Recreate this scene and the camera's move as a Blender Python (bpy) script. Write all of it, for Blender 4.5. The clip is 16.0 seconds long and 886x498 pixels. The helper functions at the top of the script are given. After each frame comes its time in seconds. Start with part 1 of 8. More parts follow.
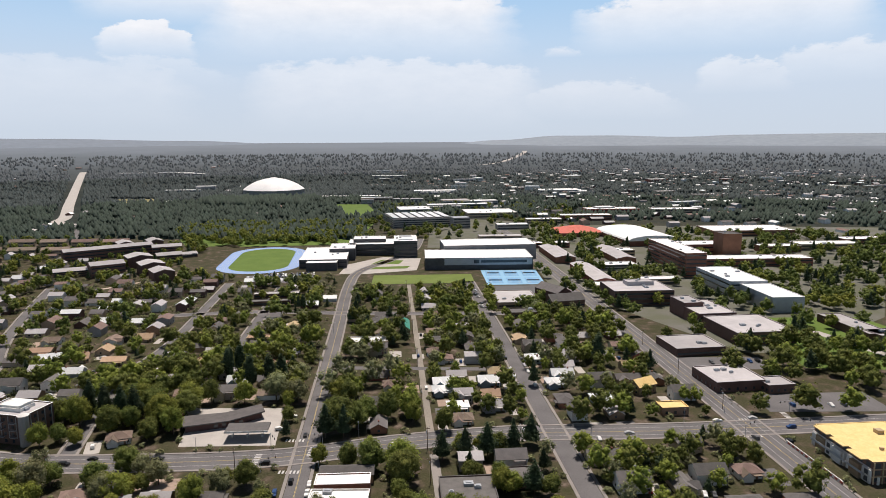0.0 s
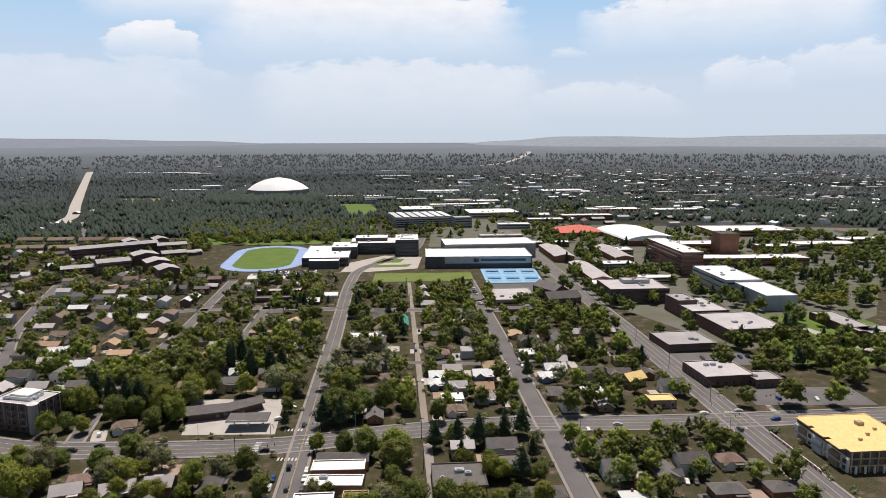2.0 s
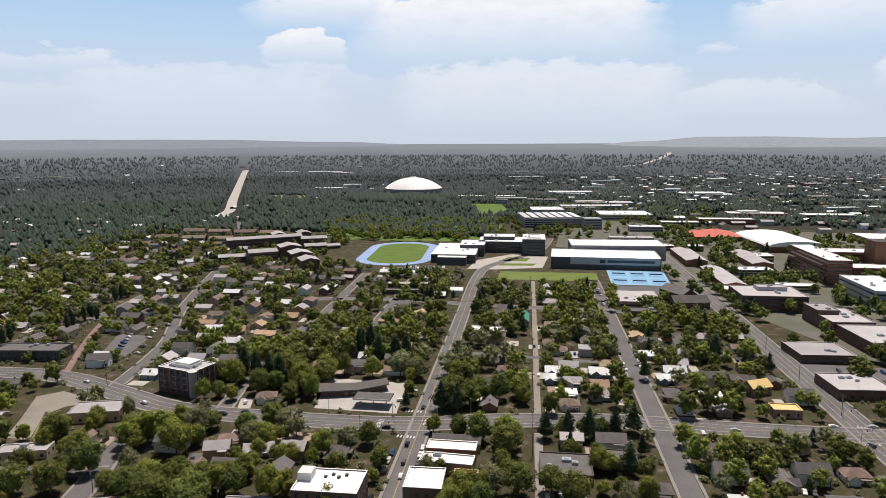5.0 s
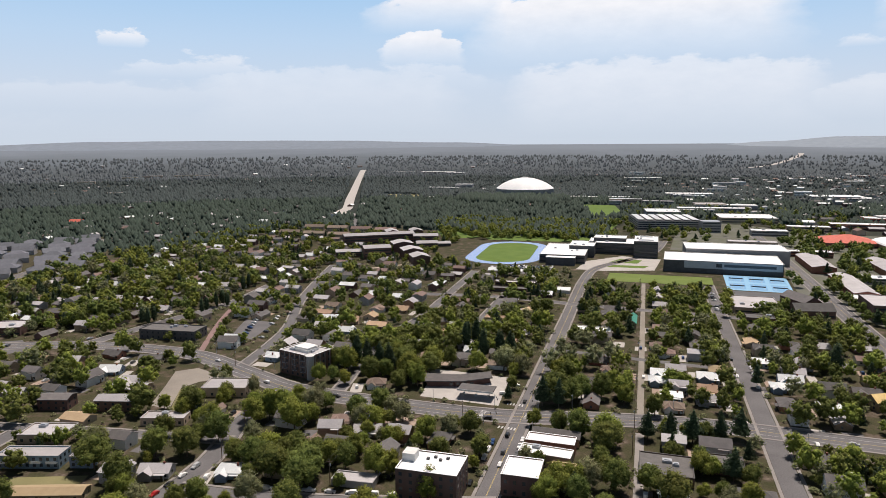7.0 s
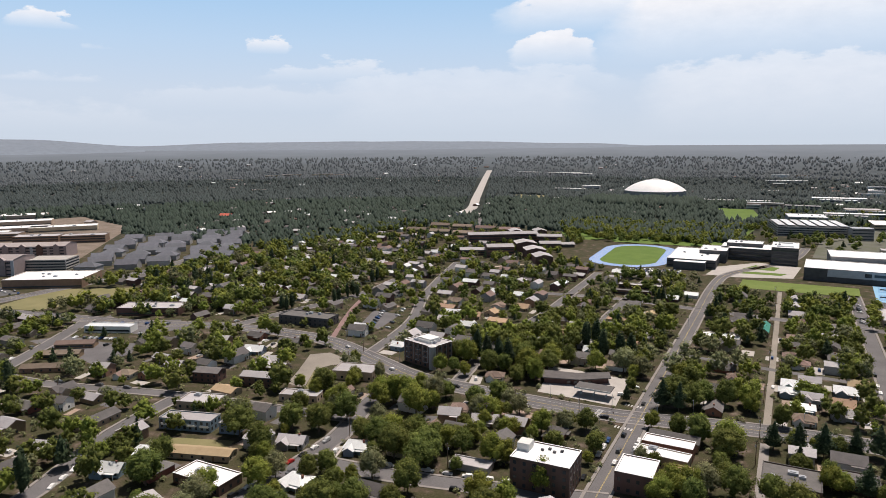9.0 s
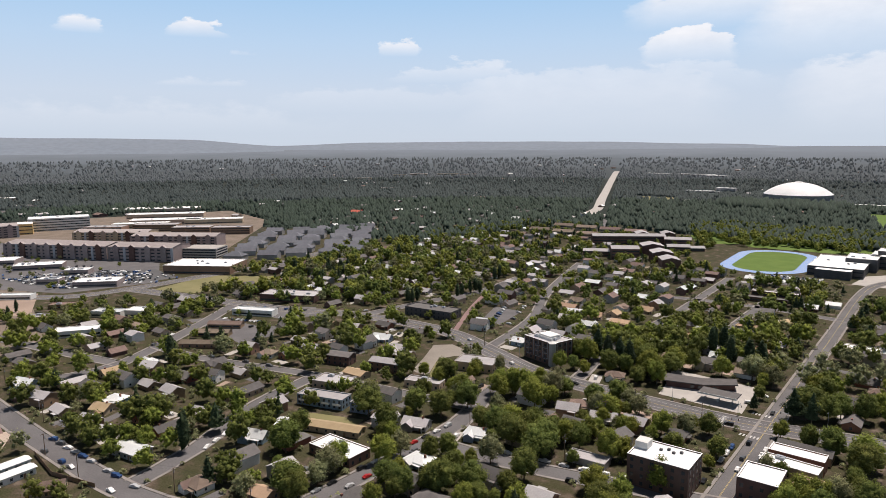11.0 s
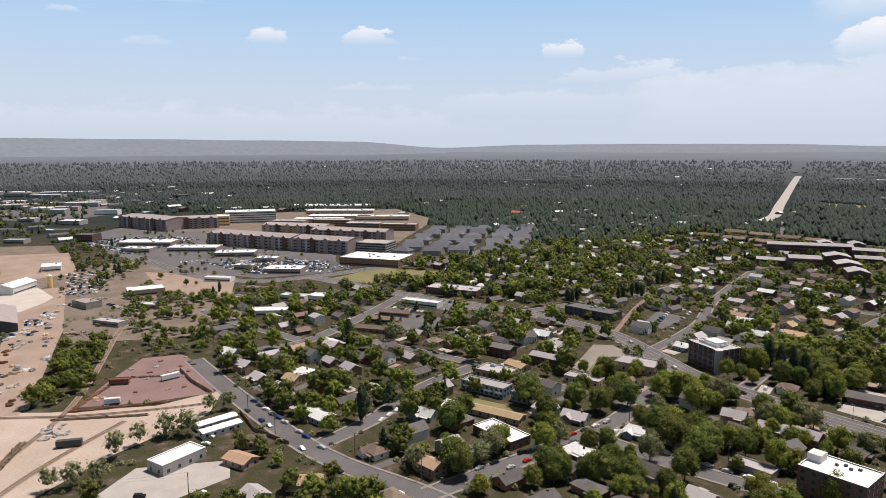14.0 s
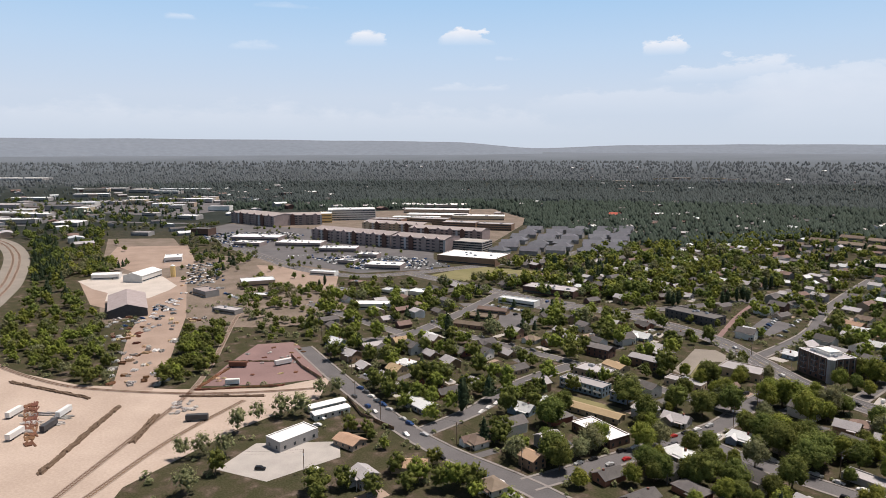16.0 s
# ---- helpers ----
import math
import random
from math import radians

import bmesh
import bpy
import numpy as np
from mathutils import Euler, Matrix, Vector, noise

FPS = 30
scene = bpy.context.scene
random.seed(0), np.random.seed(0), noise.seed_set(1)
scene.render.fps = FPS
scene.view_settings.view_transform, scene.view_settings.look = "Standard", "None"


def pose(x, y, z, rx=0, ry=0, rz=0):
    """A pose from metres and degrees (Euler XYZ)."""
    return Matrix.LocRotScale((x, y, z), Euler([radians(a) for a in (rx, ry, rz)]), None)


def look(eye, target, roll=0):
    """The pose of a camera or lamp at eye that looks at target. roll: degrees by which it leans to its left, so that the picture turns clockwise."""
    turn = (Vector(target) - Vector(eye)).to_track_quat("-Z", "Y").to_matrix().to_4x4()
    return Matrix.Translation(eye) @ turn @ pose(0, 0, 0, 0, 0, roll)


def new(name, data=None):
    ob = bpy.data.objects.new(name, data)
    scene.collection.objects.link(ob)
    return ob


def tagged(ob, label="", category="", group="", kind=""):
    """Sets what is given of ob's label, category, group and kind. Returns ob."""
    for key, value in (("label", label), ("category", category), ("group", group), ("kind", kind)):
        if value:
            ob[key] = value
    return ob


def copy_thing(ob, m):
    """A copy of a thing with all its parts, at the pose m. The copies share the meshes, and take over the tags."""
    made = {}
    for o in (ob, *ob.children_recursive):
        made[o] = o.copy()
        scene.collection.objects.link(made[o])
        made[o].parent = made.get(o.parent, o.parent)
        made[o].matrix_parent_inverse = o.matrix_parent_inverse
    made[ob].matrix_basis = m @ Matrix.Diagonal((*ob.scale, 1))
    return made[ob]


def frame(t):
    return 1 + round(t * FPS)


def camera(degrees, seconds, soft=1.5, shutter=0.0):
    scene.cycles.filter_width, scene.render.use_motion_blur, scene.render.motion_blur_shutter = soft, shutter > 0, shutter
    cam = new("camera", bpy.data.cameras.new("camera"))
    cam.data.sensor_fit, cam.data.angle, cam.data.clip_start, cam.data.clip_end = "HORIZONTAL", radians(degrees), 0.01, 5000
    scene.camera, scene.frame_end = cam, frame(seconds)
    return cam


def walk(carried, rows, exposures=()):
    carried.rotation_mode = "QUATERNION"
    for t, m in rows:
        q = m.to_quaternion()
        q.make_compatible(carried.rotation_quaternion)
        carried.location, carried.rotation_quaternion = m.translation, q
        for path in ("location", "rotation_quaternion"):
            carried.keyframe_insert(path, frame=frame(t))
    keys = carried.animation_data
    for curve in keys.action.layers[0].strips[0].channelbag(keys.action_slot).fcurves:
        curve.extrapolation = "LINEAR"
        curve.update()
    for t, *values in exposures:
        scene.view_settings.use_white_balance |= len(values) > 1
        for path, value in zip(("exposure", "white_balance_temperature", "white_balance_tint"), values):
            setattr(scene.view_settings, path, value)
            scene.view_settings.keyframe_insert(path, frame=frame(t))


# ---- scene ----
cam = camera(66.00, 16.0, soft=0.85)


def fly(x, y, z, yaw, pitch, lean):
    """A pose of the drone's camera: degrees to the left, up, and leaning right."""
    return pose(x, y, z, 90 + pitch, 0, yaw) @ pose(0, 0, 0, 0, 0, -lean)


PATH = [
    (0, fly(-19.44, 35.64, 140.62, 0.002, -9.149, 0.254)),
    (0.5, fly(-18.11, 32.79, 140.48, -0.009, -9.128, 0.209)),
    (1, fly(-16.78, 29.97, 140.35, -0.025, -9.106, 0.182)),
    (1.5, fly(-15.49, 27.22, 140.26, -0.035, -9.091, 0.175)),
    (2, fly(-14.20, 24.54, 140.22, 0.433, -9.098, 0.154)),
    (2.5, fly(-12.88, 21.95, 140.21, 1.610, -9.102, 0.166)),
    (3, fly(-11.49, 19.42, 140.22, 3.776, -9.085, 0.212)),
    (3.5, fly(-10.04, 16.96, 140.21, 5.994, -9.053, 0.222)),
    (6, fly(-2.84, 4.85, 140.05, 15.772, -8.961, 0.294)),
    (6.5, fly(-1.40, 2.44, 139.99, 18.279, -8.932, 0.345)),
    (7, fly(0.04, 0.03, 139.90, 21.096, -8.920, 0.340)),
    (7.5, fly(1.51, -2.32, 139.82, 23.963, -8.912, 0.314)),
    (8, fly(2.98, -4.63, 139.75, 26.530, -8.882, 0.289)),
    (8.5, fly(4.48, -7.01, 139.66, 29.301, -8.838, 0.335)),
    (9, fly(5.99, -9.45, 139.57, 31.608, -8.802, 0.321)),
    (11.5, fly(13.64, -21.83, 139.06, 44.384, -8.701, 0.213)),
    (12, fly(15.10, -24.27, 138.96, 46.644, -8.657, 0.183)),
    (12.5, fly(16.53, -26.72, 138.82, 49.051, -8.635, 0.142)),
    (13, fly(17.91, -29.16, 138.68, 51.239, -8.599, 0.167)),
    (13.5, fly(19.27, -31.60, 138.56, 53.079, -8.544, 0.130)),
    (14, fly(20.66, -34.05, 138.48, 55.144, -8.516, 0.113)),
    (14.5, fly(22.07, -36.52, 138.45, 57.196, -8.499, 0.058)),
    (15, fly(23.48, -39.01, 138.44, 58.886, -8.486, 0.049)),
    (15.5, fly(24.95, -41.52, 138.45, 60.939, -8.471, 0.037)),
    (16, fly(26.45, -44.03, 138.47, 62.960, -8.479, 0.034)),
]
walk(cam, PATH, [(0, 0.0, 6500, 12), (16, 0.0, 6500, 13)])


# ---- light: a high midday sun from behind the town, hazy sky with cumulus ----
SUN_EL, SUN_AZ = 68.0, 4.0
sun_data = bpy.data.lights.new("sun", "SUN")
sun_data.energy, sun_data.angle, sun_data.color = 5.2, radians(0.6), (1.0, 0.905, 0.81)
sun = new("sun", sun_data)
S_DIR = Vector((math.sin(radians(SUN_AZ)) * math.cos(radians(SUN_EL)), math.cos(radians(SUN_AZ)) * math.cos(radians(SUN_EL)), math.sin(radians(SUN_EL))))
sun.matrix_world = look(S_DIR * 300, (0, 0, 0))
scene.view_settings.exposure = 0.0


def link(nt, a, b):
    nt.links.new(a, b)


def math_node(nt, op, a, b=None, c=None, clamp=False):
    n = nt.nodes.new("ShaderNodeMath")
    n.operation, n.use_clamp = op, clamp
    for i, v in enumerate((a, b, c)):
        if v is None:
            continue
        if isinstance(v, (int, float)):
            n.inputs[i].default_value = v
        else:
            nt.links.new(v, n.inputs[i])
    return n.outputs[0]


def ramp(nt, fac, stops):
    n = nt.nodes.new("ShaderNodeValToRGB")
    e = n.color_ramp.elements
    while len(e) < len(stops):
        e.new(0.5)
    for el, (p, c) in zip(e, stops):
        el.position = p
        el.color = (*c, 1) if len(c) == 3 else c
    nt.links.new(fac, n.inputs[0])
    return n.outputs[0]


def mix(nt, fac, a, b, mode="MIX"):
    n = nt.nodes.new("ShaderNodeMix")
    n.data_type, n.blend_type = "RGBA", mode
    for i, v in ((0, fac), (6, a), (7, b)):
        if isinstance(v, (int, float)):
            n.inputs[i].default_value = v
        elif isinstance(v, tuple):
            n.inputs[i].default_value = (*v, 1)
        else:
            nt.links.new(v, n.inputs[i])
    return n.outputs[2]


def noise_node(nt, vec, scale, detail=3.0, rough=0.55):
    n = nt.nodes.new("ShaderNodeTexNoise")
    n.inputs["Scale"].default_value, n.inputs["Detail"].default_value, n.inputs["Roughness"].default_value = scale, detail, rough
    if vec is not None:
        nt.links.new(vec, n.inputs["Vector"])
    return n.outputs["Fac"]


def make_world():
    w = bpy.data.worlds.new("hazy_sky")
    scene.world = w
    w.use_nodes = True
    nt = w.node_tree
    nt.nodes.clear()
    out = nt.nodes.new("ShaderNodeOutputWorld")
    bg = nt.nodes.new("ShaderNodeBackground")
    sky = nt.nodes.new("ShaderNodeTexSky")
    sky.sky_type, sky.sun_disc = "NISHITA", False
    sky.sun_elevation, sky.sun_rotation = radians(SUN_EL), radians(SUN_AZ)
    sky.air_density, sky.dust_density, sky.ozone_density, sky.altitude = 1.0, 1.5, 1.2, 2100
    tc = nt.nodes.new("ShaderNodeTexCoord").outputs["Generated"]
    sep = nt.nodes.new("ShaderNodeSeparateXYZ")
    nt.links.new(tc, sep.inputs[0])
    az = math_node(nt, "MULTIPLY", math_node(nt, "ARCTAN2", math_node(nt, "MULTIPLY", sep.outputs[0], -1.0), sep.outputs[1]), 57.2958)
    el = math_node(nt, "MULTIPLY", math_node(nt, "ARCSINE", sep.outputs[2]), 57.2958)
    comb = nt.nodes.new("ShaderNodeCombineXYZ")
    nt.links.new(az, comb.inputs[0])
    nt.links.new(math_node(nt, "MULTIPLY", el, 2.2), comb.inputs[1])
    n1 = noise_node(nt, comb.outputs[0], 0.22, 6.0, 0.6)
    n2 = noise_node(nt, comb.outputs[0], 0.07, 3.0, 0.5)
    n3 = noise_node(nt, comb.outputs[0], 0.40, 6.0, 0.6)
    puff = math_node(nt, "ADD", math_node(nt, "MULTIPLY", math_node(nt, "SUBTRACT", n1, 0.5), 2.2), math_node(nt, "MULTIPLY", math_node(nt, "SUBTRACT", n3, 0.5), 2.6))
    drift = math_node(nt, "ADD", az, math_node(nt, "MULTIPLY", math_node(nt, "SUBTRACT", n1, 0.5), 4.0))
    total = None
    # each cloud: azimuth to the left, elevation of its top, half width, depth over which it fades down, weight, softness of the top
    for a0, e0, ra, deep, k, soft in (
        (6.4, 11.9, 12.5, 6.0, 1.0, 0.35), (19.6, 11.9, 7.9, 3.4, 0.9, 0.5), (22.5, 9.0, 3.6, 3.0, 0.95, 0.25), (30.0, 6.4, 10.5, 5.7, 0.34, 0.4), (-21.1, 11.2, 10.5, 4.8, 0.9, 0.5), (-23.3, 6.3, 3.6, 3.0, 0.55, 0.3),
        (-29.8, 7.2, 4.6, 3.3, 0.6, 0.5), (-9.7, 7.4, 1.9, 1.0, 0.7, 0.3), (-12.6, 4.8, 6.8, 3.4, 0.4, 0.4), (3.8, 6.8, 12.0, 6.3, 0.55, 0.6), (45.7, 8.5, 1.7, 1.5, 0.95, 0.22), (40.6, 6.7, 5.7, 1.8, 0.5, 0.3),
        (23.9, 6.6, 8.0, 2.6, 0.34, 0.5), (46.2, 4.9, 10.6, 2.4, 0.22, 0.5), (83.3, 10.3, 1.3, 0.8, 0.7, 0.4), (69.2, 9.4, 2.0, 1.4, 0.9, 0.3), (61.0, 9.7, 2.4, 1.6, 0.95, 0.22), (57.6, 7.6, 1.2, 0.7, 0.6, 0.3),
        (60.9, 5.4, 3.5, 0.9, 0.5, 0.3), (77.4, 8.5, 2.1, 1.0, 0.5, 0.4), (75.0, 11.4, 3.0, 0.7, 0.6, 0.4), (80.3, 3.7, 31.0, 2.8, 0.25, 1.0),
    ):
        u2 = math_node(nt, "POWER", math_node(nt, "ABSOLUTE", math_node(nt, "DIVIDE", math_node(nt, "SUBTRACT", drift, a0), ra)), 3.0)
        top = math_node(nt, "MULTIPLY_ADD", u2, -0.55 * min(deep, 2.4), math_node(nt, "MULTIPLY_ADD", puff, min(1.15, 0.5 * deep), e0 - 0.2))
        s = math_node(nt, "DIVIDE", math_node(nt, "SUBTRACT", top, el), soft, clamp=True)
        fade = math_node(nt, "DIVIDE", math_node(nt, "SUBTRACT", el, e0 - deep), deep * 0.75, clamp=True)
        edge = math_node(nt, "MULTIPLY_ADD", u2, -1.5, 1.7, clamp=True)
        m = math_node(nt, "MULTIPLY", math_node(nt, "MULTIPLY", s, fade), math_node(nt, "MULTIPLY", edge, k))
        total = m if total is None else math_node(nt, "MAXIMUM", total, m)
    # clouds high overhead, out of sight, as broken as those in view
    over = math_node(nt, "MULTIPLY", math_node(nt, "MULTIPLY_ADD", n2, 3.0, -1.3, clamp=True), math_node(nt, "MULTIPLY_ADD", el, 0.06, -0.8, clamp=True))
    total = math_node(nt, "MAXIMUM", total, math_node(nt, "MULTIPLY", over, 0.25))
    base = nt.nodes.new("ShaderNodeVectorMath")
    base.operation = "SCALE"
    nt.links.new(sky.outputs[0], base.inputs[0])
    base.inputs["Scale"].default_value = SKY_STRENGTH
    veil = math_node(nt, "MULTIPLY_ADD", el, -0.12, 2.6, clamp=True)
    low = ramp(nt, math_node(nt, "DIVIDE", el, 16.0, clamp=True), ((0.0, (0.60, 0.68, 0.77)), (0.25, (0.60, 0.70, 0.82)), (0.5, (0.50, 0.67, 0.86)), (0.85, (0.33, 0.58, 0.86))))
    col = mix(nt, veil, base.outputs[0], low)
    bright = mix(nt, math_node(nt, "MULTIPLY_ADD", n3, 1.5, -0.2, clamp=True), (0.78, 0.82, 0.88), (0.96, 0.97, 0.99))
    col = mix(nt, total, col, bright)
    nt.links.new(col, bg.inputs[0])
    bg.inputs[1].default_value = 1.0
    nt.links.new(bg.outputs[0], out.inputs[0])


SKY_STRENGTH = 0.034
make_world()

# ---- materials ----
MATS = {}


def material(name, a, b, rough=0.85, scale=0.5, fine=6.0, bump=0.3, rand=0.0, metal=0.0, space="Object", stain=0.25):
    """A weathered surface: two colours mixed at two scales, a little relief, and a shade of its own per object."""
    m = bpy.data.materials.new(name)
    m.use_nodes = True
    nt = m.node_tree
    p = nt.nodes["Principled BSDF"]
    tc = nt.nodes.new("ShaderNodeTexCoord").outputs[space]
    big = noise_node(nt, tc, scale, 4.0)
    small = noise_node(nt, tc, fine, 3.0)
    f = math_node(nt, "MULTIPLY_ADD", big, 2.2, -0.6, clamp=True)
    c = mix(nt, f, a, b)
    c = mix(nt, stain, c, mix(nt, math_node(nt, "MULTIPLY_ADD", small, 1.8, -0.4, clamp=True), tuple(v * 0.55 for v in a), tuple(min(1, v * 1.25) for v in b)))
    if rand:
        oi = nt.nodes.new("ShaderNodeObjectInfo").outputs["Random"]
        hsv = nt.nodes.new("ShaderNodeHueSaturation")
        nt.links.new(math_node(nt, "MULTIPLY_ADD", oi, rand * 1.6, 1 - rand * 0.8), hsv.inputs["Value"])
        nt.links.new(math_node(nt, "MULTIPLY_ADD", math_node(nt, "FRACT", math_node(nt, "MULTIPLY", oi, 7.31)), 0.04 * rand * 4, 0.5 - 0.02 * rand * 4), hsv.inputs["Hue"])
        nt.links.new(c, hsv.inputs["Color"])
        c = hsv.outputs[0]
    nt.links.new(c, p.inputs["Base Color"])
    p.inputs["Roughness"].default_value, p.inputs["Metallic"].default_value = rough, metal
    p.inputs["Specular IOR Level"].default_value = 0.3
    if bump:
        bn = nt.nodes.new("ShaderNodeBump")
        bn.inputs["Strength"].default_value, bn.inputs["Distance"].default_value = bump, 0.05
        nt.links.new(small, bn.inputs["Height"])
        nt.links.new(bn.outputs[0], p.inputs["Normal"])
    MATS[name] = m
    return m


def leaf_material(name, dark, light, rand=0.3, fleck=1.1, relief=0.9, thin=0.3):
    m = bpy.data.materials.new(name)
    m.use_nodes = True
    nt = m.node_tree
    p = nt.nodes["Principled BSDF"]
    geo = nt.nodes.new("ShaderNodeNewGeometry")
    oi = nt.nodes.new("ShaderNodeObjectInfo").outputs["Random"]
    big = noise_node(nt, geo.outputs["Position"], 0.045, 2.0)
    mid = noise_node(nt, geo.outputs["Position"], 0.11, 1.0)
    fine = noise_node(nt, geo.outputs["Position"], fleck, 3.0, 0.7)
    tone = math_node(nt, "MULTIPLY_ADD", geo.outputs["Random Per Island"], 0.35, math_node(nt, "MULTIPLY_ADD", fine, 1.9, -0.72))
    c = mix(nt, math_node(nt, "ADD", tone, 0.0, clamp=True), dark, light)
    hsv = nt.nodes.new("ShaderNodeHueSaturation")
    hue = math_node(nt, "ADD", math_node(nt, "MULTIPLY_ADD", oi, 0.03, 0.497), math_node(nt, "MULTIPLY_ADD", big, -0.05, 0.025))
    nt.links.new(hue, hsv.inputs["Hue"])
    nt.links.new(math_node(nt, "ADD", math_node(nt, "MULTIPLY_ADD", oi, rand, 0.18), math_node(nt, "MULTIPLY_ADD", mid, 0.9, math_node(nt, "MULTIPLY", big, 0.6))), hsv.inputs["Value"])
    nt.links.new(c, hsv.inputs["Color"])
    nt.links.new(hsv.outputs[0], p.inputs["Base Color"])
    p.inputs["Roughness"].default_value = 0.8
    p.inputs["Specular IOR Level"].default_value = 0.15
    if thin:
        tr = nt.nodes.new("ShaderNodeBsdfTranslucent")
        nt.links.new(hsv.outputs[0], tr.inputs["Color"])
        both = nt.nodes.new("ShaderNodeMixShader")
        both.inputs[0].default_value = thin
        nt.links.new(p.outputs[0], both.inputs[1])
        nt.links.new(tr.outputs[0], both.inputs[2])
        nt.links.new(both.outputs[0], nt.nodes["Material Output"].inputs["Surface"])
    if relief:
        bn = nt.nodes.new("ShaderNodeBump")
        bn.inputs["Strength"].default_value, bn.inputs["Distance"].default_value = relief, 0.8
        nt.links.new(fine, bn.inputs["Height"])
        nt.links.new(bn.outputs[0], p.inputs["Normal"])
    MATS[name] = m
    return m


def glass_material():
    m = bpy.data.materials.new("window_glass")
    m.use_nodes = True
    p = m.node_tree.nodes["Principled BSDF"]
    p.inputs["Base Color"].default_value = (0.03, 0.04, 0.05, 1)
    p.inputs["Roughness"].default_value = 0.08
    p.inputs["Specular IOR Level"].default_value = 0.6
    MATS["glass"] = m


glass_material()
material("asphalt", (0.088, 0.084, 0.088), (0.165, 0.158, 0.16), 0.9, 0.05, 1.5, 0.2, stain=0.35)
material("asphalt_dark", (0.085, 0.085, 0.09), (0.13, 0.13, 0.13), 0.9, 0.06, 1.5, 0.2)
material("concrete", (0.34, 0.32, 0.30), (0.46, 0.43, 0.40), 0.9, 0.12, 2.0, 0.2)
material("pavement_grey", (0.20, 0.185, 0.175), (0.29, 0.265, 0.25), 0.9, 0.12, 2.0, 0.2)
material("slate_roof", (0.10, 0.104, 0.122), (0.155, 0.16, 0.182), 0.85, 0.2, 2.0, 0.3, rand=0.2)
material("gravel_grey", (0.20, 0.18, 0.155), (0.29, 0.26, 0.225), 0.95, 0.06, 1.2, 0.3)
material("white_gravel", (0.44, 0.40, 0.36), (0.58, 0.53, 0.48), 0.95, 0.06, 1.2, 0.3)
material("paint_line", (0.36, 0.355, 0.345), (0.60, 0.59, 0.575), 0.7, 0.5, 4.0, 0)
material("paint_yellow", (0.42, 0.32, 0.10), (0.52, 0.41, 0.16), 0.7, 0.5, 4.0, 0)
material("white_roof", (0.74, 0.74, 0.73), (0.86, 0.86, 0.85), 0.6, 0.08, 1.2, 0.1)
material("grey_roof", (0.33, 0.315, 0.32), (0.46, 0.44, 0.445), 0.85, 0.1, 1.5, 0.2, rand=0.2)
material("dark_roof", (0.09, 0.085, 0.085), (0.15, 0.14, 0.135), 0.9, 0.3, 3.0, 0.4, rand=0.35)
material("brown_roof", (0.15, 0.11, 0.09), (0.23, 0.175, 0.14), 0.9, 0.3, 3.0, 0.4, rand=0.35)
material("tan_roof", (0.36, 0.25, 0.16), (0.46, 0.33, 0.22), 0.9, 0.3, 3.0, 0.4, rand=0.25)
material("metal_roof", (0.55, 0.57, 0.58), (0.68, 0.70, 0.70), 0.45, 0.2, 2.0, 0.1, rand=0.2)
material("green_roof", (0.04, 0.22, 0.16), (0.07, 0.30, 0.22), 0.5, 0.3, 3.0, 0.1)
material("red_roof", (0.48, 0.10, 0.07), (0.60, 0.16, 0.11), 0.7, 0.2, 2.0, 0.2)
material("yellow_board", (0.72, 0.50, 0.20), (0.80, 0.60, 0.28), 0.85, 0.2, 1.0, 0.1)
material("brick", (0.20, 0.085, 0.06), (0.28, 0.13, 0.09), 0.9, 0.2, 4.0, 0.3, rand=0.15)
material("dark_brick", (0.10, 0.06, 0.05), (0.15, 0.09, 0.075), 0.9, 0.2, 4.0, 0.3, rand=0.15)
material("stucco_tan", (0.38, 0.30, 0.22), (0.48, 0.39, 0.29), 0.9, 0.2, 3.0, 0.2, rand=0.25)
material("stucco_grey", (0.26, 0.25, 0.25), (0.36, 0.35, 0.34), 0.9, 0.2, 3.0, 0.2, rand=0.25)
material("siding_white", (0.62, 0.61, 0.58), (0.74, 0.73, 0.70), 0.8, 0.3, 3.0, 0.2, rand=0.15)
material("siding_blue", (0.16, 0.22, 0.28), (0.22, 0.29, 0.36), 0.8, 0.3, 3.0, 0.2, rand=0.25)
material("siding_brown", (0.20, 0.13, 0.085), (0.28, 0.19, 0.13), 0.85, 0.3, 3.0, 0.2, rand=0.3)
material("panel_dark", (0.05, 0.05, 0.055), (0.085, 0.085, 0.09), 0.6, 0.3, 3.0, 0.1)
material("panel_grey", (0.32, 0.34, 0.37), (0.42, 0.44, 0.47), 0.5, 0.2, 2.0, 0.1)
material("lawn", (0.075, 0.13, 0.018), (0.12, 0.18, 0.035), 0.95, 0.06, 2.0, 0.3)
material("dry_lawn", (0.155, 0.15, 0.065), (0.235, 0.21, 0.105), 0.95, 0.06, 2.0, 0.3)
material("dust_mix", (0.095, 0.082, 0.056), (0.26, 0.205, 0.17), 0.95, 0.045, 0.6, 0.3, stain=0.4)
material("facade_plum", (0.24, 0.195, 0.19), (0.33, 0.275, 0.265), 0.85, 0.15, 1.5, 0.2, rand=0.15)
material("plum_roof", (0.29, 0.25, 0.245), (0.39, 0.345, 0.335), 0.9, 0.2, 2.0, 0.3, rand=0.15)
material("field_grass", (0.105, 0.150, 0.028), (0.155, 0.20, 0.05), 0.95, 0.06, 2.0, 0.3)
material("campus_mix", (0.085, 0.095, 0.045), (0.15, 0.145, 0.135), 0.95, 0.035, 0.8, 0.3)
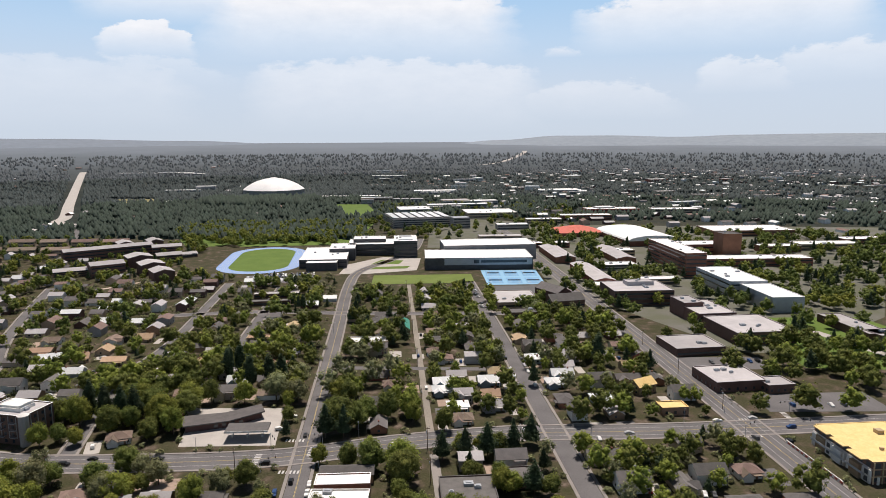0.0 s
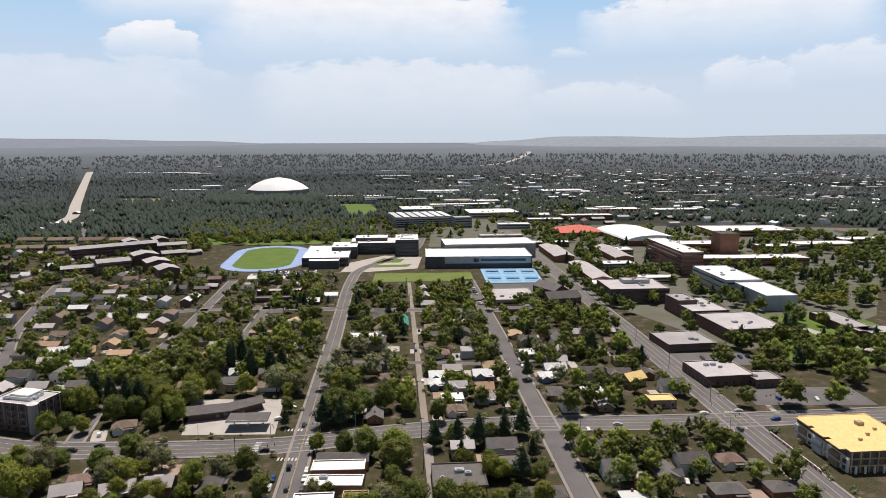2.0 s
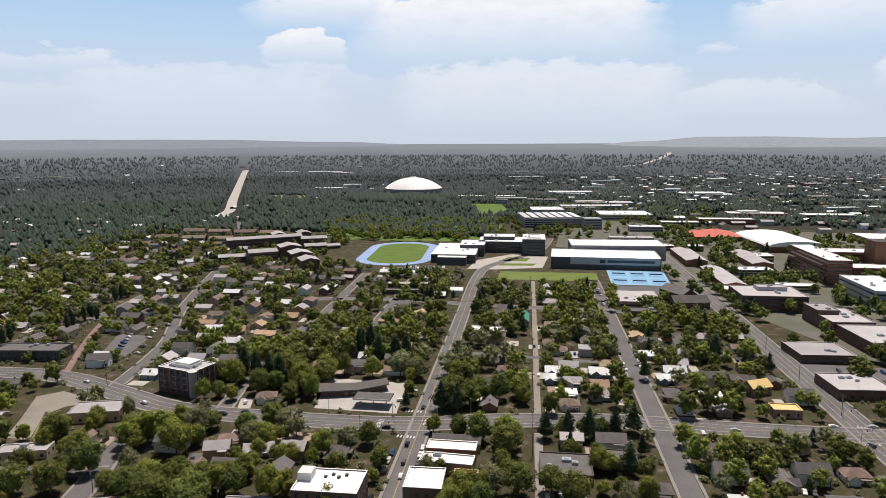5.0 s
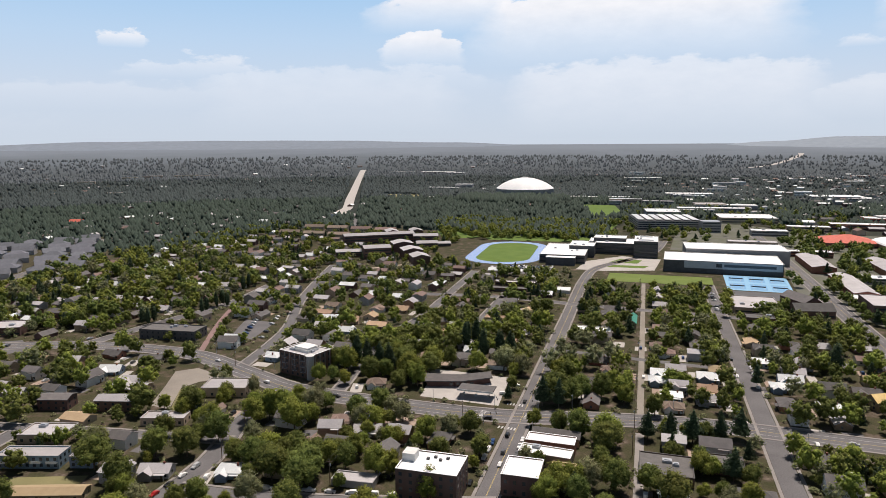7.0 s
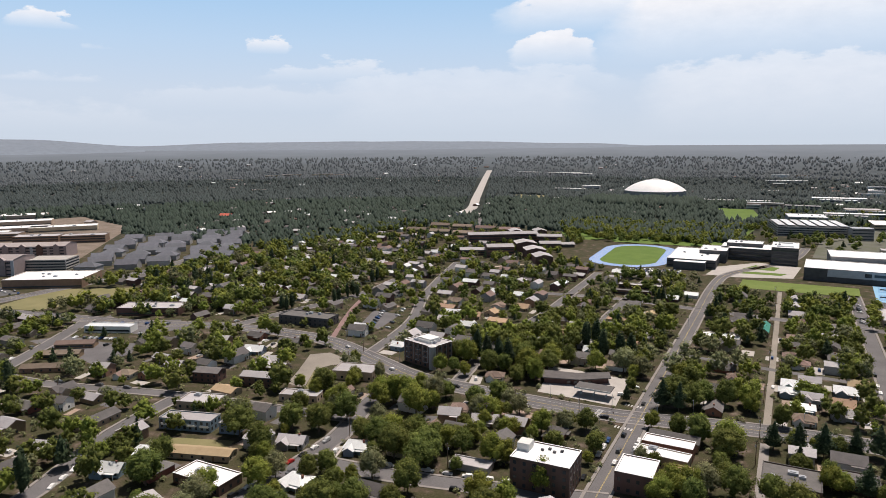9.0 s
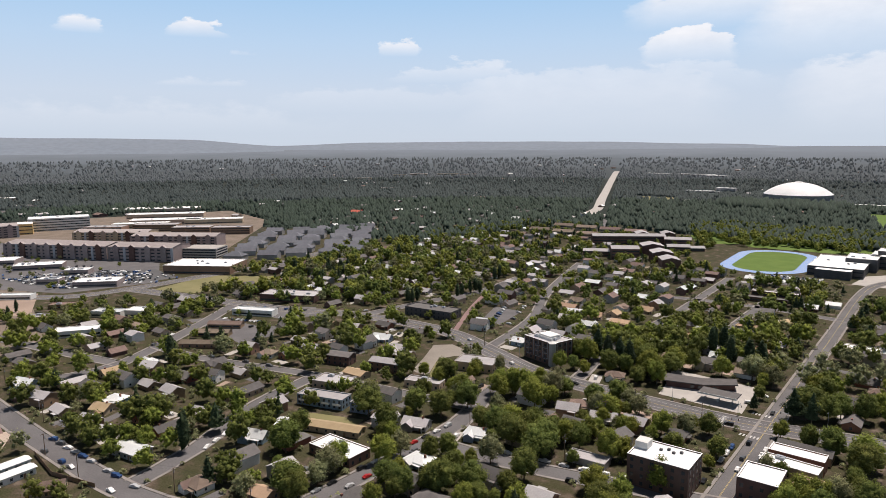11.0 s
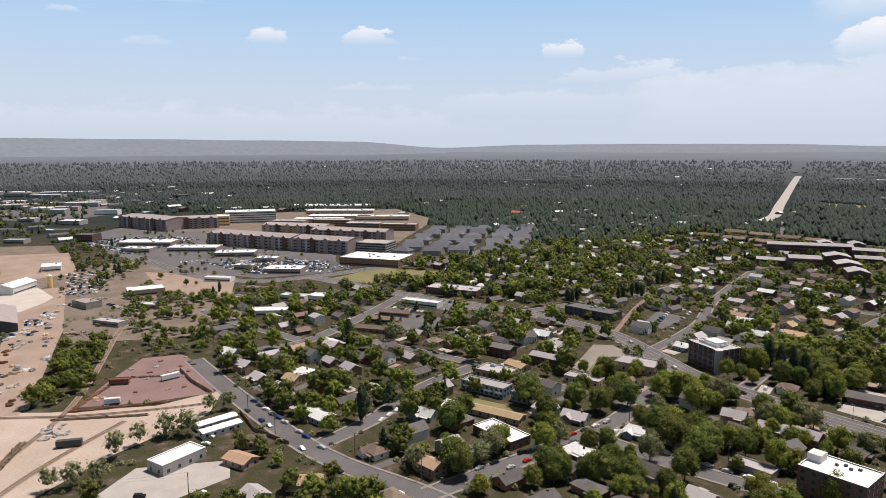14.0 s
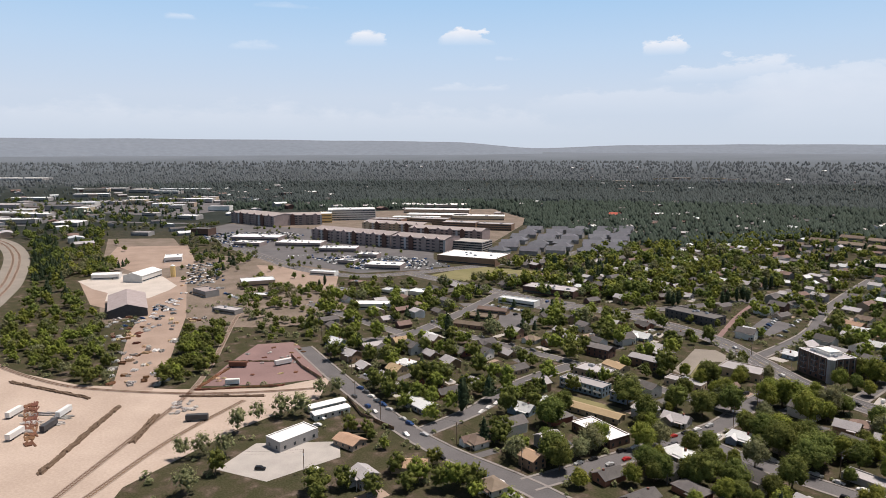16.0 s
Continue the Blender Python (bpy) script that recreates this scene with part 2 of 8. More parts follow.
material("track_blue", (0.20, 0.31, 0.56), (0.25, 0.37, 0.62), 0.8, 0.08, 2.0, 0.1)
material("court_blue", (0.13, 0.30, 0.50), (0.17, 0.35, 0.56), 0.7, 0.1, 2.0, 0.05)
material("court_green", (0.20, 0.40, 0.58), (0.25, 0.45, 0.63), 0.7, 0.1, 2.0, 0.05)
material("sand", (0.36, 0.285, 0.23), (0.50, 0.41, 0.345), 0.95, 0.03, 0.8, 0.3)
material("dirt", (0.25, 0.185, 0.145), (0.39, 0.30, 0.245), 0.95, 0.04, 0.8, 0.3)
material("red_dirt", (0.19, 0.125, 0.12), (0.27, 0.18, 0.17), 0.95, 0.05, 1.0, 0.3)
material("ballast", (0.24, 0.19, 0.16), (0.34, 0.28, 0.23), 0.95, 0.4, 3.0, 0.5)
material("rust", (0.13, 0.06, 0.035), (0.22, 0.11, 0.06), 0.7, 0.5, 4.0, 0.2, rand=0.3)
material("wood_pole", (0.13, 0.09, 0.06), (0.20, 0.14, 0.10), 0.9, 0.5, 4.0, 0.2)
material("bark", (0.10, 0.075, 0.055), (0.17, 0.13, 0.10), 0.95, 0.5, 4.0, 0.4)
material("tyre", (0.02, 0.02, 0.02), (0.035, 0.035, 0.035), 0.8, 1.0, 4.0, 0)
material("lumber", (0.45, 0.33, 0.2), (0.6, 0.46, 0.3), 0.85, 0.5, 4.0, 0.2, rand=0.3)
material("junk", (0.20, 0.19, 0.19), (0.55, 0.53, 0.50), 0.7, 0.9, 3.0, 0.2, rand=0.5)
for nm, c in (("car_white", (0.75, 0.75, 0.74)), ("car_black", (0.015, 0.016, 0.018)), ("car_silver", (0.42, 0.43, 0.44)), ("car_red", (0.35, 0.02, 0.02)), ("car_blue", (0.03, 0.07, 0.18)), ("car_grey", (0.10, 0.105, 0.11))):
    material(nm, tuple(v * 0.95 for v in c), c, 0.3, 0.5, 3.0, 0, stain=0.05)
leaf_material("leaf", (0.066, 0.080, 0.019), (0.238, 0.250, 0.062))
leaf_material("leaf_fresh", (0.104, 0.118, 0.021), (0.345, 0.345, 0.068))
leaf_material("leaf_olive", (0.130, 0.134, 0.064), (0.330, 0.325, 0.165))
leaf_material("leaf_pine", (0.026, 0.040, 0.021), (0.085, 0.108, 0.052))
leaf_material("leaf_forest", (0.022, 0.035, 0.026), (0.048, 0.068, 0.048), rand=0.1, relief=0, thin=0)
# next two: distance haze put into the leaf colours, bluer and paler farther out
leaf_material("leaf_mid_haze", (0.040, 0.053, 0.053), (0.058, 0.073, 0.073), rand=0.1, relief=0, thin=0)
leaf_material("leaf_far_haze", (0.076, 0.090, 0.098), (0.104, 0.120, 0.130), rand=0.1, relief=0, thin=0)


def ground_material():
    """Town soil, dry grass and green yards near, dark pine-forest floor far off with shade and haze in its colour."""
    m = bpy.data.materials.new("ground_soil_haze")
    m.use_nodes = True
    nt = m.node_tree
    p = nt.nodes["Principled BSDF"]
    tc = nt.nodes.new("ShaderNodeTexCoord").outputs["Object"]
    n_big = noise_node(nt, tc, 0.02, 4.0)
    n_mid = noise_node(nt, tc, 0.11, 4.0)
    n_fine = noise_node(nt, tc, 1.2, 3.0)
    town = ramp(nt, n_mid, ((0.34, (0.030, 0.038, 0.012)), (0.50, (0.046, 0.046, 0.021)), (0.60, (0.080, 0.062, 0.046)), (0.72, (0.20, 0.158, 0.132))))
    town = mix(nt, 0.3, town, ramp(nt, n_fine, ((0.3, (0.026, 0.026, 0.013)), (0.7, (0.15, 0.122, 0.09)))))
    sep = nt.nodes.new("ShaderNodeSeparateXYZ")
    nt.links.new(tc, sep.inputs[0])
    # forest floor darkened in colour to match the shaded canopy
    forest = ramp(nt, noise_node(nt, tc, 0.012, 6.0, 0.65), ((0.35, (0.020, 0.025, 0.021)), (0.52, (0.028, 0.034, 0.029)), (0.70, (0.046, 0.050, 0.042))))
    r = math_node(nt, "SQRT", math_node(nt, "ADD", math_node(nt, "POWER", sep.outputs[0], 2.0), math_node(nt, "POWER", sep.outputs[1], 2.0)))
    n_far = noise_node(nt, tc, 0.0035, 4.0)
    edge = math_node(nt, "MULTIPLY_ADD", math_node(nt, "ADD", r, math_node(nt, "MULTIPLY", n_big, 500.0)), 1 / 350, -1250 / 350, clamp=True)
    # painted haze: ground colour pales to blue-grey with distance
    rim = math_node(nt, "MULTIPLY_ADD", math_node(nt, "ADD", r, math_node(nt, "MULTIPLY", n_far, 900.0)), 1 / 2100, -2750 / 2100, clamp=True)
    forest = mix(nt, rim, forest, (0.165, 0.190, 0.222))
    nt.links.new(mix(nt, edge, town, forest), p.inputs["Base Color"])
    p.inputs["Roughness"].default_value = 0.95
    p.inputs["Specular IOR Level"].default_value = 0.1
    bn = nt.nodes.new("ShaderNodeBump")
    bn.inputs["Strength"].default_value, bn.inputs["Distance"].default_value = 0.5, 0.3
    nt.links.new(n_fine, bn.inputs["Height"])
    nt.links.new(bn.outputs[0], p.inputs["Normal"])
    MATS["ground"] = m


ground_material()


# ---- geometry helpers ----
class Geo:
    """Collects faces; box, prism and roof shapes are added in local metres."""

    def __init__(self):
        self.v, self.f = [], []

    def add(self, verts, faces):
        o = len(self.v)
        self.v += [tuple(p) for p in verts]
        self.f += [tuple(i + o for i in q) for q in faces]
        return self

    def box(self, x0, y0, z0, x1, y1, z1, rz=0.0):
        c, s = math.cos(radians(rz)), math.sin(radians(rz))
        mx, my = (x0 + x1) / 2, (y0 + y1) / 2
        vs = [(mx + (x - mx) * c - (y - my) * s, my + (x - mx) * s + (y - my) * c, z) for z in (z0, z1) for x, y in ((x0, y0), (x1, y0), (x1, y1), (x0, y1))]
        return self.add(vs, [(3, 2, 1, 0), (4, 5, 6, 7), (0, 1, 5, 4), (1, 2, 6, 5), (2, 3, 7, 6), (3, 0, 4, 7)])

    def tray(self, a, b, z0, z1, e, depth):
        """A box with a sunk top: walls that end in a parapet."""
        o = ((-a, -b), (a, -b), (a, b), (-a, b))
        i = ((-a + e, -b + e), (a - e, -b + e), (a - e, b - e), (-a + e, b - e))
        vs = [(*q, z0) for q in o] + [(*q, z1) for q in o] + [(*q, z1) for q in i] + [(*q, z1 - depth) for q in i]
        fs = [(3, 2, 1, 0), (12, 13, 14, 15)]
        for k in range(4):
            n = (k + 1) % 4
            fs += [(k, n, 4 + n, 4 + k), (4 + k, 4 + n, 8 + n, 8 + k), (8 + k, 8 + n, 12 + n, 12 + k)]
        return self.add(vs, fs)

    def ring(self, a, b, e, z0, z1):
        """A flat rectangular frame."""
        o = ((-a, -b), (a, -b), (a, b), (-a, b))
        i = ((-a + e, -b + e), (a - e, -b + e), (a - e, b - e), (-a + e, b - e))
        vs = [(*q, z) for z in (z0, z1) for r in (o, i) for q in r]
        fs = []
        for k in range(4):
            n = (k + 1) % 4
            fs += [(k, n, 8 + n, 8 + k), (8 + k, 8 + n, 12 + n, 12 + k), (12 + k, 12 + n, 4 + n, 4 + k), (4 + k, 4 + n, n, k)]
        return self.add(vs, fs)

    def prism(self, pts, z0, z1):
        n = len(pts)
        area = sum(pts[i][0] * pts[(i + 1) % n][1] - pts[(i + 1) % n][0] * pts[i][1] for i in range(n))
        if area < 0:
            pts = pts[::-1]
        vs = [(x, y, z0) for x, y in pts] + [(x, y, z1) for x, y in pts]
        return self.add(vs, [tuple(range(n - 1, -1, -1)), tuple(range(n, 2 * n))] + [(i, (i + 1) % n, n + (i + 1) % n, n + i) for i in range(n)])

    def gable_body(self, w, d, h, rise):
        """Walls under a roof whose ridge runs along x."""
        a, b = w / 2, d / 2
        return self.add([(-a, -b, -0.3), (a, -b, -0.3), (a, b, -0.3), (-a, b, -0.3), (-a, -b, h), (a, -b, h), (a, b, h), (-a, b, h), (-a, 0, h + rise), (a, 0, h + rise)],
                        [(3, 2, 1, 0), (0, 1, 5, 4), (2, 3, 7, 6), (1, 2, 6, 9, 5), (3, 0, 4, 8, 7), (4, 5, 9, 8), (6, 7, 8, 9)])

    def gable_roof(self, w, d, h, rise, over=0.5, t=0.18):
        a, b = w / 2 + over, d / 2 + over
        e = h - over * rise / (d / 2)
        for s in (-1, 1):
            vs = [(-a, s * b, e), (a, s * b, e), (a, 0, h + rise), (-a, 0, h + rise)]
            vs += [(x, y, z + t) for x, y, z in vs]
            fs = [(0, 1, 2, 3), (7, 6, 5, 4), (0, 4, 5, 1), (1, 5, 6, 2), (3, 7, 4, 0)]
            self.add(vs, fs if s > 0 else [q[::-1] for q in fs])
        return self

    def hip_roof(self, w, d, h, rise, over=0.6, t=0.15):
        a, b = w / 2 + over, d / 2 + over
        r = max(a - b, 0.3)
        vs = [(-a, -b, h), (a, -b, h), (a, b, h), (-a, b, h), (-a, -b, h + t), (a, -b, h + t), (a, b, h + t), (-a, b, h + t), (-r, 0, h + t + rise), (r, 0, h + t + rise)]
        return self.add(vs, [(3, 2, 1, 0), (0, 1, 5, 4), (1, 2, 6, 5), (2, 3, 7, 6), (3, 0, 4, 7), (4, 5, 9, 8), (5, 6, 9), (6, 7, 8, 9), (7, 4, 8)])

    def cyl(self, x, y, z0, z1, r0, r1=None, n=8):
        r1 = r0 if r1 is None else r1
        vs = [(x + r * math.cos(2 * math.pi * i / n), y + r * math.sin(2 * math.pi * i / n), z) for z, r in ((z0, r0), (z1, r1)) for i in range(n)]
        return self.add(vs, [tuple(range(n - 1, -1, -1)), tuple(range(n, 2 * n))] + [(i, (i + 1) % n, n + (i + 1) % n, n + i) for i in range(n)])

    def tube(self, p, q, r0, r1, n=6):
        p, q = Vector(p), Vector(q)
        m = (q - p).to_track_quat("Z", "Y").to_matrix()
        vs = [tuple(c + m @ Vector((r * math.cos(2 * math.pi * i / n), r * math.sin(2 * math.pi * i / n), 0))) for c, r in ((p, r0), (q, r1)) for i in range(n)]
        return self.add(vs, [tuple(range(n - 1, -1, -1)), tuple(range(n, 2 * n))] + [(i, (i + 1) % n, n + (i + 1) % n, n + i) for i in range(n)])

    def mesh(self, name, mat, smooth=False):
        me = bpy.data.meshes.new(name)
        me.from_pydata(self.v, [], self.f)
        me.materials.append(MATS[mat])
        if smooth:
            me.polygons.foreach_set("use_smooth", [True] * len(me.polygons))
        me.update()
        return me


def part(name, geo, mat, parent, label="", at=None, smooth=False):
    """One mesh object under a thing or a part. geo may be a Geo or a mesh that alike parts share."""
    me = geo if isinstance(geo, bpy.types.Mesh) else geo.mesh(name, mat, smooth)
    ob = new(name, me)
    ob.parent = parent
    if at is not None:
        ob.matrix_local = at
    return tagged(ob, label) if label else ob


def thing(name, label, category, m=None, group="", kind=""):
    ob = new(name)
    ob.empty_display_size = 0.5
    if m is not None:
        ob.matrix_basis = m
    return tagged(ob, label, category, group, kind)


def solid(name, geo, mat, label, category, group="", kind="", m=None, smooth=False):
    ob = new(name, geo.mesh(name, mat, smooth))
    if m is not None:
        ob.matrix_basis = m
    return tagged(ob, label, category, group, kind)


# ---- the plan: streets run with a slight skew; GRID is their turn in degrees ----
GRID = 4.6
rng = np.random.default_rng(7)
X0, Y0, CELL = -1300.0, -320.0, 2.0
OCC = np.zeros((1050, 1000), dtype=np.uint8)  # what covers each cell: 0 free, 1 paved or open, 2 built


def mark_rect(x, y, w, d, rot, value, margin=0.0):
    r = (abs(w) + abs(d)) / 2 + margin + CELL
    i0, i1 = max(0, int((x - r - X0) / CELL)), min(OCC.shape[0], int((x + r - X0) / CELL) + 1)
    j0, j1 = max(0, int((y - r - Y0) / CELL)), min(OCC.shape[1], int((y + r - Y0) / CELL) + 1)
    if i0 >= i1 or j0 >= j1:
        return
    gx, gy = np.meshgrid(X0 + (np.arange(i0, i1) + 0.5) * CELL - x, Y0 + (np.arange(j0, j1) + 0.5) * CELL - y, indexing="ij")
    c, s = math.cos(radians(rot)), math.sin(radians(rot))
    inside = (np.abs(gx * c + gy * s) < w / 2 + margin) & (np.abs(-gx * s + gy * c) < d / 2 + margin)
    sub = OCC[i0:i1, j0:j1]
    sub[inside] = np.maximum(sub[inside], value)


def clear_rect(x, y, w, d, rot, least=1):
    c, s = math.cos(radians(rot)), math.sin(radians(rot))
    for a in np.linspace(-0.5, 0.5, 5):
        for b in np.linspace(-0.5, 0.5, 5):
            i, j = int((x + a * w * c - b * d * s - X0) / CELL), int((y + a * w * s + b * d * c - Y0) / CELL)
            if not (0 <= i < OCC.shape[0] and 0 <= j < OCC.shape[1]) or OCC[i, j] >= least:
                return False
    return True


def cell_at(x, y):
    i, j = int((x - X0) / CELL), int((y - Y0) / CELL)
    return OCC[i, j] if 0 <= i < OCC.shape[0] and 0 <= j < OCC.shape[1] else 0


def inside_poly(x, y, pts):
    hit = False
    for (xa, ya), (xb, yb) in zip(pts, pts[1:] + pts[:1]):
        if (ya > y) != (yb > y) and x < (xb - xa) * (y - ya) / (yb - ya) + xa:
            hit = not hit
    return hit


def mark_poly(pts, value):
    xs, ys = [p[0] for p in pts], [p[1] for p in pts]
    for i in range(max(0, int((min(xs) - X0) / CELL)), min(OCC.shape[0], int((max(xs) - X0) / CELL) + 1)):
        for j in range(max(0, int((min(ys) - Y0) / CELL)), min(OCC.shape[1], int((max(ys) - Y0) / CELL) + 1)):
            if inside_poly(X0 + (i + 0.5) * CELL, Y0 + (j + 0.5) * CELL, pts):
                OCC[i, j] = max(OCC[i, j], value)


def ground_z(x, y):
    """Flat in the town, then raised far off so that its edge meets the camera's horizon."""
    s = np.clip((np.hypot(x, y) - 2000.0) / 2800.0, 0.0, 1.0)
    return 119.0 * s ** 1.3


def build_ground():
    rings = [0, 150, 300, 500, 700, 900, 1100, 1300, 1500, 1650, 1800, 2000, 2200, 2500, 2800, 3100, 3400, 3700, 4000, 4300, 4600, 4800, 4900]
    n = 120
    g = Geo()
    vs = [(0, 0, 0)]
    for r in rings[1:]:
        for k in range(n):
            a = 2 * math.pi * k / n
            x, y = r * math.cos(a), r * math.sin(a)
            z = float(ground_z(x, y))
            if r > 2000:
                z += 2 * noise.noise((x / 900, y / 900, 0.3)) * min(1, (r - 2600) / 900) if r > 2600 else 0
            vs.append((x, y, z))
    fs = [(0, 1 + k, 1 + (k + 1) % n) for k in range(n)]
    for i in range(len(rings) - 2):
        o, q = 1 + i * n, 1 + (i + 1) * n
        fs += [(o + k, q + k, q + (k + 1) % n, o + (k + 1) % n) for k in range(n)]
    g.add(vs, fs)
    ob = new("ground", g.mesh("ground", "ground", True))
    tagged(ob, "dry soil and patchy grass of the town, pine plateau tinted for haze beyond", "ground", kind="structure")


build_ground()


def ridge(name, az0, az1, dist, heights, mat, label):
    """A far skyline ridge on the plateau's rim; azimuths in degrees to the left."""
    g, n = Geo(), 60
    for k in range(n + 1):
        f = k / n
        a = radians(az0 + (az1 - az0) * f)
        p = f * (len(heights) - 1)
        i = min(int(p), len(heights) - 2)
        h = heights[i] + (heights[i + 1] - heights[i]) * (0.5 - 0.5 * math.cos(math.pi * (p - i)))
        h += 2.5 * noise.noise((f * 14, dist / 100, 0)) * min(1, 8 * f, 8 * (1 - f))
        x, y = -math.sin(a), math.cos(a)
        for r, z in ((dist - 500, 60.0), (dist, h), (dist + 60, h - 4), (dist + 60, 40.0)):
            g.v.append((x * r, y * r, z))
    for k in range(n):
        for j in range(3):
            o = k * 4 + j
            g.f.append((o + 4, o, o + 1, o + 5))
    return solid(name, g, mat, label, "hill", kind="structure", smooth=True)


# ridge colours have the air's blue-grey haze painted in
material("hazed_hill", (0.225, 0.262, 0.305), (0.255, 0.292, 0.335), 1.0, 0.004, 0.03, 0)
material("hazed_mesa", (0.18, 0.212, 0.256), (0.20, 0.232, 0.276), 1.0, 0.004, 0.03, 0)
ridge("backdrop_hills", 0, -46, 4700, (110, 134, 160, 160, 148, 160, 164, 166, 214, 250, 220), "hazed_hill", "hazy blue wooded hills on the skyline")
ridge("backdrop_mesa", 55, 112, 4650, (132, 176, 184, 190, 193, 194, 192, 176), "hazed_mesa", "low flat hazy mesa on the skyline")
ridge("backdrop_rise", 12, 56, 4750, (112, 138, 152, 156, 152, 132), "hazed_mesa", "low rise on the skyline in a colour paled for haze")


# ---- streets and open ground ----
def strip_poly(pts, width):
    """Left and right edges of a smooth strip along a line."""
    L, R = [], []
    for i, (x, y) in enumerate(pts):
        xa, ya = pts[max(0, i - 1)]
        xb, yb = pts[min(len(pts) - 1, i + 1)]
        l = math.hypot(xb - xa, yb - ya)
        nx, ny = -(yb - ya) / l * width / 2, (xb - xa) / l * width / 2
        L.append((x + nx, y + ny))
        R.append((x - nx, y - ny))
    return L, R


def smooth_line(pts, step=12.0):
    """A rounded line through the given turns."""
    out = []
    P = [pts[0]] + list(pts) + [pts[-1]]
    for i in range(1, len(P) - 2):
        p0, p1, p2, p3 = (Vector((*q, 0)) for q in P[i - 1:i + 3])
        n = max(1, int((p2 - p1).length / step))
        for k in range(n):
            t = k / n
            q = 0.5 * (2 * p1 + (p2 - p0) * t + (2 * p0 - 5 * p1 + 4 * p2 - p3) * t * t + (3 * p1 - p0 - 3 * p2 + p3) * t ** 3)
            out.append((q.x, q.y))
    return out + [tuple(pts[-1])]


STREETS = []


def ribbon(name, pts, width, mat, z, thick, label, category, kind="structure", offset=0.0):
    L, R = strip_poly(pts, width)
    if offset:
        L2, _ = strip_poly(pts, 2 * offset)
        L, R = strip_poly(L2, width)
    g = Geo()
    for (xa, ya), (xb, yb) in zip(L, R):
        za = float(ground_z(xa, ya))
        g.v += [(xa, ya, za - 0.3), (xa, ya, za + z), (xb, yb, za + z), (xb, yb, za - 0.3)]
    for i in range(len(L) - 1):
        o = i * 4
        g.f += [(o, o + 1, o + 5, o + 4), (o + 1, o + 2, o + 6, o + 5), (o + 2, o + 3, o + 7, o + 6)]
    return solid(name, g, mat, label, category, kind=kind)


def street(pts, width, walks=True, lines="", mat="asphalt", z=0.05, name="road", label="sun-bleached grey asphalt street", quiet=False):
    line = smooth_line(pts)
    STREETS.append((line, width))
    ribbon(name, line, width, mat, z, 0.3, label, "road")
    for (xa, ya), (xb, yb) in zip(line, line[1:]):
        l = math.hypot(xb - xa, yb - ya)
        mark_rect((xa + xb) / 2, (ya + yb) / 2, l + 1, width + (2 if walks and not quiet else 0), math.degrees(math.atan2(yb - ya, xb - xa)), 3 if quiet else 1)
    if walks:
        for s in (-1, 1):
            ribbon("pavement", line, 1.4, "pavement_grey", 0.17 + (z - 0.05), 0.3, "pale concrete pavement with kerb", "pavement", offset=s * (width / 2 + 0.9))
    if "y" in lines:
        for o in (-0.15, 0.15):
            ribbon("centre_line", line, 0.11, "paint_yellow", z + 0.012, 0.01, "faded yellow centre line", "road marking", offset=o)
    if "w" in lines:
        for o in (-1, 1):
            ribbon("lane_line", line, 0.16, "paint_line", z + 0.012, 0.01, "white lane line", "road marking", offset=o * width * 0.27)


def pad(name, pts, mat, label, category, z=0.03, value=1):
    solid(name, Geo().prism(list(pts), -0.3, z), mat, label, category, kind="structure")
    if value:
        mark_poly(list(pts), value)


def grid_pt(u, v):
    """A point by its place across and along the street grid."""
    return (u - 0.08 * v, v + 0.08 * u)


# through roads
BUTLER = [(330, 372), (160, 355), (80, 349), (12, 347), (-42, 337), (-92, 323), (-154, 318), (-215, 319), (-258, 333), (-322, 352), (-404, 342), (-470, 314), (-540, 294), (-655, 262)]
street(BUTLER, 15, lines="yw", z=0.06, label="wide four-lane asphalt avenue with worn lines")
street([grid_pt(-56, v) for v in (120, 250, 400, 550, 690)] + [(-109, 760), (-80, 830), (-58, 900), (-52, 1000)], 8.5, lines="y")
street([grid_pt(62, v) for v in (210, 350, 500, 700)], 9)
street([grid_pt(159, v) for v in (180, 350, 500, 700, 900, 1080)], 14, lines="yw")
street([grid_pt(2, v) for v in (345, 450, 560, 690)], 3.6, walks=False, mat="gravel_grey", z=0.04, name="road", label="narrow unpaved back lane")
street([grid_pt(2, v) for v in (200, 260, 325)], 4.0, walks=False, mat="pavement_grey", z=0.04, label="narrow concrete back lane")
street([(-250, 572), (-172, 585), (-86, 579), (25, 577), (66, 582)], 8, z=0.045, quiet=True)
street([(-84, 444), (-28, 442), (27, 440)], 6, walks=False, z=0.045, quiet=True)
street([grid_pt(-120, v) for v in (500, 600, 690)], 7, z=0.045, quiet=True)
street([(-190, 325), (-202, 377), (-212, 430), (-210, 495), (-222, 610), (-232, 700)], 6.5, z=0.045, quiet=True)
street([(-270, 345), (-281, 390), (-296, 435), (-331, 504), (-364, 586), (-398, 680)], 6.5, z=0.045, quiet=True)
street([(-404, 342), (-398, 405), (-388, 480), (-400, 560)], 9, z=0.045, quiet=True)
street([(-194, 108), (-196, 171), (-201, 229), (-215, 271), (-222, 315)], 9, z=0.045, quiet=True)
street([(-262, 92), (-273, 125), (-300, 177), (-313, 228)], 8.5, z=0.045, quiet=True)
street([(-430, 79), (-340, 81), (-253, 88), (-190, 108), (-130, 118), (-66, 122)], 10, z=0.05)
street([(-197, 204), (-155, 211), (-111, 224), (-70, 238)], 9, z=0.045, quiet=True)
street([(-447, 190), (-407, 195), (-371, 206), (-313, 226), (-205, 250)], 7, z=0.042, quiet=True)
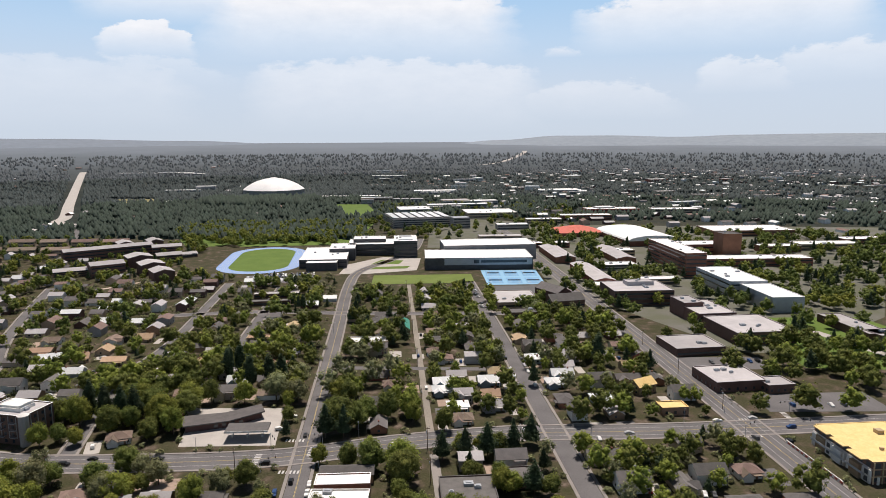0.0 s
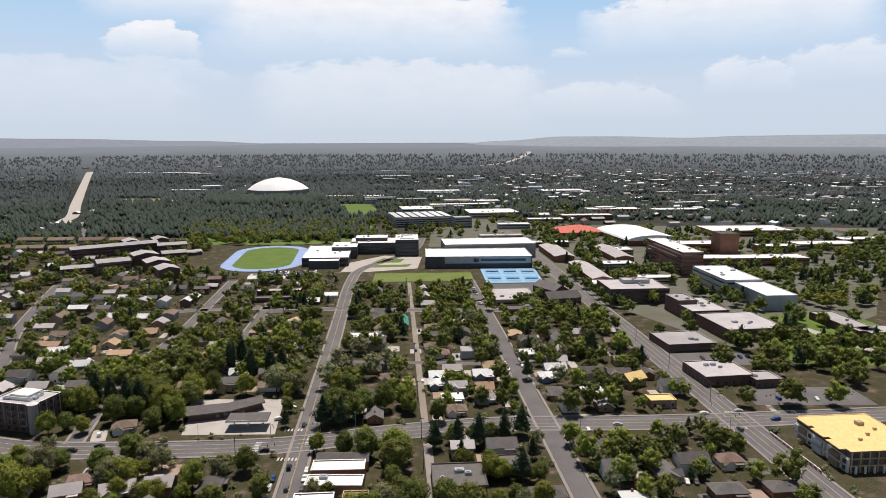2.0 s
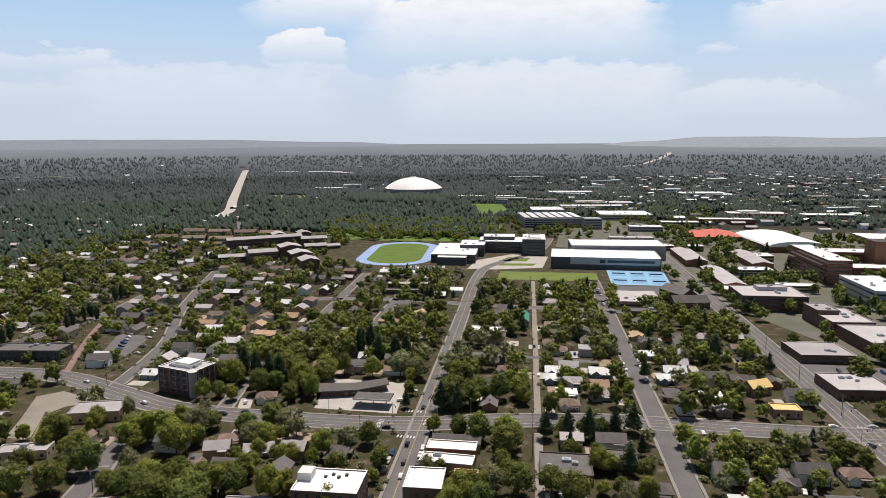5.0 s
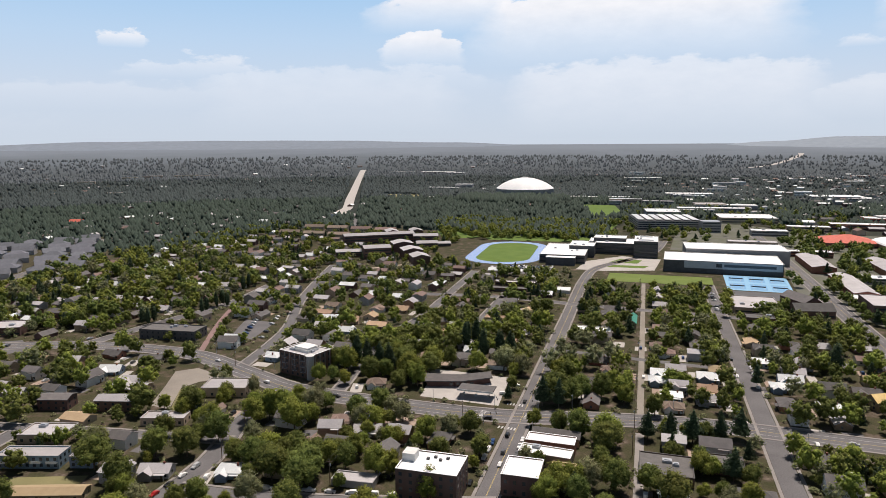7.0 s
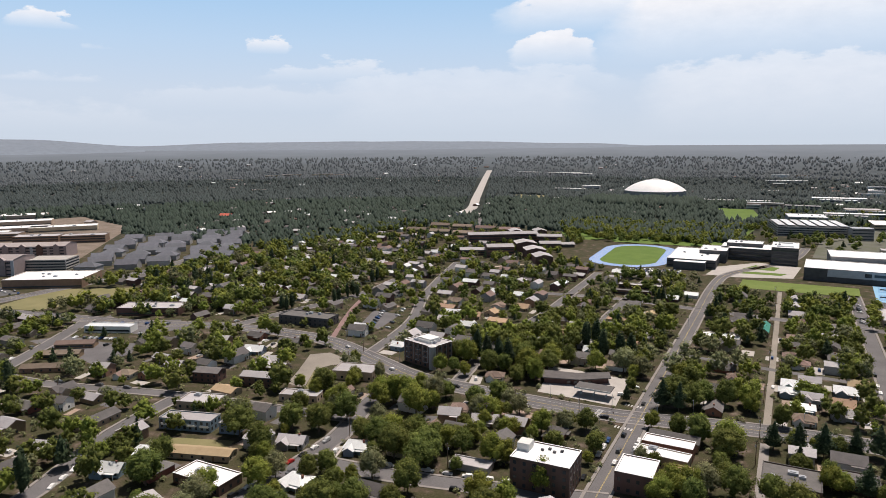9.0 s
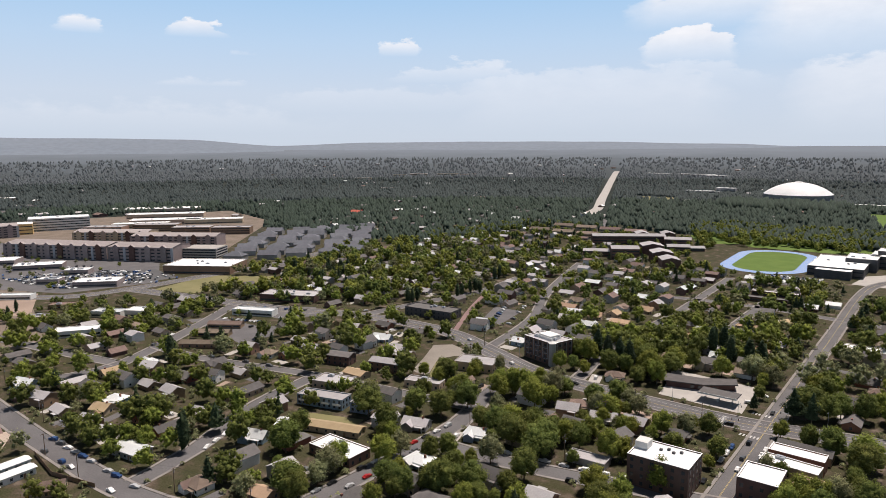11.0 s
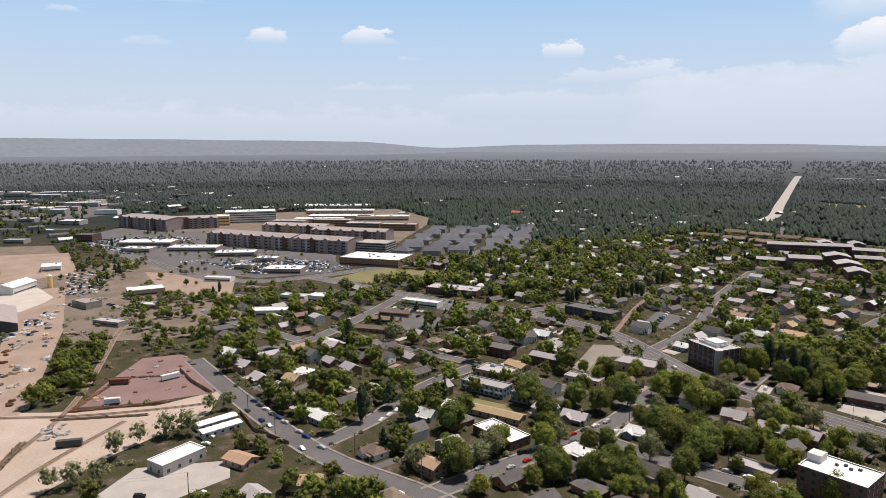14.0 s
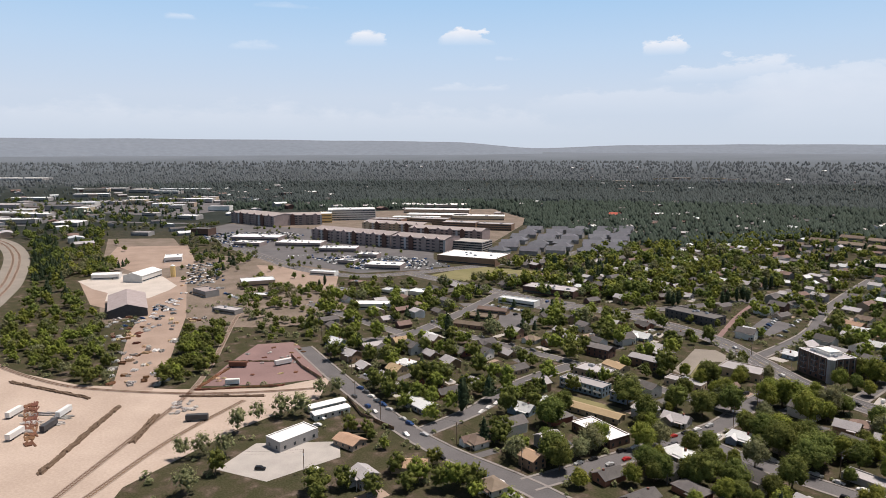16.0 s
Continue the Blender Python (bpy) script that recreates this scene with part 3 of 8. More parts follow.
street([(-427, 120), (-427, 158), (-475, 236), (-521, 298)], 9, z=0.045, quiet=True)
street([(-560, 122), (-500, 136), (-427, 156)], 8, z=0.042, quiet=True)
street([(-980, 120), (-834, 144), (-732, 164), (-666, 205), (-655, 266), (-660, 338), (-673, 468), (-733, 613), (-830, 760)], 15, lines="yw", z=0.055)
street([(-455, 640), (-468, 740), (-480, 840), (-520, 960), (-640, 1180)], 8, walks=False)
street([(-640, 1180), (-689, 1211), (-722, 1299), (-836, 1521), (-987, 1823), (-1145, 2147), (-1308, 2488), (-1405, 2703)], 22, walks=False, z=0.4, mat="concrete", label="pale straight highway cut through the pine forest")
street([(-1800, -160), (-1554, -130), (-1400, -20), (-1290, 120)], 16, walks=False, z=0.05, label="wide grey road to the distant stores")
BENCH = [(-1300, -235), (-1215, -192), (-1130, -162), (-1022, -142), (-917, -133), (-792, -130), (-718, -134), (-650, -142), (-560, -165)]
street(BENCH, 28, walks=False, mat="gravel_grey", z=0.04, label="curving pale gravel railway bench")
street([(440, 3900), (407, 3700), (291, 3277), (195, 3048), (120, 2980)], 26, walks=False, z=0.6, mat="concrete", label="pale far highway winding over the plateau")
street([(-300, 745), (-335, 690), (-378, 640)], 5, walks=False, mat="sand", z=0.04, label="pale dirt path by the sports ground")

# crossings at the signal junction
for cx, cy, along, n in ((-103, 321, 0, 7), (-80, 329, 0, 7), (-90, 340, 1, 6), (-86, 309, 1, 6), (22, 357, 1, 5), (134, 362, 1, 6), (156, 366, 0, 7), (128, 343, 1, 6)):
    g = Geo()
    for k in range(n):
        o = (k - (n - 1) / 2) * 1.6
        if along:
            g.box(cx + o - 0.4, cy - 1.4, 0.0, cx + o + 0.4, cy + 1.4, 0.078)
        else:
            g.box(cx - 1.4, cy + o - 0.4, 0.0, cx + 1.4, cy + o + 0.4, 0.078)
    solid("crosswalk", g, "paint_line", "worn white zebra crossing stripes on the asphalt", "crosswalk", kind="structure")

# open ground
pad("forecourt", [(-143, 334), (-98, 335), (-104, 380), (-152, 380)], "concrete", "pale concrete petrol station forecourt", "forecourt", 0.035)
pad("sports_lawn", [(-90, 692), (12, 699), (10, 742), (-92, 736)], "field_grass", "yellow-green mown playing lawn", "lawn", 0.05)
pad("car_park", [(22, 645), (80, 652), (77, 684), (22, 684)], "asphalt_dark", "dark asphalt car park beside the courts", "car park", 0.035)
pad("car_park", [(-212, 694), (-140, 708), (-158, 752), (-226, 736)], "asphalt", "grey asphalt car park full of cars", "car park", 0.035)
pad("car_park", [(150, 372), (215, 372), (215, 400), (152, 396)], "asphalt", "grey asphalt car park of the corner store", "car park", 0.035)
pad("car_park", [(118, 438), (185, 438), (185, 462), (118, 462)], "asphalt", "grey asphalt car park between brick halls", "car park", 0.035)
pad("car_park", [(-322, 400), (-300, 394), (-312, 440), (-340, 440)], "asphalt", "grey asphalt parking court", "car park", 0.035)
pad("car_park", [(-800, 196), (-690, 214), (-674, 322), (-740, 330), (-800, 260)], "asphalt_dark", "dark asphalt shopping car park full of cars", "car park", 0.035)
pad("gravel_lot", [(-275, 271), (-286, 292), (-302, 320), (-293, 330), (-264, 322), (-275, 310), (-278, 298), (-261, 270)], "gravel_grey", "tan gravel lot beside the grey hall", "lot", 0.035)
pad("yard_grass", [(-259, 268), (-277, 296), (-268, 302), (-248, 277)], "dry_lawn", "dry yellow fenced yard beside the grey hall", "lawn", 0.05)
pad("gravel_lot", [(-655, 112), (-612, 162), (-700, 196), (-790, 122)], "dirt", "bare brown dirt lot", "lot", 0.035)
pad("gravel_lot", [(-910, -40), (-825, 10), (-860, 60), (-1090, 60), (-1130, -30)], "dust_mix", "bare brown field", "lot", 0.03, 1)
pad("rail_yard", [(-520, -128), (-470, -104), (-415, -60), (-380, -8), (-358, 40), (-362, 78), (-330, 60), (-306, 10), (-268, -42), (-225, -60), (-240, -170), (-420, -220), (-520, -170)], "sand", "pale sandy railway yard", "yard", 0.03)
pad("red_lot", [(-380, 4), (-416, 26), (-452, 52), (-446, 76), (-410, 80), (-360, 72), (-366, 36)], "red_dirt", "levelled red dirt building lot", "lot", 0.045)
pad("scrap_yard", [(-396, -43), (-509, -30), (-497, -6), (-440, -8), (-385, -22)], "dirt", "bare dirt scrap yard strewn with junk", "yard", 0.035)
pad("gravel_pad", [(-772, -66), (-720, -52), (-693, -39), (-655, -42), (-650, -6), (-680, 15), (-700, 24), (-759, 16), (-800, -24)], "white_gravel", "pale gravel round the white works sheds", "yard", 0.05)
pad("works_yard", [(-765, -64), (-747, 39), (-562, 17), (-438, -8), (-511, -32), (-579, -16), (-644, -54)], "dirt", "pale brown gravel works yard", "yard", 0.04)
pad("car_park", [(-500, 240), (-489, 262), (-448, 266), (-427, 276), (-408, 260), (-405, 232), (-447, 238)], "asphalt", "grey asphalt yard behind the cabin rows", "car park", 0.034)
pad("car_park", [(-508, 273), (-519, 316), (-495, 307), (-456, 336), (-428, 320), (-446, 292), (-500, 281)], "asphalt", "grey asphalt yard round the long white building", "car park", 0.033)
pad("meadow", [(-634, 276), (-660, 350), (-602, 396), (-579, 377), (-589, 294)], "dry_lawn", "dry grassy verge by the wide street", "lawn", 0.032)
street([(-311, 351), (-351, 420), (-376, 470)], 4.0, walks=False, mat="red_dirt", z=0.046, name="road", label="reddish dirt back lane")
pad("concrete_drive", [(-267, -5), (-286, 16), (-270, 52), (-254, 47), (-246, 12)], "concrete", "pale concrete yard behind the metal building", "yard", 0.045)
pad("dirt_verge", [(-152, 303), (-130, 304), (-128, 284), (-146, 280)], "dirt", "bare reddish dirt lot beside the avenue", "lot", 0.032, 0)
pad("campus_lawn", [(205, 560), (310, 560), (330, 430), (205, 440)], "lawn", "green campus lawn", "lawn", 0.03, 0)
pad("campus_lawn", [(-290, 935), (-150, 950), (-120, 1010), (-330, 1010)], "lawn", "green wooded park lawn", "lawn", 0.03, 0)
pad("campus_lawn", [(-260, 1533), (-185, 1530), (-145, 1344), (-169, 1286), (-200, 1300)], "lawn", "green campus playing field", "lawn", 0.05)
pad("park_lawn", [(-460, 1128), (-365, 1176), (-231, 1171), (-136, 1215), (-139, 1033), (-168, 999), (-210, 968), (-292, 981), (-318, 941), (-361, 933)], "lawn", "green park lawn under trees behind the track", "lawn", 0.025, 0)
pad("far_field", [(-819, 1660), (-750, 1736), (-680, 1640), (-691, 1581), (-776, 1585)], "dry_lawn", "yellow-green far field in the forest", "lawn", 0.3)
pad("campus_ground", [(84, 690), (180, 470), (215, 470), (330, 560), (420, 700), (640, 900), (700, 1100), (200, 1150), (20, 1250), (-40, 1100), (-40, 920), (84, 900)], "campus_mix", "worn asphalt and grass round the campus halls", "ground", 0.02, 0)
pad("plaza", [(-130, 745), (-100, 745), (-48, 765), (-46, 840), (-92, 850), (-128, 800)], "concrete", "pale paved plaza with green beds", "plaza", 0.03, 1)
pad("plaza_bed", [(-100, 770), (-60, 775), (-56, 790), (-98, 784)], "lawn", "green planted bed in the plaza", "lawn", 0.05, 0)
pad("plaza_bed", [(-102, 800), (-70, 802), (-66, 826), (-92, 830)], "lawn", "green planted bed in the plaza", "lawn", 0.05, 0)
pad("campus_path", [(248, 520), (256, 522), (290, 420), (282, 418)], "concrete", "pale concrete campus path", "path", 0.06)
pad("yard_grass", [(-272, 186), (-240, 200), (-236, 190), (-268, 176)], "dry_lawn", "dry yellow lawn before the row house", "lawn", 0.05)


# ---- buildings ----
def windows(parent, w, d, h, storeys, n, size=(1.3, 1.5), sides="fblr", base=1.0, glass="glass"):
    """Separate window panes in rows on the faces of a block, set a little proud."""
    ww, wh = size
    pane = Geo().box(-ww / 2, -0.05, 0, ww / 2, 0.05, wh).mesh("window", glass)
    step = (h - 0.6) / storeys
    for k in range(storeys):
        z = k * step + base
        for side, turn, length, off in (("f", 0, w, d / 2), ("b", 180, w, d / 2), ("l", -90, d, w / 2), ("r", 90, d, w / 2)):
            if side not in sides:
                continue
            m = max(1, round(n * length / w))
            for i in range(m):
                x = (i + 0.5) / m * length - length / 2
                part("window", pane, glass, parent, at=pose(0, 0, 0, 0, 0, turn) @ pose(x, -off - 0.02, z))


def bands(parent, w, d, h, storeys, height=1.4, base=1.1, sides="fblr", mat="glass", inset=0.8):
    step = (h - 0.4) / storeys
    for side, turn, length, off in (("f", 0, w, d / 2), ("b", 180, w, d / 2), ("l", -90, d, w / 2), ("r", 90, d, w / 2)):
        if side not in sides:
            continue
        strip = Geo().box(-length / 2 + inset, -0.06, 0, length / 2 - inset, 0.06, height).mesh("window_band", mat)
        for k in range(storeys):
            part("window_band", strip, mat, parent, at=pose(0, 0, 0, 0, 0, turn) @ pose(0, -off - 0.03, k * step + base))


def block(name, label, category, x, y, w, d, h, rot, wall="stucco_tan", roof="white_roof", storeys=0, n=0, units=2, band=False, sides="fblr", group="", parapet=0.5, mark=True, cap=""):
    """A flat-roofed building: walls with a parapet, a sunk roof, windows and roof plant."""
    z = float(ground_z(x, y))
    t = thing(name, label, category, pose(x, y, z, 0, 0, rot), group)
    a, b, e = w / 2, d / 2, min(0.4, w / 8)
    g = Geo().tray(a, b, -0.4, h, e, parapet)
    part("wall", g, wall, t)
    part("roof", Geo().box(-a + e + 0.01, -b + e + 0.01, h - parapet + 0.02, a - e - 0.01, b - e - 0.01, h - parapet + 0.12), roof, t, "flat membrane roof")
    rim = Geo().ring(a + 0.08, b + 0.08, e + 0.1, h + 0.01, h + 0.12)
    part("coping", rim, cap or roof, t)
    r = random.Random(int(abs(x * 7 + y * 13)))
    for _ in range(units):
        ux, uy, s = r.uniform(-a * 0.7, a * 0.7), r.uniform(-b * 0.6, b * 0.6), r.uniform(0.9, 2.0)
        gu = Geo().box(ux - s, uy - s * 0.7, h - parapet, ux + s, uy + s * 0.7, h - parapet + 1.3).box(ux - s * 0.6, uy - s * 0.4, h - parapet + 1.3, ux + s * 0.6, uy + s * 0.4, h - parapet + 1.6)
        part("roof_unit", gu, "panel_grey", t, "grey metal rooftop air unit")
    far = math.hypot(x + 110, y - 240) > 330
    if storeys and (band or (n and far)):
        sides = sides if band else "f"
        bands(t, w, d, h, storeys, sides=sides)
    elif storeys and n:
        windows(t, w, d, h, storeys, n, sides=sides)
    if mark:
        mark_rect(x, y, w, d, rot, 2, 2.0)
    return t


def pitched(name, label, category, x, y, w, d, h, rise, rot, wall, roof, n=4, storeys=1, chimney=False, group="", hip=False):
    """A building under a ridge roof; the ridge runs along its local x."""
    z = float(ground_z(x, y))
    t = thing(name, label, category, pose(x, y, z, 0, 0, rot), group)
    if hip:
        part("wall", Geo().box(-w / 2, -d / 2, -0.3, w / 2, d / 2, h + 0.05), wall, t)
        part("roof", Geo().hip_roof(w, d, h, rise), roof, t)
    else:
        part("wall", Geo().gable_body(w, d, h, rise), wall, t)
        part("roof", Geo().gable_roof(w, d, h, rise), roof, t)
    if n:
        if math.hypot(x + 110, y - 240) > 330:
            bands(t, w, d, h, storeys, 1.2, 1.0, "f")
        else:
            windows(t, w, d, h, storeys, n, size=(1.1, 1.2), base=0.9)
        part("door", Geo().box(-0.5, -0.06, 0, 0.5, 0.06, 2.05), "siding_brown", t, at=pose(w * 0.22 + 0.9, -d / 2 - 0.03, 0.02))
    if chimney:
        part("chimney", Geo().box(w * 0.2 - 0.4, d * 0.12 - 0.4, h * 0.5, w * 0.2 + 0.4, d * 0.12 + 0.4, h + rise + 0.9), "brick", t)
    mark_rect(x, y, w, d, rot, 2, 2.0)
    return t


# campus around the sports ground
gym = block("sports_hall", "long white-roofed sports hall with grey panels and dark blue glazing", "sports hall", 19, 796, 118, 58, 13, 2, "panel_dark", "white_roof", units=0)
part("wall_panel", Geo().box(-38, -29.25, 5.2, 58, -29.0, 12.6), "panel_grey", gym, "pale grey metal cladding panel")
part("window_band", Geo().box(2, -29.4, 7.6, 52, -29.1, 10.4), "glass", gym, "dark strip window")
part("window_band", Geo().box(-6, -29.4, 7.0, 0, -29.1, 10.8), "glass", gym, "dark square window")
gb = block("sports_hall", "white-roofed rear sports hall behind the long hall", "sports hall", 34, 858, 110, 52, 17, 6, "stucco_grey", "white_roof", units=0)
block("recreation_centre", "white-roofed dark-walled recreation centre beside the track", "campus building", -156, 822, 52, 90, 10, 5, "panel_dark", "white_roof", 2, 10, 4, sides="fr")
block("recreation_centre", "low dark front wing of the recreation centre", "campus building", -152, 772, 33, 19, 9, 5, "panel_dark", "white_roof", units=0)
block("health_centre", "dark four-storey campus block with a white roof", "campus building", -106, 885, 62, 46, 14, 4, "panel_dark", "white_roof", 3, 0, 4, band=True, sides="f")
tw = block("health_centre", "tall dark glass end of the campus block", "campus building", -66, 872, 28, 50, 20, 4, "panel_dark", "white_roof", 4, 0, 2, band=True, sides="flr")
part("roof_frame", Geo().ring(9, 16, 1.2, 19.6, 21.2), "white_roof", tw, "grey rooftop plant screen")
garage = block("parking_garage", "dark multi-storey parking garage with striped solar roof", "parking garage", -62, 1178, 100, 100, 14, 14, "stucco_grey", "panel_dark", 4, 0, 0, band=True)
for k in range(7):
    part("solar_roof", Geo().box(-48 + k * 14, -40, 15.2, -38 + k * 14, 40, 15.6), "metal_roof", garage, "tilted pale solar canopy")
    for sy in (-34, 0, 34):
        part("post", Geo().box(-43.2 + k * 14, sy - 0.2, 13.4, -42.8 + k * 14, sy + 0.2, 15.2), "panel_grey", garage)
block("parking_garage", "grey stair tower of the parking garage", "parking garage", 8, 1128, 28, 24, 17, 14, "stucco_grey", "panel_grey", 4, 4, 0)
block("campus_hall", "low white-roofed campus hall round a courtyard", "campus building", 66, 1299, 92, 70, 9, 8, "stucco_tan", "white_roof", 2, 12, 3)
block("campus_hall", "long low white-roofed hall", "campus building", 9, 1440, 125, 26, 9, 10, "stucco_grey", "white_roof", 2, 12, 2)
block("campus_hall", "pale far campus hall", "campus building", -75, 1330, 60, 60, 12, 10, "stucco_grey", "white_roof", 3, 8, 3)
block("school_hall", "broad low hall with a flat grey roof", "campus building", 43, 618, 36, 46, 5, 4, "stucco_tan", "grey_roof", 1, 6, 3)
for x, y, w, d, lab in ((117, 846, 23, 88, "brick"), (184, 838, 22, 90, "brick"), (132, 720, 20, 92, "brick")):
    pitched("dormitory", "two-storey brick dormitory with a shallow grey roof", "dormitory", x, y, d, w, 7, 2.2, GRID + 90, "brick", "grey_roof", 12, 2, group="brick dormitories")
block("lecture_hall", "dark brick hall with a broad pale roof", "campus building", 150, 622, 52, 42, 13, 4, "dark_brick", "grey_roof", 3, 10, 3)
pitched("church_hall", "dark brick hall with steep grey roofs", "campus building", 80, 640, 32, 16, 6, 4.5, 120, "dark_brick", "dark_roof", 6)
pitched("church_hall", "dark brick cross wing with a grey gable", "campus building", 84, 604, 30, 17, 6, 4.5, 15, "dark_brick", "dark_roof", 4)
block("office_box", "dark square brick office block", "office", 43, 556, 20, 14, 8, 4, "dark_brick", "dark_roof", 2, 5, 1)
pitched("arts_hall", "campus hall with a bright red hipped roof", "campus building", 180, 1042, 68, 60, 6, 8, 8, "brick", "red_roof", 10, hip=True)
vault = thing("arena", "arena with a white barrel-vaulted roof", "arena", pose(252, 985, 0, 0, 0, 8))
part("wall", Geo().box(-36, -59, -0.3, 36, 59, 7), "brick", vault)
gv = Geo()
for k in range(13):
    a = math.pi * k / 12
    gv.v += [(-37 * math.cos(a), -60, 7 + 7 * math.sin(a)), (-37 * math.cos(a), 60, 7 + 7 * math.sin(a))]
gv.f = [(2 * k, 2 * k + 1, 2 * k + 3, 2 * k + 2) for k in range(12)] + [tuple(range(0, 26, 2)), tuple(range(25, 0, -2)), (0, 24, 25, 1)]
part("roof", gv, "white_roof", vault, "white vaulted roof")
mark_rect(252, 985, 84, 118, 8, 2, 2)
block("tower_hall", "six-storey brick hall with ribbon windows", "campus building", 235, 772, 22, 104, 25, 4, "brick", "white_roof", 6, 0, 3, band=True, sides="flr")
block("tower_hall", "brick wing behind the six-storey hall", "campus building", 285, 850, 70, 30, 16, 4, "brick", "white_roof", 3, 0, 2, band=True, sides="f")
block("brick_tower", "plain tall brick tower", "tower", 312, 822, 22, 24, 32, 4, "brick", "dark_roof", 0, 0, 1)
block("science_hall", "white and pale blue metal campus hall", "campus building", 250, 664, 34, 70, 15, 4, "panel_grey", "white_roof", 3, 0, 4, band=True, sides="fl")
block("science_hall", "white-roofed metal hall with a curved front", "campus building", 259, 602, 27, 54, 13, 4, "panel_grey", "white_roof", 0, 0, 0)
block("science_hall", "low brick wing under a white roof", "campus building", 330, 790, 120, 26, 9, 2, "brick", "white_roof", 2, 0, 3, band=True, sides="f")
block("campus_office", "brown brick campus office with a grey roof", "campus building", 185, 558, 30, 44, 10, 8, "dark_brick", "grey_roof", 2, 8, 4)
block("campus_office", "brown brick campus office with a broad grey roof", "campus building", 200, 512, 44, 46, 9, 8, "dark_brick", "grey_roof", 2, 10, 3)
block("clinic", "low building with a pale grey roof", "office", 147, 480, 34, 30, 5.5, 8, "dark_brick", "grey_roof", 1, 8, 2)
block("corner_store", "low corner store with a pale grey roof", "store", 146, 415, 30, 28, 6, 8, "dark_brick", "grey_roof", 1, 6, 3)
block("corner_store", "small store annex under a pale grey roof", "store", 168, 405, 16, 14, 5, 8, "dark_brick", "grey_roof", 1, 4, 1)
site = block("building_site", "three-storey timber-framed building under construction with yellow deck", "construction site", 171, 317, 34, 38, 9.6, 5, "siding_brown", "yellow_board", 0, 0, 0, sides="fl", parapet=0.2)
# dark panels on the wall stand for shade inside unglazed openings
windows(site, 34, 38, 9.6, 3, 7, (2.6, 1.9), "fl", 0.8, "panel_dark")
for k in range(9):
    part("stud", Geo().box(-16.6 + k * 4, -19.5, 0, -16.2 + k * 4, -19.05, 9.3), "lumber", site)
for k, z in enumerate((3.0, 6.2)):
    part("deck_edge", Geo().box(-17.3, -19.4, z, 17, -19.06, z + 0.35), "lumber", site)
    part("deck_edge", Geo().box(-17.5, -19, z, -17.06, 19, z + 0.35), "siding_white", site)
for k in range(3):
    part("bay", Geo().box(-19.2 + k * 0.5, -14 + k * 12, 0, -17.05, -8 + k * 12, 6.1), "siding_white" if k % 2 else "siding_brown", site, "panelled bay on the street side")
    part("roof_deck", Geo().box(-20.0 + k * 0.6, -16 + k * 12, 9.25, -17.0, -6.5 + k * 12, 9.66), "yellow_board", site, "projecting yellow roof deck")
part("balcony_rail", Geo().box(-19.6, -18, 3.3, -19.5, 18, 4.3), "panel_grey", site)
part("stair_housing", Geo().box(4, 6, 9.5, 7, 9, 11.2), "lumber", site)
for k, (ya, yb, out) in enumerate(((-19, -13, 1.6), (-12.4, -4, 0.9), (-3.4, 5, 2.0), (5.6, 12, 1.0), (12.6, 19, 1.8))):
    part("cladding", Geo().box(-17.05 - out * 0.5, ya, 0.1, -17.02, yb, 6.0), "siding_white", site, "pale cladding panel of the lower storeys")
    # no hole here: the opening's inner shade is a dark panel
    part("opening", Geo().box(-17.12 - out * 0.5, ya + 1.2, 0.6, -17.06 - out * 0.5, ya + 3.4, 2.7).box(-17.12 - out * 0.5, ya + 1.2, 3.6, -17.06 - out * 0.5, ya + 3.4, 5.6), "panel_dark", site, "dark panel for the shade in an unglazed window opening")
for k in range(8):
    part("column", Geo().box(-15 + k * 4.2, -20.2, 0, -14.2 + k * 4.2, -19.6, 3.2), "siding_white", site, "pale ground-floor column")
for k in range(3):
    part("roof_crate", Geo().box(-6 + k * 7, -9 + k * 5, 9.7, -4.4 + k * 7, -8 + k * 5, 10.6), "lumber", site, "stack of boards on the deck")
block("campus_hall", "long low hall with a broad white roof", "campus building", 428, 1040, 120, 60, 9, 2, "brick", "white_roof", 2, 0, 4, band=True, sides="f")
block("campus_hall", "low angular hall with a grey roof", "campus building", 282, 522, 18, 56, 6, 6, "dark_brick", "grey_roof", 1, 6, 2)
block("campus_hall", "low wing with a grey roof", "campus building", 300, 500, 40, 16, 6, 10, "dark_brick", "grey_roof", 1, 6, 1)
for x, y, w, d, h, wl, rf in ((90, 1110, 50, 22, 8, "stucco_grey", "white_roof"), (60, 980, 60, 20, 8, "stucco_tan", "grey_roof"), (150, 1180, 60, 20, 8, "stucco_tan", "white_roof"), (120, 920, 50, 16, 7, "brick", "white_roof"),
                              (230, 1230, 90, 24, 9, "brick", "white_roof"), (300, 1330, 100, 34, 10, "red_roof", "white_roof"), (420, 1330, 90, 30, 9, "stucco_tan", "white_roof"), (170, 770, 40, 20, 6, "stucco_grey", "white_roof"),
                              (195, 860, 34, 22, 7, "stucco_tan", "white_roof"), (135, 665, 26, 18, 6, "stucco_tan", "white_roof"), (185, 690, 50, 14, 6, "stucco_tan", "white_roof"), (400, 880, 50, 20, 8, "brick", "white_roof"), (470, 900, 80, 26, 8, "stucco_tan", "white_roof"), (540, 940, 60, 24, 8, "brick", "white_roof")):
    block("campus_hall", "low campus hall with a pale flat roof", "campus building", x, y, w, d, h, GRID, wl, rf, 2, 7, 2, sides="f")

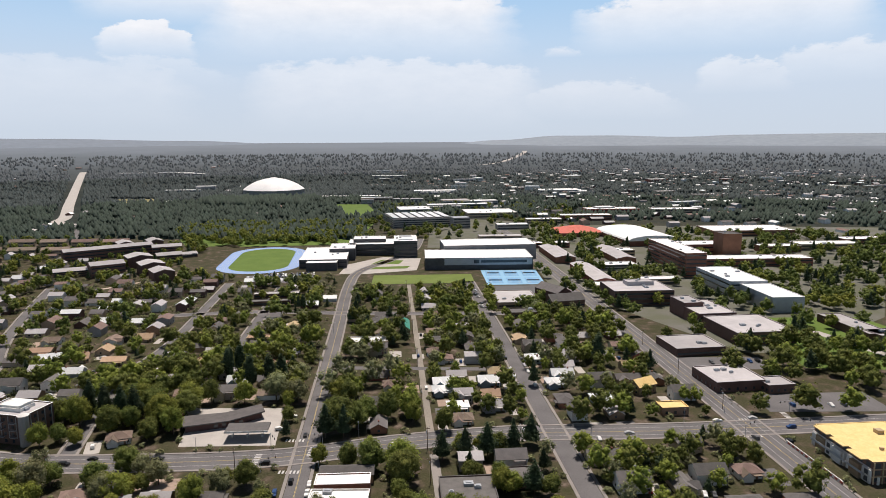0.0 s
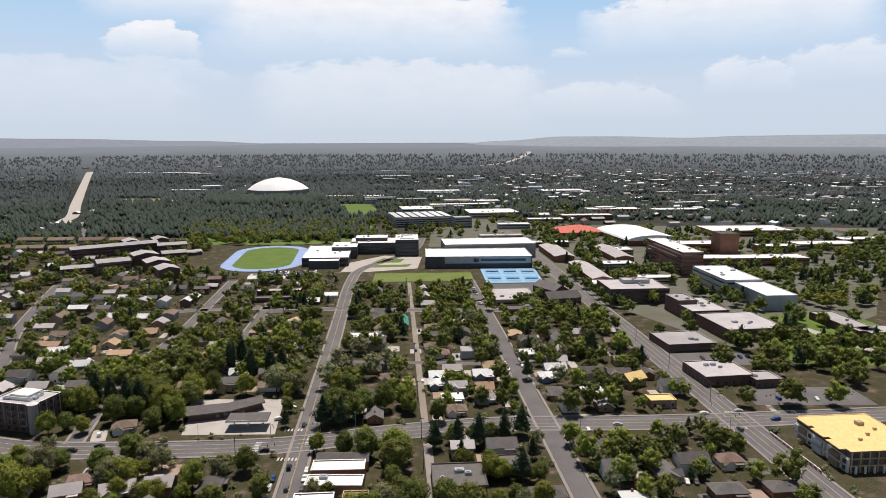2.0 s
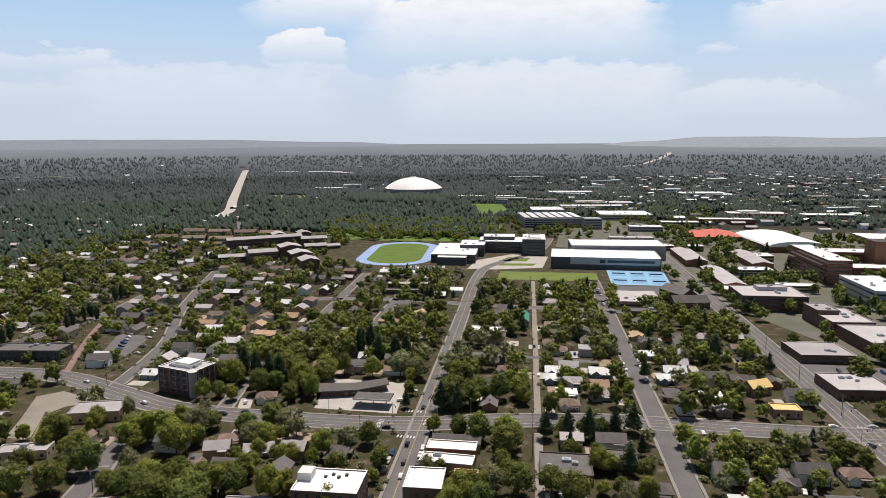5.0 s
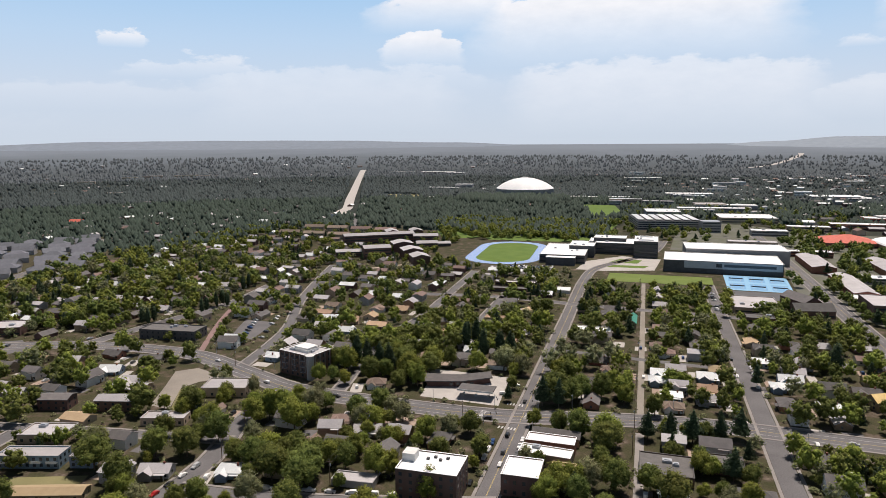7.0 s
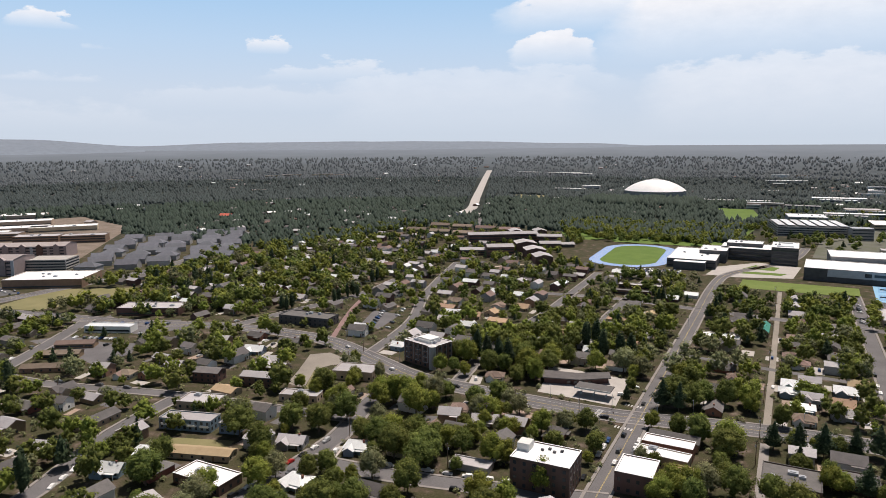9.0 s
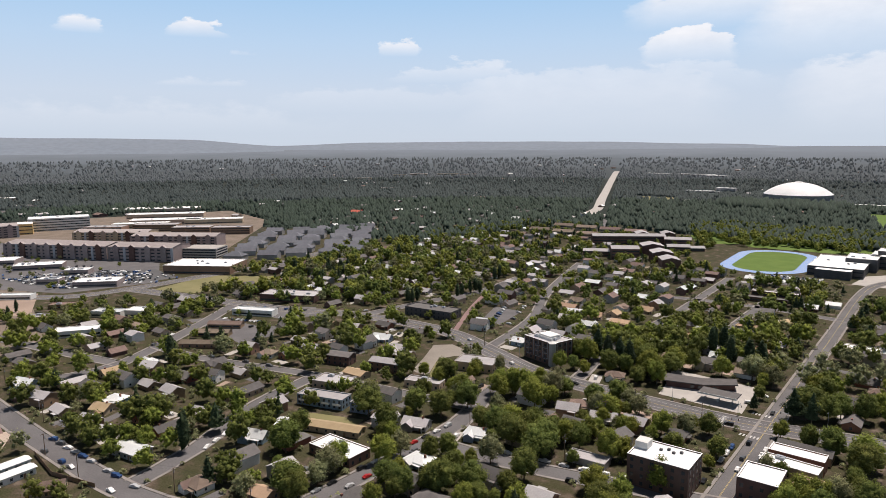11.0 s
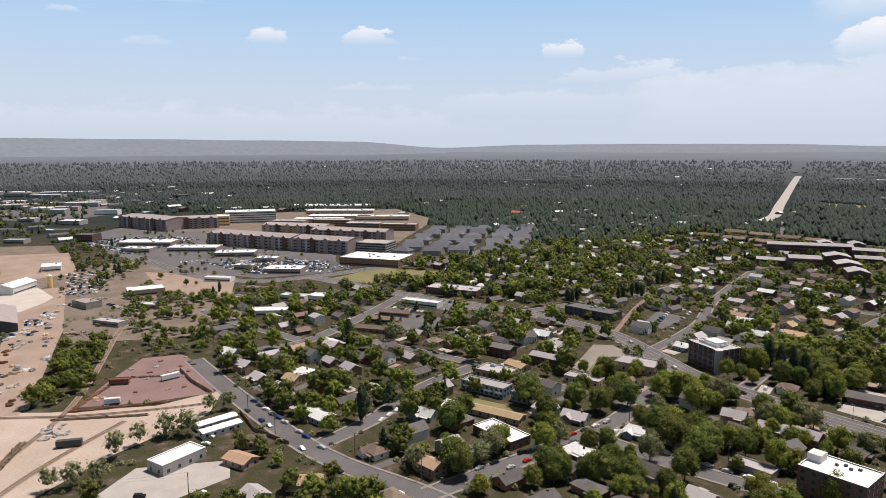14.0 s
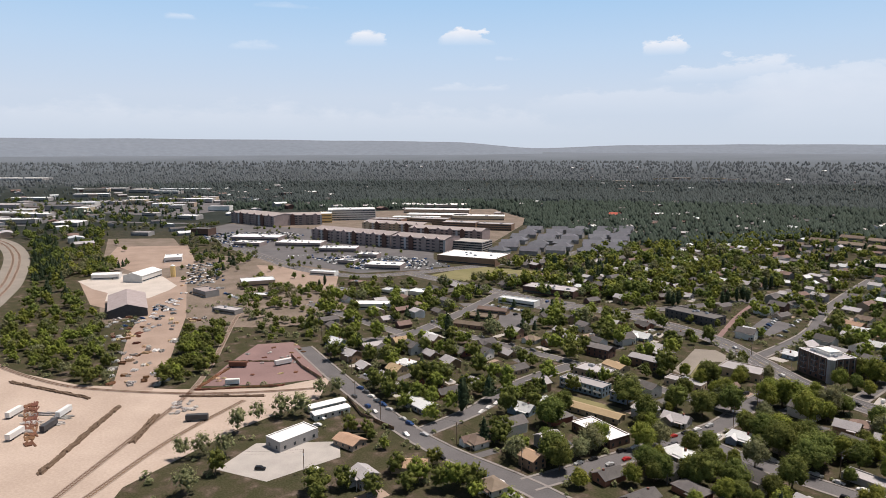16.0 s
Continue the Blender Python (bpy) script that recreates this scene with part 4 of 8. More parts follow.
mark_poly([(-95, 655), (20, 660), (20, 695), (-95, 695)], 1)
rec = block("recreation_centre", "raised white roof over the recreation hall", "campus building", -140, 850, 30, 44, 14, 5, "panel_dark", "white_roof", 0, 0, 3, mark=False)
upper = block("health_centre", "upper storey of the campus block with a white roof", "campus building", -112, 892, 40, 28, 18, 4, "panel_dark", "white_roof", 0, 0, 3, mark=False)
block("campus_office", "raised brick upper floor with a grey roof", "campus building", 176, 570, 16, 24, 13, 8, "dark_brick", "grey_roof", 0, 0, 2, mark=False)
block("lecture_hall", "raised rooftop plant storey of the brick hall", "campus building", 154, 630, 24, 12, 16, 4, "grey_roof", "grey_roof", 0, 0, 2, mark=False)

# sports ground: blue running track, field, tennis courts
def oval(cx, cy, half, radius, rot, n=18):
    pts = []
    for s in (0, 1):
        for k in range(n + 1):
            a = math.pi * k / n + math.pi * s
            x, y = radius * math.cos(a), radius * math.sin(a) + (half if s == 0 else -half)
            c, q = math.cos(radians(rot)), math.sin(radians(rot))
            pts.append((cx + x * c - y * q, cy + x * q + y * c))
    return pts


TRACK = (-233, 838, 45, 46, 7)
pad("running_track", oval(TRACK[0], TRACK[1], TRACK[2], TRACK[3], TRACK[4]), "track_blue", "oval running track with a blue surface", "running track", 0.06)
pad("sports_field", oval(TRACK[0], TRACK[1], TRACK[2], 33, TRACK[4]), "lawn", "mown green sports field inside the track", "field", 0.08)
for k in range(1, 6):
    outer = oval(TRACK[0], TRACK[1], TRACK[2], 33 + k * 2.1, TRACK[4])
    ribbon("track_line", outer + outer[:1], 0.25, "paint_line", 0.075, 0.01, "white lane line of the track", "road marking")
pad("tennis_deck", [(21, 764), (81, 764), (81, 690), (24, 687)], "court_green", "pale blue tennis court deck", "tennis court", 0.06)
for i in range(3):
    for j in range(2):
        cx, cy = 33 + i * 19, 708 + j * 37
        court = thing("tennis_court", "blue tennis court with white lines and a net", "tennis court", pose(cx, cy, 0.06), "tennis courts")
        part("surface", Geo().box(-7.5, -14, -0.05, 7.5, 14, 0.012), "court_blue", court)
        gl = Geo()
        for lx in (-5.5, -4.1, 4.1, 5.5):
            gl.box(lx - 0.08, -11.9, 0, lx + 0.08, 11.9, 0.02)
        for ly in (-11.9, -6.4, 6.4, 11.9):
            gl.box(-5.5, ly - 0.08, 0, 5.5, ly + 0.08, 0.021)
        part("line", gl, "paint_line", court)
        part("net", Geo().box(-6.4, -0.04, 0.0, 6.4, 0.04, 1.0), "panel_dark", court)

# the domed stadium far off
dome = thing("domed_stadium", "white domed stadium rising behind the pines", "stadium", pose(-418, 1650, 0))
gd, N, RR, HH = Geo(), 40, 71.0, 26.0
rad = (RR * RR + HH * HH) / (2 * HH)
for i in range(9):
    a = math.asin(RR / rad) * (1 - i / 8)
    for k in range(N):
        gd.v.append((rad * math.sin(a) * math.cos(2 * math.pi * k / N), rad * math.sin(a) * math.sin(2 * math.pi * k / N), 26 + HH - rad + rad * math.cos(a)))
gd.f = [(i * N + k, i * N + (k + 1) % N, (i + 1) * N + (k + 1) % N, (i + 1) * N + k) for i in range(8) for k in range(N)]
part("dome_roof", gd, "white_roof", dome, "white ribbed dome", smooth=True)
part("wall", Geo().cyl(0, 0, -1, 26.2, 70, 71, 40), "stucco_grey", dome)
part("cap", Geo().cyl(0, 0, 51.7, 53.4, 8, 7, 16), "white_roof", dome)
mark_rect(-418, 1650, 150, 150, 0, 2)

# far roofs between the forest and the campus
far_specs = random.Random(5)
for k in range(46):
    az, r = radians(far_specs.uniform(-38, 7)), far_specs.uniform(1350, 2700)
    x, y = -math.sin(az) * r, math.cos(az) * r
    if abs(x + 418) < 150 and y > 1350:
        continue
    w, d, h = far_specs.uniform(25, 75), far_specs.uniform(16, 34), far_specs.uniform(6, 13)
    block("far_building", "distant low town building with a pale roof", "building", x, y, w, d, h, far_specs.uniform(-10, 20), far_specs.choice(("stucco_tan", "stucco_grey", "brick", "siding_white")), far_specs.choice(("white_roof", "grey_roof", "grey_roof", "metal_roof")), 2, 5, 0, sides="f", group="distant town buildings")
for x, y, w, d, h in ((-1109, 2445, 90, 30, 9), (-966, 2461, 130, 34, 10), (-890, 2445, 70, 30, 9), (-712, 1858, 90, 26, 10), (-660, 1890, 50, 30, 18), (-290, 1679, 40, 22, 7), (-256, 1677, 30, 20, 7), (-194, 1674, 50, 22, 8), (-200, 2377, 120, 30, 10), (285, 1835, 115, 60, 9), (-39, 1784, 110, 40, 12), (38, 1519, 120, 30, 9)):
    block("far_building", "distant flat-roofed hall near the stadium", "building", x, y, w, d, h, 8, "stucco_grey", "white_roof", 2, 8, 0, sides="f", group="distant town buildings")

pitched("red_house", "lone house with a red roof in the pine wood", "house", -1033, 885, 24, 13, 5, 4, 20, "siding_white", "red_roof", 4)
for x, y, w, d, h in ((-1824, 1886, 70, 22, 11), (-1735, 1955, 80, 22, 12), (-1859, 1818, 50, 18, 10), (-1856, 1631, 60, 18, 9), (-1690, 1985, 50, 18, 10), (-1505, 1419, 40, 16, 8)):
    block("far_building", "distant tan apartment hall standing in the pine forest", "building", x, y, w, d, h, 44, "stucco_tan", "grey_roof", 2, 8, 0, sides="f", group="distant town buildings")
PLAIN = [(-2336, -317), (-2639, -222), (-2456, -54), (-2252, 164), (-1910, 262), (-1551, 216), (-1442, 98), (-1636, -65), (-1387, -144), (-1424, -216)]
solid("commercial_plain", Geo().prism(PLAIN, -0.3, 0.06), "asphalt", "pale asphalt plain of the distant stores", "ground", kind="structure")
plain_rng = random.Random(17)
for k in range(46):
    x, y = plain_rng.uniform(-2300, -1150), plain_rng.uniform(-420, 260)
    if inside_poly(x, y, PLAIN):
        block("far_building", "distant flat-roofed store on the commercial plain", "building", x, y, plain_rng.uniform(26, 90), plain_rng.uniform(20, 40), plain_rng.uniform(6, 11), 62 + plain_rng.uniform(-8, 8), plain_rng.choice(("stucco_grey", "siding_white", "stucco_tan")), plain_rng.choice(("white_roof", "grey_roof", "metal_roof")), 1, 6, 0, sides="f", group="distant town buildings")
# brick apartments west of the track
for x, y, w, d, h, r in ((-428, 858, 100, 18, 12, 38), (-375, 744, 33, 22, 13, 36), (-333, 756, 26, 24, 11, 125), (-307, 720, 26, 20, 10, 125), (-364, 796, 26, 26, 12, 125), (-341, 824, 28, 16, 9, 30), (-331, 855, 22, 10, 4, 40), (-363, 874, 34, 14, 11, 25), (-408, 737, 34, 12, 7, 30), (-430, 905, 24, 18, 11, 125), (-400, 925, 24, 18, 11, 125)):
    pitched("apartment_house", "dark brown brick apartment house with a shallow grey roof", "apartment building", x, y, w, d, h, 2.6, r, "dark_brick", "grey_roof", 8, 3, group="brick apartments by the track")
for k in range(9):
    x, y = -585 + (k % 5) * 42, 875 + (k // 5) * 70
    pitched("town_house", "tan townhouse row with a brown roof", "townhouse", x, y, 32, 13, 7, 3, 12, "stucco_tan", "brown_roof", 6, 2, group="tan townhouses")

# along the avenue
apt = block("apartment_block", "four-storey dark corner apartment block with white roof edge", "apartment building", -225.1, 347.2, 26, 18, 14.5, -13, "dark_brick", "grey_roof", 4, 6, 3, cap="white_roof")
part("corner_bay", Geo().cyl(12.4, -8.4, 0, 14.9, 2.3, 2.3, 12), "stucco_grey", apt, "pale glazed corner bay")
part("bay_roof", Geo().cyl(12.4, -8.4, 14.9, 16.0, 2.7, 0.2, 12), "siding_white", apt, "white pointed roof of the corner bay")
for k in range(6):
    part("pier", Geo().box(-12.7 + k * 4.3, -9.4, 3.4, -12.45 + k * 4.3, -9.02, 13.9), "stucco_grey", apt, "pale grey vertical facade fin")
for k in range(4):
    part("pier", Geo().box(13.02, -5.2 + k * 4.2, 3.4, 13.4, -4.95 + k * 4.2, 13.9), "stucco_grey", apt, "pale grey vertical facade fin")
part("roof_screen", Geo().ring(7, 4.5, 0.3, 14.0, 15.8), "siding_white", apt, "white rooftop parapet frame")
part("penthouse", Geo().box(-6, -3, 14, 5, 6, 16.4), "siding_white", apt)
for sx in (-8.5, 0, 7):
    for sz in (3.6, 7.1, 10.6):
        bal = part("balcony", Geo().box(sx - 1.6, -10.1, sz, sx + 1.6, -9.0, sz + 0.15), "panel_grey", apt)
        part("railing", Geo().box(sx - 1.6, -10.1, sz + 0.15, sx + 1.6, -10.02, sz + 1.1), "panel_dark", bal)
brick4 = block("brick_offices", "dark brick four-storey block with a white roof", "office", -97, 238, 25, 18, 13.2, 5, "dark_brick", "white_roof", 4, 6, 0)
part("stair_tower", Geo().box(-12.3, -1, 12, -7, 5, 16), "siding_white", brick4, "white rooftop stair house")
for k in range(4):
    part("roof_unit", Geo().box(-3 + k * 2.6, 2 + (k % 2) * 2, 12.6, -1.8 + k * 2.6, 3.2 + (k % 2) * 2, 13.6), "panel_dark", brick4)
block("workshop", "long shop with a white roof", "shop", -60, 291, 22, 9, 6.5, 3, "brick", "white_roof", 1, 5, 0)
block("workshop", "low shop with a white roof and skylight", "shop", -60, 280, 23, 9, 5.5, 0, "stucco_tan", "white_roof", 1, 5, 1)
block("workshop", "brick shop with a bright white roof", "shop", -64, 255, 15, 17, 9, 5, "dark_brick", "white_roof", 2, 4, 0)
block("workshop", "tan shed roof behind the white shops", "shop", -50, 268, 10, 9, 5, 3, "brick", "tan_roof", 1, 2, 0)
pitched("long_shop", "low grey-roofed shop on the corner", "shop", -60, 303, 22, 9, 4, 1.8, 3, "stucco_tan", "dark_roof", 4)
block("tyre_shop", "low shop with a white roof", "shop", -73, 492, 27, 12, 4.2, 3, "stucco_tan", "white_roof", 1, 5, 0)
pitched("green_house", "narrow house with a green metal roof", "house", -48, 530, 26, 6, 4, 2.2, 94, "stucco_tan", "green_roof", 4)
block("long_motel", "long dark two-storey building", "motel", -359, 381, 44, 17, 7, 10, "panel_dark", "dark_roof", 2, 10, 3)
block("grey_hall", "plain hall with a pale grey roof", "hall", -248, 302, 25, 16, 5.5, 20, "stucco_tan", "grey_roof", 1, 6, 0)
row = block("row_house", "long blue-grey two-storey row house with a pale roof", "row house", -272, 200, 28, 10, 6, 20, "siding_blue", "grey_roof", 2, 9, 0)
for k in range(4):
    bal = part("balcony", Geo().box(-12 + k * 7, -6.4, 2.9, -7.5 + k * 7, -5.02, 3.05), "siding_white", row)
    part("railing", Geo().box(-12 + k * 7, -6.4, 3.05, -7.5 + k * 7, -6.32, 4.0), "siding_white", bal)
block("row_house", "short end of the blue-grey row house", "row house", -250, 208, 10, 9, 5.5, 20, "siding_blue", "grey_roof", 2, 3, 0)
block("strip_shops", "low brick shops with a long pale roof", "shop", -218, 166, 26, 13, 4.5, 4, "dark_brick", "white_roof", 1, 6, 3)
pitched("brown_house", "small brown timber house on a corner lawn", "house", -207, 119, 9, 8, 5, 2, 10, "siding_brown", "tan_roof", 2, 2)
block("brick_inn", "dark brick building with a stepped pale roof", "inn", -496, 340, 52, 22, 6.5, 30, "dark_brick", "grey_roof", 1, 12, 5)
block("white_motel", "long low white building with a metal roof", "motel", -473, 287, 36, 11, 5, 28, "siding_white", "metal_roof", 1, 10, 0)
block("warehouse", "low white-walled warehouse under a white roof", "warehouse", -519, 166, 32, 14, 5, 60, "siding_white", "white_roof", 1, 5, 0)
block("warehouse", "small white flat-roofed shop", "warehouse", -542, 222, 18, 15, 6, 35, "siding_white", "white_roof", 1, 4, 1)
block("warehouse", "tan metal shed on the dirt lot", "warehouse", -668, 98, 33, 22, 6, 84, "stucco_tan", "metal_roof", 1, 3, 0)
block("warehouse", "long low white shed", "warehouse", -690, 175, 30, 10, 4.5, 45, "siding_white", "metal_roof", 1, 3, 0)
pitched("works_shed", "grey-brown metal workshop with a dark gable front", "shed", -613, -25, 68, 30, 6.5, 4.5, 178, "panel_dark", "plum_roof", 3)
pitched("works_shed", "white metal works shed", "shed", -754, -4, 38, 21, 7, 3, 145, "siding_white", "white_roof", 3)
pitched("works_shed", "long pale shed at the works yard", "shed", -774, -38, 27, 13, 5.5, 1.2, 75, "siding_white", "white_roof", 3)
block("metal_building", "metal building with a bright white roof", "warehouse", -280, 32, 22, 11, 5, 112, "stucco_grey", "white_roof", 1, 4, 0)
store = block("big_store", "broad brown store with a bright white roof", "store", -692, 365, 76, 48, 9, 36, "siding_brown", "white_roof", 1, 9, 5)
for x, y, w, d, r in ((-1022, 175, 76, 36, 55), (-928, 215, 66, 30, 55), (-850, 246, 50, 26, 60), (-700, 252, 42, 26, 50), (-960, 150, 40, 22, 50), (-745, 222, 22, 14, 45), (-780, 262, 26, 18, 50)):
    block("shop_row", "low brown shop row with a bright roof", "store", x, y, w, d, 5.5, r, "facade_plum", "white_roof", 1, 7, 5)
for x, y, w, d, r, h, wl, rf in ((-868, 38, 20, 28, 82, 6, "siding_white", "white_roof"), (-1115, 108, 30, 24, 50, 11, "dark_brick", "dark_roof"), (-640, 44, 24, 14, 20, 6, "stucco_grey", "plum_roof"), (-560, 50, 26, 10, 35, 4, "stucco_grey", "grey_roof"), (-604, 88, 18, 10, 50, 4, "stucco_tan", "metal_roof"),
                                 (-560, 205, 26, 12, 35, 5, "siding_white", "metal_roof"), (-620, 190, 20, 12, 50, 4, "siding_brown", "brown_roof"), (-590, 160, 16, 12, 50, 4, "stucco_tan", "grey_roof")):
    block("warehouse", "plain low work building in the gravel yards", "warehouse", x, y, w, d, h, r, wl, rf, 1, 3, 1)
for x, y, w, d, r, h, rf in ((-2790, -290, 230, 70, 64, 10, "white_roof"), (-2120, -50, 90, 40, 80, 9, "white_roof"), (-2300, 20, 60, 40, 70, 9, "white_roof"), (-2210, 209, 150, 40, 75, 9, "metal_roof"), (-1357, -85, 50, 44, 60, 8, "white_roof"), (-1850, -241, 120, 60, 65, 9, "grey_roof"), (-1560, -150, 60, 30, 60, 8, "white_roof"), (-1700, -100, 80, 36, 62, 12, "dark_roof"),
                          (-1867, -54, 60, 30, 65, 7, "white_roof"), (-1640, -230, 110, 40, 64, 8, "metal_roof"), (-1380, 120, 40, 26, 50, 8, "white_roof"), (-1480, 60, 34, 26, 50, 7, "grey_roof"), (-1150, 20, 30, 18, 55, 6, "grey_roof"), (-1980, 60, 50, 30, 70, 8, "white_roof"), (-2050, -190, 100, 40, 66, 9, "white_roof")):
    block("far_building", "distant low store building with a pale flat roof", "building", x, y, w, d, h, r, "stucco_grey", rf, 1, 6, 0, sides="f", group="distant town buildings")
pad("car_park", [(-1400, -260), (-1900, -330), (-1860, -180), (-1520, -90), (-1400, -160)], "asphalt", "grey asphalt car park of the distant stores", "car park", 0.03, 0)
pad("brown_field", [(-1030, -20), (-1000, 70), (-830, 60), (-800, -10), (-900, -40)], "dirt", "bare brown field with scattered trees", "lot", 0.045, 0)
silo = thing("storage_tank", "tall pale yellow storage tank in the works yard", "tank", pose(-753, 26, 0))
part("tank", Geo().cyl(0, 0, 0, 12, 2.6, 2.6, 14), "yellow_board", silo)
part("cone", Geo().cyl(0, 0, 12, 13.6, 2.6, 0.4, 14), "metal_roof", silo)
pad("shop_asphalt", [(-1154, 88), (-1262, 172), (-1110, 286), (-777, 352), (-666, 297), (-682, 212), (-813, 142)], "asphalt", "grey asphalt round the shops", "car park", 0.022, 1)
pad("shop_asphalt", [(-1262, 172), (-1400, 420), (-1300, 760), (-1060, 700), (-780, 430), (-777, 352), (-1110, 286)], "dust_mix", "dusty ground between the apartment blocks", "lot", 0.02, 1)
pad("dusty_ground", [(-868, -14), (-879, 154), (-732, 195), (-527, 145), (-490, 89), (-518, 19), (-602, 12), (-560, -47), (-849, -46)], "dust_mix", "dusty bare ground of the works quarter", "lot", 0.015, 0)


def gabled_block(x, y, w, d, h, rot, storeys, wall, roof, label):
    """A long apartment block with cross gables along its front."""
    t = thing("apartment_row", label, "apartment building", pose(x, y, 0, 0, 0, rot), "large apartment blocks")
    part("wall", Geo().gable_body(w, d, h, 3.0), wall, t)
    part("roof", Geo().gable_roof(w, d, h, 3.0), roof, t)
    n = max(2, int(w / 18))
    for k in range(n):
        gx = -w / 2 + (k + 0.5) * w / n
        gb2 = Geo().gable_body(2.5, 7, h + 0.4, 2.6)
        part("gable_bay", gb2, "dark_brick" if k % 3 == 1 else wall, t, at=pose(gx, -d / 2 - 0.6, 0, 0, 0, 90))
        part("gable_roof", Geo().gable_roof(3.5, 7, h + 0.4, 2.6, 0.4), roof, t, at=pose(gx, -d / 2 - 0.2, 0, 0, 0, 90))
    bands(t, w, d, h, storeys, 1.5, 1.0, "f")
    for k in range(n + 1):
        gx = -w / 2 + k * w / n
        part("pier", Geo().box(gx - 1.6, -d / 2 - 0.5, 0, gx + 1.6, -d / 2 + 0.2, h), "panel_grey" if k % 3 == 1 else wall, t)
    mark_rect(x, y, w, d, rot, 2, 2)


gabled_block(-921, 300, 146, 42, 17, 30, 4, "facade_plum", "plum_roof", "dark four-storey apartment block with cross gables")
gabled_block(-819, 361, 84, 42, 17, 32, 4, "facade_plum", "plum_roof", "brown four-storey apartment block with cross gables")
gabled_block(-900, 440, 120, 36, 15, 38, 4, "facade_plum", "plum_roof", "tan four-storey apartment block with cross gables")
gabled_block(-1010, 400, 110, 36, 15, 38, 4, "stucco_tan", "plum_roof", "tan four-storey apartment block behind the others")
gabled_block(-1237, 230, 125, 50, 19, 24, 5, "facade_plum", "plum_roof", "grey five-storey apartment block far back")
gabled_block(-1200, 285, 80, 40, 18, 75, 5, "facade_plum", "plum_roof", "tan wing of the far apartment block")
block("parking_deck", "open concrete parking deck", "parking garage", -778, 412, 44, 34, 13, 36, "concrete", "concrete", 4, 0, 0, band=True)
block("white_block", "white apartment block with a yellow end under construction", "apartment building", -1235, 400, 90, 44, 21, 72, "siding_white", "white_roof", 5, 12, 2)
block("white_block", "yellow sheathed end of the unfinished block", "construction site", -1215, 342, 22, 40, 17, 72, "yellow_board", "white_roof", 3, 5, 0)
for x, y, w, d in ((-1090, 500, 70, 30), (-1010, 520, 60, 30), (-1120, 430, 60, 30), (-960, 560, 60, 26)):
    block("shop_row", "low commercial block with a grey roof", "store", x, y, w, d, 11, 45, "siding_brown", "grey_roof", 3, 8, 3)
for x, y, w, d in ((-1180, 560, 120, 40), (-1280, 610, 140, 40), (-1400, 660, 150, 50), (-1150, 500, 90, 30), (-1120, 620, 100, 34)):
    block("shop_row", "long low commercial building with a pale roof", "store", x, y, w, d, 8, 55, "stucco_tan", "white_roof", 1, 10, 3)
# dark-roofed townhouses
for i in range(8):
    for j in range(5):
        x, y = -728 - i * 24 + j * 17 + (j % 2) * 6, 424 + i * 24 + j * 33 + (i % 2) * 5
        pitched("town_house", "townhouse with a charcoal shingle roof", "townhouse", x, y, 25, 17, 6, 4.6, 42 + (i * 3 + j * 5) % 4 * 9 - 12, "stucco_grey", "slate_roof", 0, 2, group="charcoal-roofed townhouses", hip=(i + j) % 3 == 0)

# petrol station: angled roof and canopy with pumps
st = thing("petrol_station", "petrol station shop with an angled dark roof", "petrol station", pose(-129, 362, 0, 0, 0, 24))
part("wall", Geo().prism([(-20, -5), (0, -7), (17, -2), (17, 6), (0, 2), (-20, 6)], -0.3, 3.4), "dark_brick", st)
part("roof", Geo().prism([(-21.5, -6.5), (0, -8.6), (18.5, -3.4), (18.5, 7.2), (0, 3.2), (-21.5, 7.2)], 3.4, 4.0), "dark_roof", st)
windows(st, 16, 14, 3.4, 1, 4, sides="f", size=(2.0, 1.6))
mark_rect(-129, 362, 40, 16, 24, 2, 1)
can = thing("fuel_canopy", "flat fuel canopy on posts over the pumps", "canopy", pose(-113, 344, 0, 0, 0, 4))
part("roof", Geo().box(-10, -5, 4.6, 10, 5, 5.3), "dark_roof", can)
part("fascia", Geo().box(-10.15, -5.15, 4.5, 10.15, -5.02, 5.4), "siding_white", can)
for sx in (-7, 0, 7):
    part("post", Geo().cyl(sx, 0, 0, 4.6, 0.2), "panel_grey", can)
    part("fuel_pump", Geo().box(sx - 0.9, -0.4, 0, sx + 0.9 - 1.2, 0.4, 1.6), "siding_white", can)
mark_rect(-113, 344, 20, 10, 4, 1)


# ---- houses of the residential blocks ----
house_rng = random.Random(11)
HOUSE_KINDS = []


